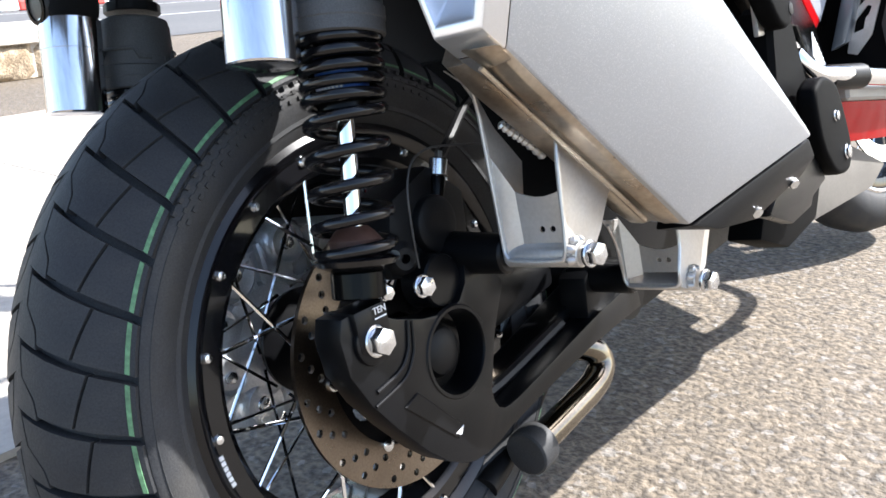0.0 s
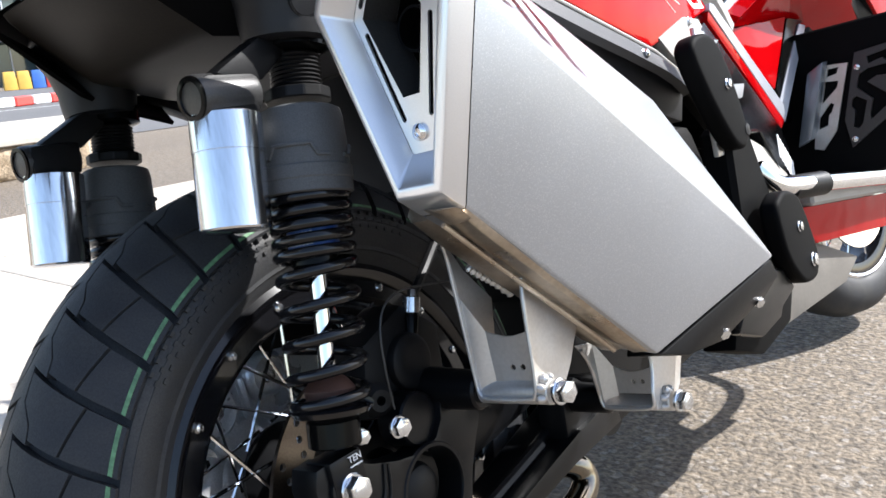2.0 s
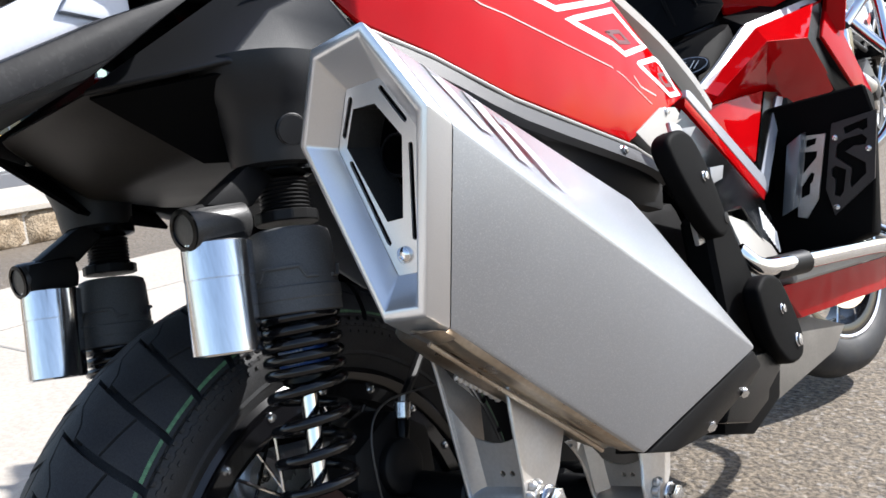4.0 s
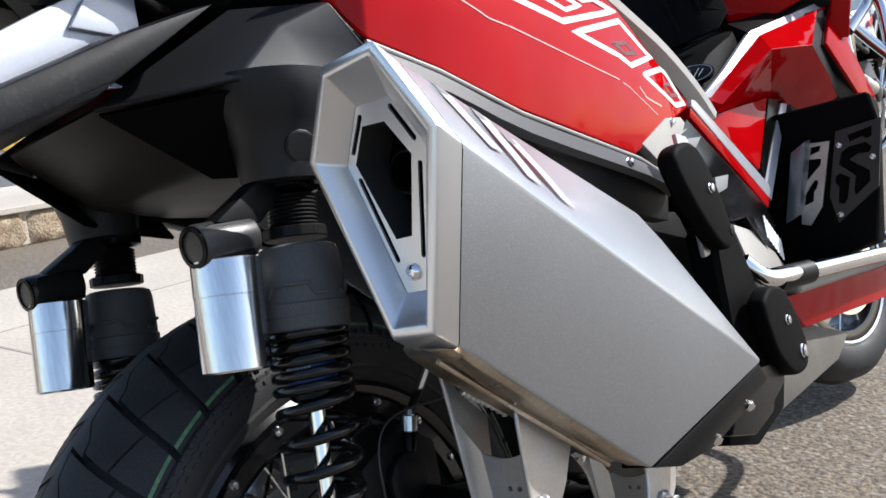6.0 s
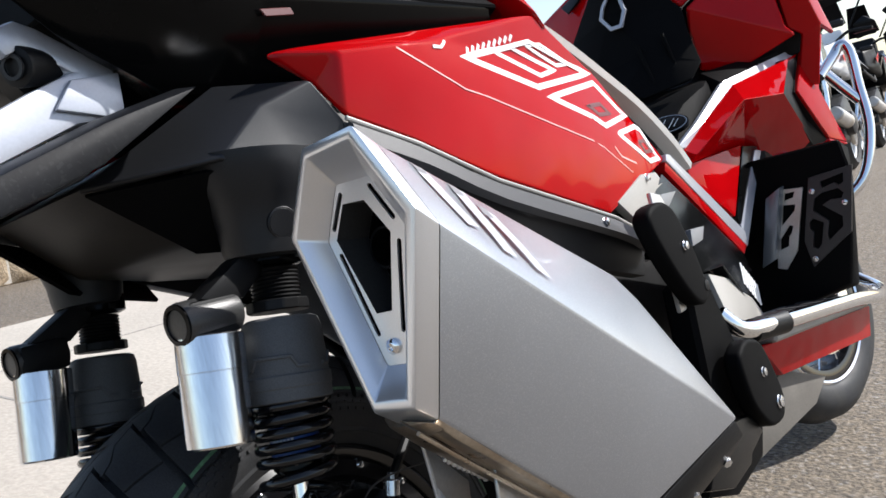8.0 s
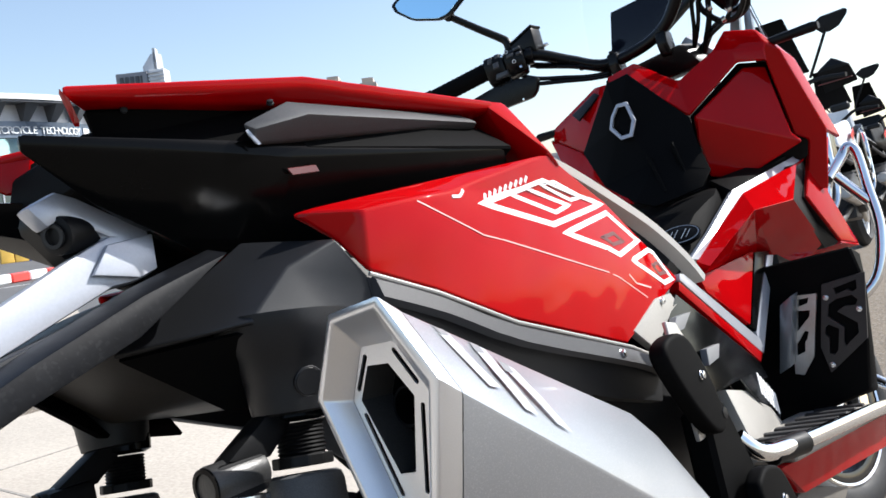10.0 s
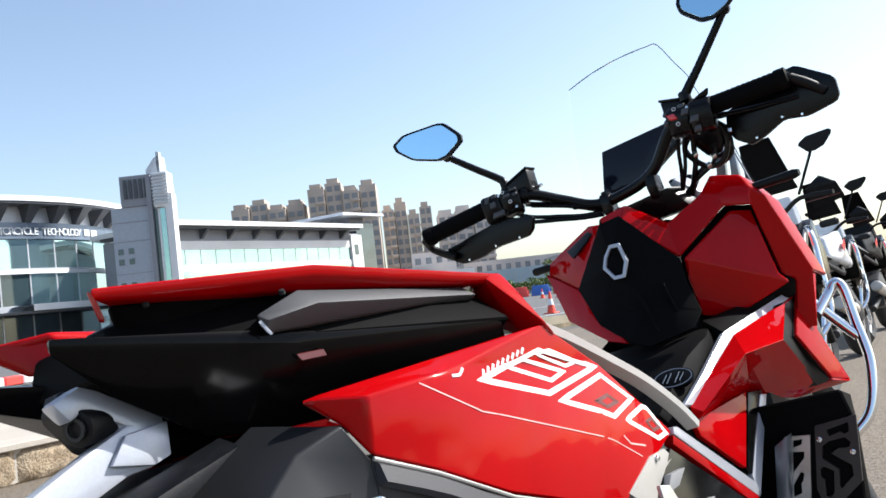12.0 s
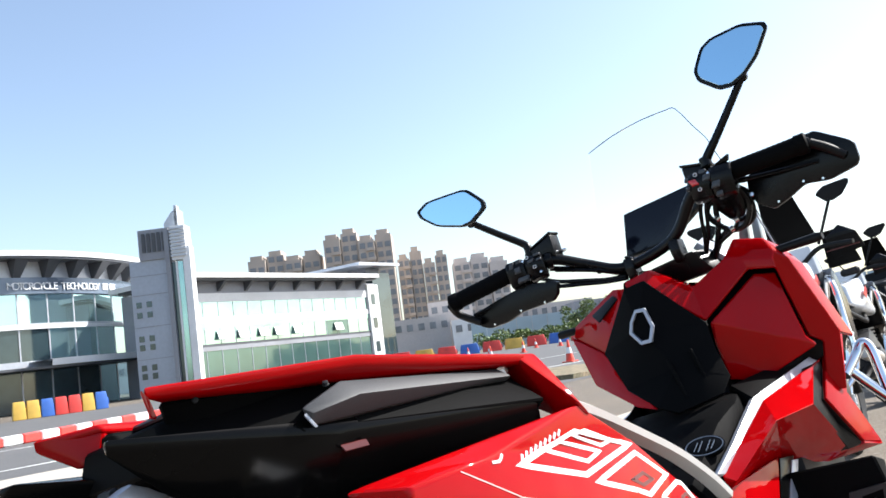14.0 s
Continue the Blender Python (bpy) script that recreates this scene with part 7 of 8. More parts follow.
part("roof", drum(12, HR, HH - 0.42, HH), WHITEWALL, hall, "white roof ring")
part("roof_top", drum(0.5, 13, HH - 0.5, HH - 0.25), CLAD, hall)
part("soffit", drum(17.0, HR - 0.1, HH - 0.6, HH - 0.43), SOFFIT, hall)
part("sign_band", drum(17.0, 18.35, 9.3, 10.6), SIGNBLUE, hall, "dull blue sign band")
part("upper_wall", drum(17.0, 18.1, 10.6, HH - 0.6), CLAD, hall)
for k in range(22):
    a = radians(202.7 + 7.8 * k)
    d, s = Vector((math.cos(a), math.sin(a), 0)), Vector((-math.sin(a), math.cos(a), 0))
    part("roof_bracket", hull([HC + d * r + s * w * (0.55 if z > 11.5 else 0.28) + Vector((0, 0, z)) for w in (-1, 1) for r, z in ((18.1, HH - 0.6), (19.6, HH - 0.6), (18.1, 10.6), (18.4, 10.6))]), SOFFIT, hall)
for z0, z1 in ((6.95, 9.3), (4.0, 6.5), (0.0, 3.3)):
    for k in range(26):
        a0, a1 = radians(195 + 7.8 * k), radians(195 + 7.8 * (k + 1) - 0.08)
        p = [HC + Vector((18.0 * math.cos(a), 18.0 * math.sin(a), z)) for a, z in ((a0, z0), (a1, z0), (a1, z1), (a0, z1))]
        # darker glass on the lower storeys paints in the dim interior
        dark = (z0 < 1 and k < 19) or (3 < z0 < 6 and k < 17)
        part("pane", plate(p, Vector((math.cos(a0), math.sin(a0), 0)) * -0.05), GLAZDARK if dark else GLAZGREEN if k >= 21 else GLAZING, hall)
        part("mullion", hull([HC + Vector((r * math.cos(a0 + e), r * math.sin(a0 + e), z)) for r in (17.95, 18.06) for e in (-0.003, 0.003) for z in (z0, z1)]), CLAD, hall)
part("floor_band", drum(17.0, 18.1, 6.78, 6.95), CLAD, hall)
part("floor_band", drum(17.0, 18.2, 6.5, 6.78), WHITEWALL, hall)
part("floor_band", drum(17.0, 18.05, 3.3, 4.0), CLAD, hall)
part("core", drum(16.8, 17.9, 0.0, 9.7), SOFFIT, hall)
part("canopy", drum(17.5, 21.5, 3.4, 3.9, radians(322), radians(350), 20), WHITEWALL, hall, "white entrance canopy")
part("canopy_soffit", drum(17.9, 21.3, 3.2, 3.39, radians(262), radians(350), 24), SOFFIT, hall, "canopy soffit coloured dark for its shade")
for word, start in (("MOTORCYCLE", 318.0), ("TECHNOLOGY", 331.9)):
    for k, ch in enumerate(word):
        a = radians(start + 1.28 * k)
        d = Vector((math.cos(a), math.sin(a), 0))
        m = Matrix.Translation(HC + d * 18.42 + Vector((0, 0, 9.62))) @ Matrix(((-d.y, 0, d.x, 0), (d.x, 0, d.y, 0), (0, 1, 0, 0), (0, 0, 0, 1)))
        lettering(ch, 0.82, m, LETTER, hall, "sign_letter", 0.03)
for a0, a1 in ((345.4, 347.6), (348.4, 351.0)):
    part("sign_bar", drum(18.36, 18.44, 9.66, 10.2, radians(a0), radians(a1), 4), LETTER, hall)

# stair tower beside it
tower = thing("stair_tower", CITY, "grey clad stair tower with green glass strip", "tower")
TD = 66.0
part("body", box((-23.6, TD, 0), (-20.6, TD + 7, 10.6)), TOWERCLAD, tower)
part("shaft", box((-20.6, TD - 0.5, 0), (-20.25, TD + 6, 12.9)), GREYWALL, tower)
part("head", box((-22.7, TD - 0.2, 10.6), (-20.6, TD + 6, 13.0)), GREYWALL, tower)
part("peak", hull([(x, TD + d, z) for d in (-0.1, 1.6) for x, z in ((-20.6, 13.0), (-20.6, 13.35), (-20.25, 13.55), (-19.95, 14.2), (-19.55, 14.45), (-19.5, 13.0))]), CLAD, tower)
part("spire", box((-19.74, TD - 0.1, 13.0), (-19.52, TD + 0.6, 14.7)), CLAD, tower)
part("dark_strip", box((-20.25, TD - 0.2, 0), (-19.86, TD + 0.2, 10.2)), GLAZDARK, tower, "dark glass strip")
part("glass_strip", box((-19.70, TD - 0.4, 0), (-19.3, TD + 0.2, 10.2)), WINGGLASS, tower, "green glass strip")
part("strip_mullion", box((-19.86, TD - 0.45, 0), (-19.70, TD + 0.2, 10.2)), WHITEWALL, tower)
part("strip_frame", box((-19.3, TD - 0.3, 0), (-19.18, TD + 0.2, 10.2)), SOFFIT, tower)
part("white_fin", box((-19.18, TD - 0.7, 0), (-18.62, TD + 0.4, 11.3)), WHITEWALL, tower)
part("louvre_head", box((-20.0, TD - 0.7, 10.3), (-19.2, TD + 0.9, 13.0)), WHITEWALL, tower)
part("louvre_back", box((-19.2, TD - 0.66, 11.3), (-18.9, TD + 0.9, 13.0)), WHITEWALL, tower)
for k in range(9):
    part("louvre", box((-20.05, TD - 0.85, 10.55 + 0.27 * k), (-18.85, TD - 0.72, 10.68 + 0.27 * k)), CLAD, tower)
for k in range(5):
    part("head_window", box((-22.4 + 0.4 * k, TD - 0.3, 11.2), (-22.15 + 0.4 * k, TD - 0.1, 12.7)), SOFFIT, tower)
for u in (-23.3, -22.5):
    for z in (6.95, 6.15, 4.3, 3.62, 2.05, 1.4):
        part("window", box((u, TD - 0.06, z), (u + 0.4, TD + 0.05, z + 0.45)), GLAZDARK, tower)
for z in (2.9, 5.4, 7.9, 9.4):
    part("cladding_joint", box((-23.6, TD - 0.03, z), (-20.6, TD + 0.02, z + 0.05)), GREYWALL, tower)

# long glass wing, running away to the right
P0, P1 = Vector((-20.4, 69.0, 0)), Vector((-6.4, 91.0, 0))
WD = (P1 - P0).normalized()
WN = Vector((WD.y, -WD.x, 0))
WL = (P1 - P0).length
wing = thing("glass_wing", CITY, "long glass wing with flat white roof", "building")


def wbox(a0, a1, n0, n1, z0, z1):
    return hull([P0 + WD * a + WN * n + Vector((0, 0, z)) for a in (a0, a1) for n in (n0, n1) for z in (z0, z1)])


part("core", wbox(0, WL, -8, -0.2, 0, 8.7), GREYWALL, wing)
part("roof", wbox(-0.5, WL - 1.2, -9, 1.5, 9.1, 9.5), WHITEWALL, wing)
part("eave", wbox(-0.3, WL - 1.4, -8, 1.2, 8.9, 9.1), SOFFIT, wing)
part("frieze", wbox(0, WL - 1.7, -0.2, 0.02, 7.95, 8.9), GREYWALL, wing)
for k in range(8):
    part("eave_bracket", hull([P0 + WD * (0.45 + 3.18 * k + w) + WN * n + Vector((0, 0, z)) for w in (-0.14, 0.14) for n, z in ((0.0, 8.9), (1.1, 8.9), (0.0, 8.1), (0.14, 8.1))]), SOFFIT, wing)
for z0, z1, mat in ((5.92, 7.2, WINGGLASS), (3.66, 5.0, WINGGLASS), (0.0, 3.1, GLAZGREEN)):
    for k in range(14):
        # panes 10 and 11 of the middle storey: a dark reflection put into colour
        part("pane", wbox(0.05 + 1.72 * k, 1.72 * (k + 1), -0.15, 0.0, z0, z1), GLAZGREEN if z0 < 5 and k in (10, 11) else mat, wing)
        part("mullion", wbox(1.72 * k, 1.72 * k + 0.05, -0.15, 0.03, z0, z1), TOWERCLAD, wing)
for z0, z1, mat in ((7.2, 7.95, WHITEWALL), (5.45, 5.92, WHITEWALL), (5.0, 5.45, WINGGLASS), (3.45, 3.66, SOFFIT), (3.1, 3.45, GREYWALL)):
    part("spandrel", wbox(0, WL - 1.7, -0.2, 0.06, z0, z1), mat, wing)
part("end_frame", wbox(WL - 1.8, WL, -0.2, 0.25, 0, 8.5), WHITEWALL, wing, "white end frame")
for z in (1.4, 3.9, 6.4):
    part("end_window", wbox(WL - 1.4, WL - 0.7, 0.1, 0.28, z, z + 1.1), GLAZDARK, wing)
for u in (3.6, 6.0, 8.5, 10.5, 13.0, 19.0):
    part("open_sash", hull([P0 + WD * (u + w) + WN * n + Vector((0, 0, z)) for w in (-0.62, 0.62) for n, z in ((0.05, 4.75), (0.10, 4.75), (0.28, 4.0), (0.33, 4.0))], 0.02), WHITEWALL, wing, "open white window sash")
part("rear_tower", wbox(WL + 0.2, WL + 3.4, -6, -0.5, 0, 9.9), GLAZDARK, wing)
part("rear_glass", wbox(WL + 3.4, WL + 3.6, -5.8, -0.7, 0, 9.4), GLAZING, wing)
part("rear_roof", wbox(WL - 3, WL + 4.4, -7, 0.4, 10.6, 10.9), CLAD, wing)
part("rear_post", wbox(WL + 0.5, WL + 3.0, -4, -1.5, 9.9, 10.6), GREYWALL, wing)


def apartment(u0, u1, d, h, wall, bays, step, label, depth=14.0):
    """A tall block: stepped bays, each storey with its window band and balcony slabs."""
    root = thing("apartment_block", CITY, label, "apartment block", group="apartment towers beyond the halls")
    w = (u1 - u0) / bays
    for b in range(bays):
        hb = h - step * ((b * 2 + 1) % 3)
        back_off = 1.6 if b % 2 else 0.0
        wall_ob = part("bay", box((u0 + w * b, d + back_off, 0), (u0 + w * (b + 1) - 0.25, d + depth, hb)), wall, root)
        part("parapet", box((u0 + w * b + 0.6, d + back_off + 1, hb), (u0 + w * (b + 1) - 1.2, d + depth - 2, hb + 1.6)), wall, root)
        n = int(hb // 3.0)
        me = mesh_of("window", box((-w * 0.16, -0.12, 0), (w * 0.16, 0.1, 1.7)), APTWIN)
        slab_me = mesh_of("balcony", box((-w * 0.26, -0.9, 0), (w * 0.26, 0.1, 0.9)), wall)
        for k in range(max(0, n - 9), n):
            for side in (-0.24, 0.22):
                ob = new("window", me)
                ob.parent = wall_ob
                ob.matrix_local = Matrix.Translation((u0 + w * (b + 0.5 + side), d + back_off, 3.0 * k + 0.9))
            if b % 2 == 0:
                ob = new("balcony", slab_me)
                ob.parent = wall_ob
                ob.matrix_local = Matrix.Translation((u0 + w * (b + 0.72), d + back_off, 3.0 * k))
    return root


apartment(-57.0, -34.5, 262, 36.0, BEIGE, 4, 1.2, "beige apartment tower with grey window bands")
apartment(-32.5, -11.5, 258, 39.5, BEIGE, 4, 1.5, "tall beige apartment tower with balconies")
apartment(-11.0, 5.0, 268, 32.5, BEIGE, 4, 2.2, "brown-beige apartment slab in narrow bays")
apartment(6.5, 24.5, 275, 28.5, PALEAPT, 3, 1.0, "pale hazy apartment tower")
low = thing("low_office", CITY, "low white and grey office blocks with flat roofs", "building")
for u0, u1, d, h, mat in ((-8.0, 1.6, 140, 6.2, PALEAPT), (-1.8, 6.0, 150, 9.0, PALEAPT), (1.8, 8.2, 135, 5.0, WHITEWALL), (8.0, 30.0, 165, 6.9, PALEAPT), (24, 48, 150, 6.0, GREYWALL)):
    wall_ob = part("wall", box((u0, d, 0), (u1, d + 12, h)), mat, low)
    for k in range(int((u1 - u0) / 1.9)):
        part("window", box((u0 + 0.6 + 1.9 * k, d - 0.08, h - 2.0), (u0 + 1.6 + 1.9 * k, d + 0.05, h - 0.9)), APTWIN, wall_ob)
wall_far = thing("site_fence", CITY, "long pale blue site fence", "fence")
FENCE = material("pale_blue_fence", (0.36, 0.46, 0.52), 0.6, blotch=0.1, blotch_size=0.3, grain=0.05)
for k in range(26):
    part("fence_panel", box((4.0 + 2.0 * k, 112 - 0.25 * k, 0), (5.95 + 2.0 * k, 112.15 - 0.25 * k, 3.6)), FENCE, wall_far)

# trees and shrubs in front of the fence
LEAF = material("leaf_green", (0.100, 0.165, 0.034), 0.6, grain=0.2, grain_size=3, blotch=0.45, blotch_size=0.6, tint=(0.12, 0.15, 0.035), tint_size=0.9)
BARK = material("bark", (0.12, 0.09, 0.06), 0.9, grain=0.4, grain_size=20)


def leaves(rng, lumps, count, size):
    """Many small leaf clumps scattered in uneven lumps, with gaps."""
    verts, faces = [], []
    for _ in range(count):
        c, r = lumps[int(rng.integers(len(lumps)))]
        v = rng.normal(size=3)
        v = v / np.linalg.norm(v) * r * rng.uniform(0.35, 1.05) ** 0.6
        p = np.array(c) + v * np.array((1, 1, 0.8))
        a, b = rng.normal(size=3), rng.normal(size=3)
        a /= np.linalg.norm(a)
        b -= a * a.dot(b)
        b /= np.linalg.norm(b)
        s = size * rng.uniform(0.6, 1.3)
        n = len(verts)
        verts += [p + a * s, p + b * s * 0.6, p - a * s, p - b * s * 0.6]
        faces.append((n, n + 1, n + 2, n + 3))
    me = bpy.data.meshes.new("crown")
    me.from_pydata([tuple(v) for v in verts], [], faces)
    me.materials.append(LEAF)
    return me


def tree(u, d, h, seed, label, name="tree"):
    rng = np.random.default_rng(seed)
    root = thing(name, CITY @ Matrix.Translation((u, d, 0)), label, "tree", group="trees before the fence")
    part("trunk", tube(smooth_path([(0, 0, 0), (0.05, 0.03, h * 0.3), (-0.05, 0.05, h * 0.65)], 4), [0.16 - 0.012 * k for k in range(9)], 8), BARK, root)
    for k in range(4):
        a = k * 1.7 + seed
        part("limb", tube([(0, 0, h * (0.3 + 0.08 * k)), (h * 0.22 * math.cos(a), h * 0.22 * math.sin(a), h * (0.55 + 0.08 * k))], [0.06, 0.025], 6), BARK, root)
    lumps = [(np.array((h * 0.30 * math.cos(j * 2.4), h * 0.30 * math.sin(j * 2.4), h * (0.45 + 0.07 * (j % 6)))), h * rng.uniform(0.14, 0.24)) for j in range(9)]
    ob = new("crown", leaves(rng, lumps, 1400, 0.13))
    ob.parent = root
    return root


for k in range(9):
    tree(15.2 + 2.3 * k + 0.5 * math.sin(3 * k), 92 + 2 * math.cos(5 * k), 4.4 + 0.5 * math.sin(2.3 * k), 11 + k, "small leafy green tree by the fence")
rng = np.random.default_rng(5)
lumps = [(np.array((4.0 + 0.55 * k, 88 + rng.uniform(-1.5, 1.5), 0.9 + rng.uniform(-0.1, 0.5))), rng.uniform(0.6, 1.1)) for k in range(48)]
hedge = new("hedge", leaves(rng, lumps, 9000, 0.14))
hedge.matrix_world = CITY
tagged(hedge, "rough green hedge of leafy shrubs before the fence", "hedge", kind="stuff")

# ---- street things: cones, barriers, tape, parked motorcycles ----
CONE = material("cone_orange_red", (0.75, 0.07, 0.04), 0.5, blotch=0.12, blotch_size=6, grain=0.1, grain_size=40)
YELLOW = material("yellow_plastic", (0.60, 0.38, 0.07), 0.5, blotch=0.12, blotch_size=2)
BLUEP = material("blue_plastic", (0.04, 0.13, 0.45), 0.5, blotch=0.12, blotch_size=2)
REDP = material("red_plastic", (0.62, 0.05, 0.04), 0.5, blotch=0.12, blotch_size=2)


def cone(m):
    root = thing("traffic_cone", m, "red traffic cone with white sleeve on the asphalt", "cone", group="traffic cones on the road")
    part("base", box((-0.19, -0.19, 0), (0.19, 0.19, 0.035), 0.01), CONE, root)
    part("shell", spun([(0.03, 0.14), (0.26, 0.098), (0.26, 0.096), (0.50, 0.052), (0.68, 0.03), (0.70, 0.02)], (0, 0, 0), (0, 0, 1), 20), CONE, root)
    part("sleeve", ring([(0.27, 0.100), (0.46, 0.064), (0.46, 0.060), (0.27, 0.096)], (0, 0, 0), (0, 0, 1), 20), WHITE, root, "white reflective sleeve")
    return root


first = cone(Matrix.Translation((-12.75, 22.8, 0.006)))
for k in range(16):
    f = k / 15
    copy_thing(first, Matrix.Translation((-33.0 - 21.0 * f + 1.2 * math.sin(k * 2.1), 46.0 - 4.0 * f + 1.5 * math.cos(k * 1.7), 0.006)))
for x, y in ((-23.5, 34.0), (-28.0, 44.0), (-30.0, 52.0), (-26.5, 48.0), (-34.5, 56.0)):
    copy_thing(first, Matrix.Translation((x, y, 0.006)))


def barrier(m, mat, label, w=0.9):
    root = thing("water_barrier", m, label, "barrier", group="plastic barriers along the kerb")
    part("body", hull([(x, y, z) for x, z in ((-w, 0.0), (w, 0.0), (0.95 * w, 0.55), (0.83 * w, 0.95), (-0.83 * w, 0.95), (-0.95 * w, 0.55)) for y in ((-0.28, 0.28) if z < 0.1 else (-0.12, 0.12))], 0.04, 2), mat, root)
    part("lug", box((w - 0.02, -0.05, 0.2), (w + 0.06, 0.05, 0.6), 0.01), mat, root)
    part("slot", box((-0.5 * w, -0.24, 0.12), (0.5 * w, 0.24, 0.2), 0.01), SOFFIT, root)
    return root


order = [YELLOW, YELLOW, BLUEP, REDP, REDP, YELLOW, BLUEP]
words = {YELLOW.name: "yellow", BLUEP.name: "blue", REDP.name: "red"}
for k, mat in enumerate(order):
    f = k / 6
    p = Vector((-45.1, 21.2, 0.01)).lerp(Vector((-43.8, 25.1, 0.01)), f)
    barrier(Matrix.Translation(p) @ pose(0, 0, 0, 0, 0, 71), mat, f"{words[mat.name]} water-filled plastic barrier before the hall", 0.33)
for k in range(10):
    mat = (BLUEP, REDP, YELLOW, REDP)[k % 4]
    barrier(CITY @ Matrix.Translation((-6.0 + 2.1 * k, 78 + 0.2 * k, 0.01)), mat, f"{words[mat.name]} water-filled plastic barrier by the site")
# low red and white kerb barrier beyond the lane
kerb_bar = thing("kerb_barrier", pose(-17.6, 5.0, 0.01, 0, 0, 23), "low red and white striped kerb barrier", "barrier")
for k in range(44):
    part("segment", box((-0.12, 0.6 * k, 0), (0.12, 0.6 * k + 0.58, 0.22), 0.03), REDP if k % 2 else WHITE, kerb_bar)

MC_WHITE = material("white_tank_paint", (0.72, 0.74, 0.76), 0.25, coat=0.8, blotch=0.05)
ENGINE = material("engine_castings", (0.045, 0.045, 0.048), 0.42, 0.4, grain=0.3, grain_size=60, blotch=0.3, blotch_size=8)


def motorcycle(m, tank_mat, label):
    """A parked adventure motorcycle, front towards +y."""
    root = thing("motorcycle", m, label, "motorcycle", group="motorcycles parked in a row")
    for y, r in ((-0.72, 0.31), (0.78, 0.33)):
        wh = new("wheel")
        wh.parent = root
        part("tyre", ring([(-0.05, r - 0.09), (-0.065, r - 0.05), (-0.03, r - 0.008), (0, r), (0.03, r - 0.008), (0.065, r - 0.05), (0.05, r - 0.09)], (0, y, r), (1, 0, 0), 48), RUBBER, wh)
        part("rim", ring([(-0.04, r - 0.085), (0.04, r - 0.085), (0.03, r - 0.11), (-0.03, r - 0.11)], (0, y, r), (1, 0, 0), 40), ALLOY, wh)
        part("disc", ring([(0.06, 0.14), (0.065, 0.14), (0.065, 0.10), (0.06, 0.10)], (0, y, r), (1, 0, 0), 32), CHROME, wh)
        for k in range(12):
            a = radians(30 * k)
            part("spoke", tube([(0.02, y + (r - 0.1) * math.cos(a), r + (r - 0.1) * math.sin(a)), (0.03, y + 0.04 * math.cos(a + 0.9), r + 0.04 * math.sin(a + 0.9))], 0.003, 5), CHROME, wh)
    block = part("engine", hull([(x, y, z) for x in (-0.17, 0.17) for y, z in ((-0.25, 0.30), (0.20, 0.26), (0.30, 0.50), (0.05, 0.66), (-0.20, 0.58))], 0.03, 2), ENGINE, root, "dark finned engine")
    part("clutch_cover", spun([(0, 0.10), (0.06, 0.09), (0.08, 0.05)], (0.16, -0.10, 0.42), (1, 0, 0), 24), ENGINE, block)
    for k in range(6):
        part("cooling_fin", box((-0.13, 0.05, 0.50 + 0.03 * k), (0.15, 0.30, 0.512 + 0.03 * k)), ENGINE, block)
    part("tank", hull([(x, y, z) for x, y, z in ((-0.13, -0.12, 0.86), (0.13, -0.12, 0.86), (-0.20, 0.22, 0.88), (0.20, 0.22, 0.88), (-0.17, 0.28, 1.08), (0.17, 0.28, 1.08), (-0.11, -0.05, 1.04), (0.11, -0.05, 1.04), (-0.2, 0.40, 0.75), (0.2, 0.40, 0.75), (-0.15, 0.42, 1.0), (0.15, 0.42, 1.0))], 0.03, 3), tank_mat, root, "painted fuel tank")
    for sx in (1, -1):
        part("tank_stripe", hull([(sx * 0.196, 0.10, 0.94), (sx * 0.203, 0.22, 1.0), (sx * 0.203, 0.25, 0.95), (sx * 0.196, 0.15, 0.89), (sx * 0.185, 0.15, 0.94)]), REDP, root)
        part("crash_bar", tube(smooth_path([(sx * 0.15, -0.05, 0.36), (sx * 0.27, 0.10, 0.50), (sx * 0.28, 0.14, 0.76), (sx * 0.27, 0.20, 0.92), (sx * 0.22, 0.34, 0.96), (sx * 0.16, 0.44, 0.80)]), 0.014, 10), CHROME, root, "bright tubular crash bar")
        part("crash_bar", tube(smooth_path([(sx * 0.27, 0.12, 0.62), (sx * 0.26, 0.30, 0.66), (sx * 0.2, 0.42, 0.60), (sx * 0.15, 0.35, 0.36)]), 0.013, 10), CHROME, root)
        part("fork_leg", tube([(sx * 0.10, 0.78, 0.33), (sx * 0.10, 0.52, 0.98)], 0.027, 12), BLACK, root)
        part("hand_guard", hull([(sx * x, y, z) for x, y, z in ((0.24, 0.50, 1.19), (0.42, 0.44, 1.18), (0.44, 0.50, 1.08), (0.24, 0.58, 1.06), (0.33, 0.52, 1.25))], 0.01), BLACK, root, "black hand guard")
        part("guard_strip", box((sx * 0.27 - 0.02, 0.425, 1.105), (sx * 0.40 + 0.02, 0.432, 1.110)) if sx > 0 else box((-0.42, 0.425, 1.105), (-0.25, 0.432, 1.110)), LABEL, root)
        part("mirror_stalk", tube([(sx * 0.22, 0.44, 1.16), (sx * 0.34, 0.46, 1.38)], 0.008, 8), BLACK, root)
        part("mirror", hull([(sx * (0.36 + a), 0.46 + b, 1.41 + c) for a, b, c in ((-0.085, 0, 0.012), (-0.07, 0, 0.03), (-0.03, 0, 0.052), (0.09, 0, 0.056), (0.11, 0, 0.045), (0.10, 0, 0.02), (0.05, 0, -0.03), (0.0, 0, -0.045), (-0.04, 0, -0.042), (0, 0.05, 0.02), (0.05, 0.045, 0.02))], 0.008, 3), BLACK, root, "black mirror")
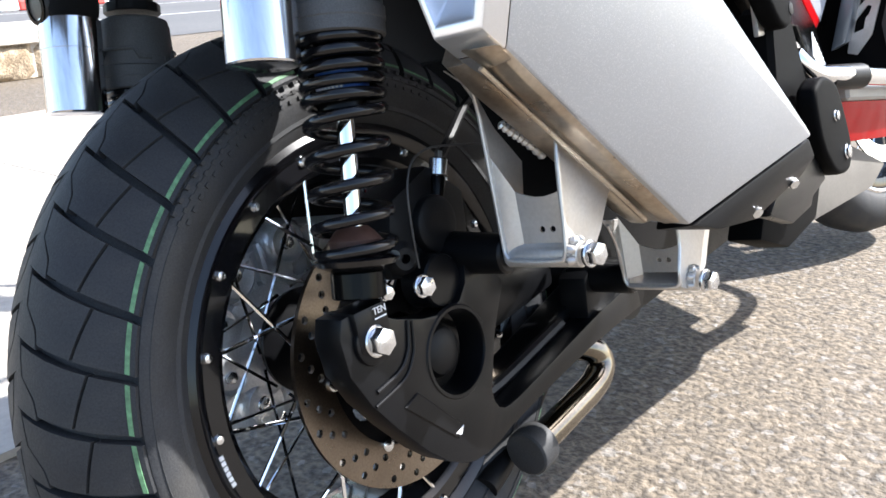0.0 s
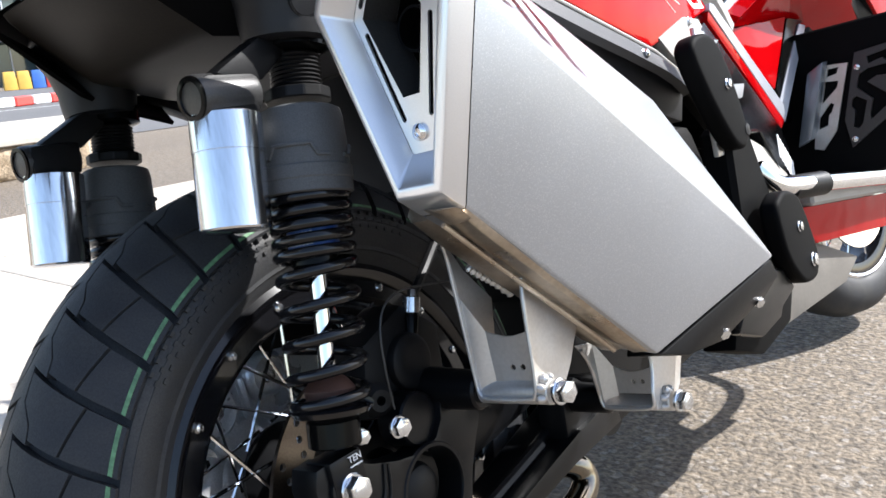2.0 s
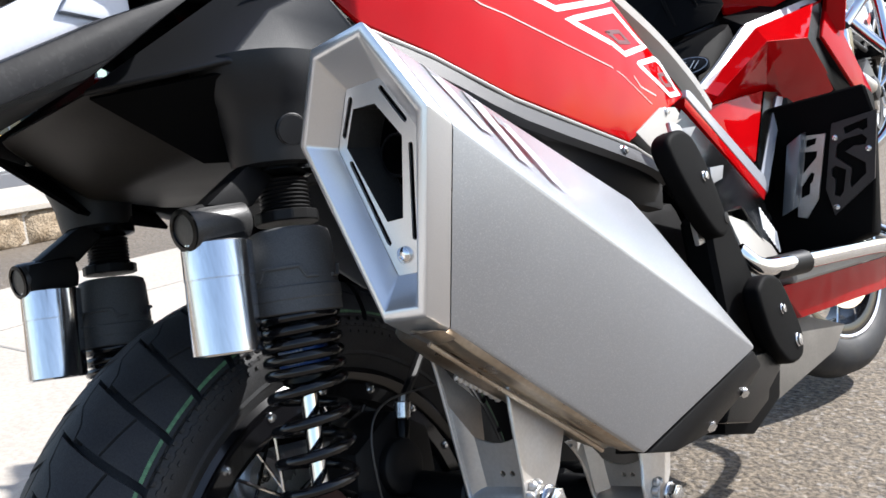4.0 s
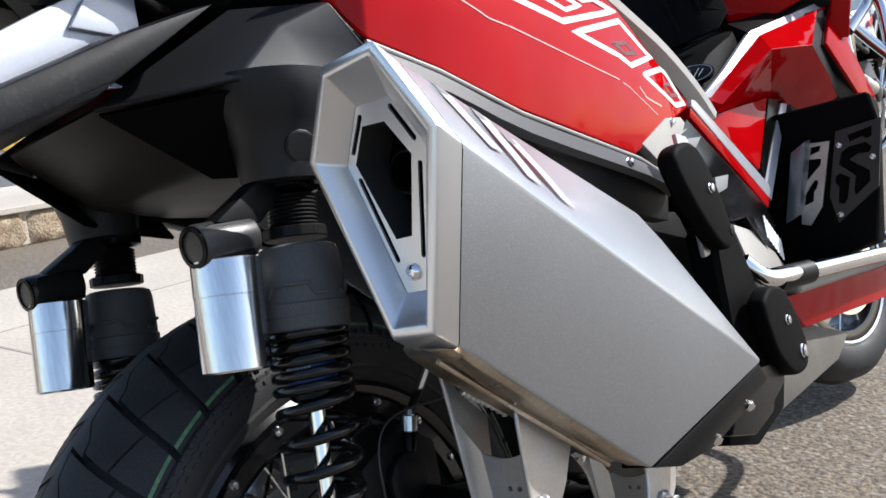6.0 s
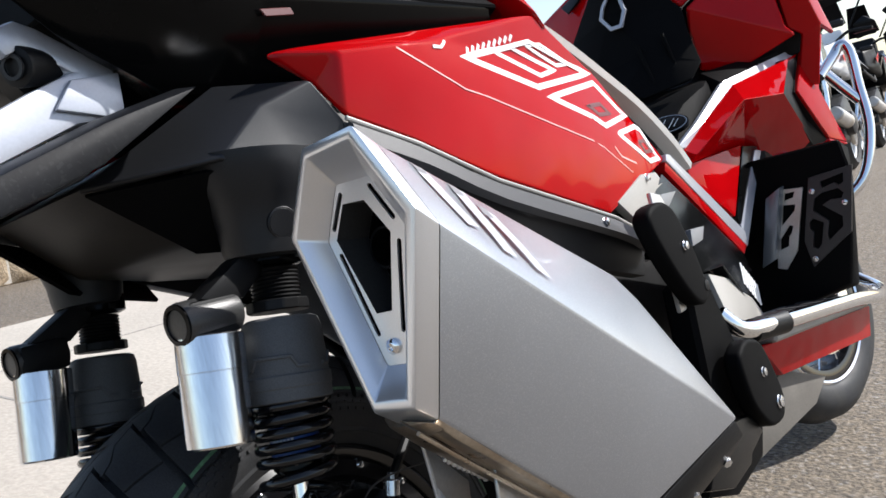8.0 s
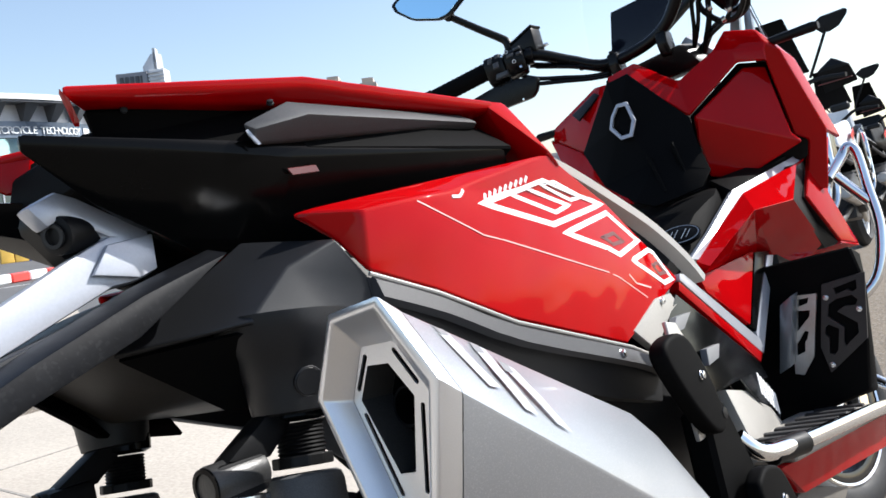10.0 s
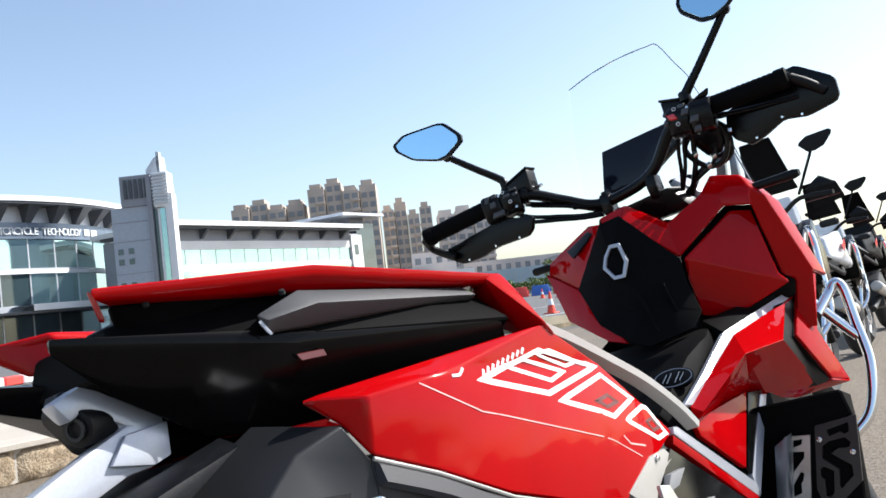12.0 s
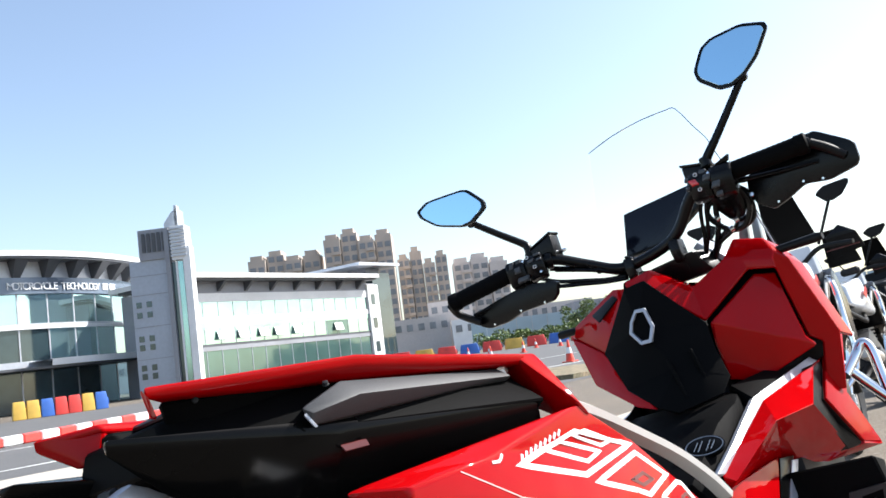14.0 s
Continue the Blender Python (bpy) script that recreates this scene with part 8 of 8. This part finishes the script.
        part("indicator", hull([(sx * (0.30 + a), 0.60 + b, 0.98 + c) for a in (-0.05, 0.05) for b in (-0.02, 0.02) for c in (-0.02, 0.02)], 0.01), GREY, root)
    part("seat", hull([(x, y, z) for x, y, z in ((-0.16, -0.62, 0.90), (0.16, -0.62, 0.90), (-0.15, -0.10, 0.84), (0.15, -0.10, 0.84), (-0.12, -0.62, 0.97), (0.12, -0.62, 0.97), (-0.12, -0.30, 0.89), (0.12, -0.30, 0.89), (-0.1, -0.08, 0.90), (0.1, -0.08, 0.90))], 0.03, 2), SEAT, root, "black seat")
    part("tail", hull([(x, y, z) for x, y, z in ((-0.12, -0.55, 0.88), (0.12, -0.55, 0.88), (-0.08, -0.88, 0.94), (0.08, -0.88, 0.94), (-0.1, -0.6, 0.78), (0.1, -0.6, 0.78))], 0.02), tank_mat, root)
    part("swing_arm", join(*[rod((sx * 0.12, -0.72, 0.31), (sx * 0.12, -0.15, 0.40), 0.03) for sx in (1, -1)]), ENGINE, root)
    part("exhaust", join(rod((0.19, -0.62, 0.52), (0.19, -0.20, 0.44), 0.055, seg=20, w=0.01), tube(smooth_path([(0.19, -0.2, 0.44), (0.16, 0.1, 0.26), (0.1, 0.35, 0.35), (0.05, 0.30, 0.55)]), 0.02)), STEEL, root)
    part("handlebar", tube(smooth_path([(-0.40, 0.38, 1.12), (-0.22, 0.44, 1.14), (-0.08, 0.50, 1.08), (0.08, 0.50, 1.08), (0.22, 0.44, 1.14), (0.40, 0.38, 1.12)]), 0.013, 10), BLACK, root)
    part("fairing", hull([(x, y, z) for x, y, z in ((-0.18, 0.55, 0.95), (0.18, 0.55, 0.95), (-0.14, 0.80, 0.92), (0.14, 0.80, 0.92), (-0.15, 0.62, 1.20), (0.15, 0.62, 1.20), (0, 0.86, 1.0))], 0.02), tank_mat, root)
    part("screen", hull([(x, y, z) for x, y, z in ((-0.13, 0.84, 1.24), (0.15, 0.84, 1.24), (-0.08, 0.70, 1.56), (0.10, 0.70, 1.56), (-0.13, 0.855, 1.24), (0.15, 0.855, 1.24), (-0.08, 0.715, 1.56), (0.10, 0.715, 1.56))], 0.004), PAD, root, "black plastic windscreen")
    part("shroud", hull([(x, y, z) for x in (-0.22, 0.22) for y, z in ((0.42, 0.95), (0.44, 0.66), (0.66, 0.58), (0.74, 0.84), (0.62, 1.04))], 0.03, 2), GLOSS, root, "gloss black radiator shroud")
    part("frame", join(*[tube([(sx * 0.13, -0.5, 0.84), (sx * 0.15, 0.1, 0.72), (sx * 0.06, 0.48, 0.98)], 0.018, 8) for sx in (1, -1)]), BLACK, root)
    return root


motorcycle(pose(-0.73, 4.25, 0.0, 0, -8, 2) @ Matrix.Diagonal((1.08, 1.08, 1.08, 1)), MC_WHITE, "white and red adventure motorcycle with crash bars")
motorcycle(pose(-0.98, 6.75, 0.0, 0, -8, 2), MC_WHITE, "white motorcycle parked behind another in the row")
motorcycle(pose(-1.15, 9.2, 0.0, 0, -8, 2), BLACK, "black motorcycle parked at the row's end")
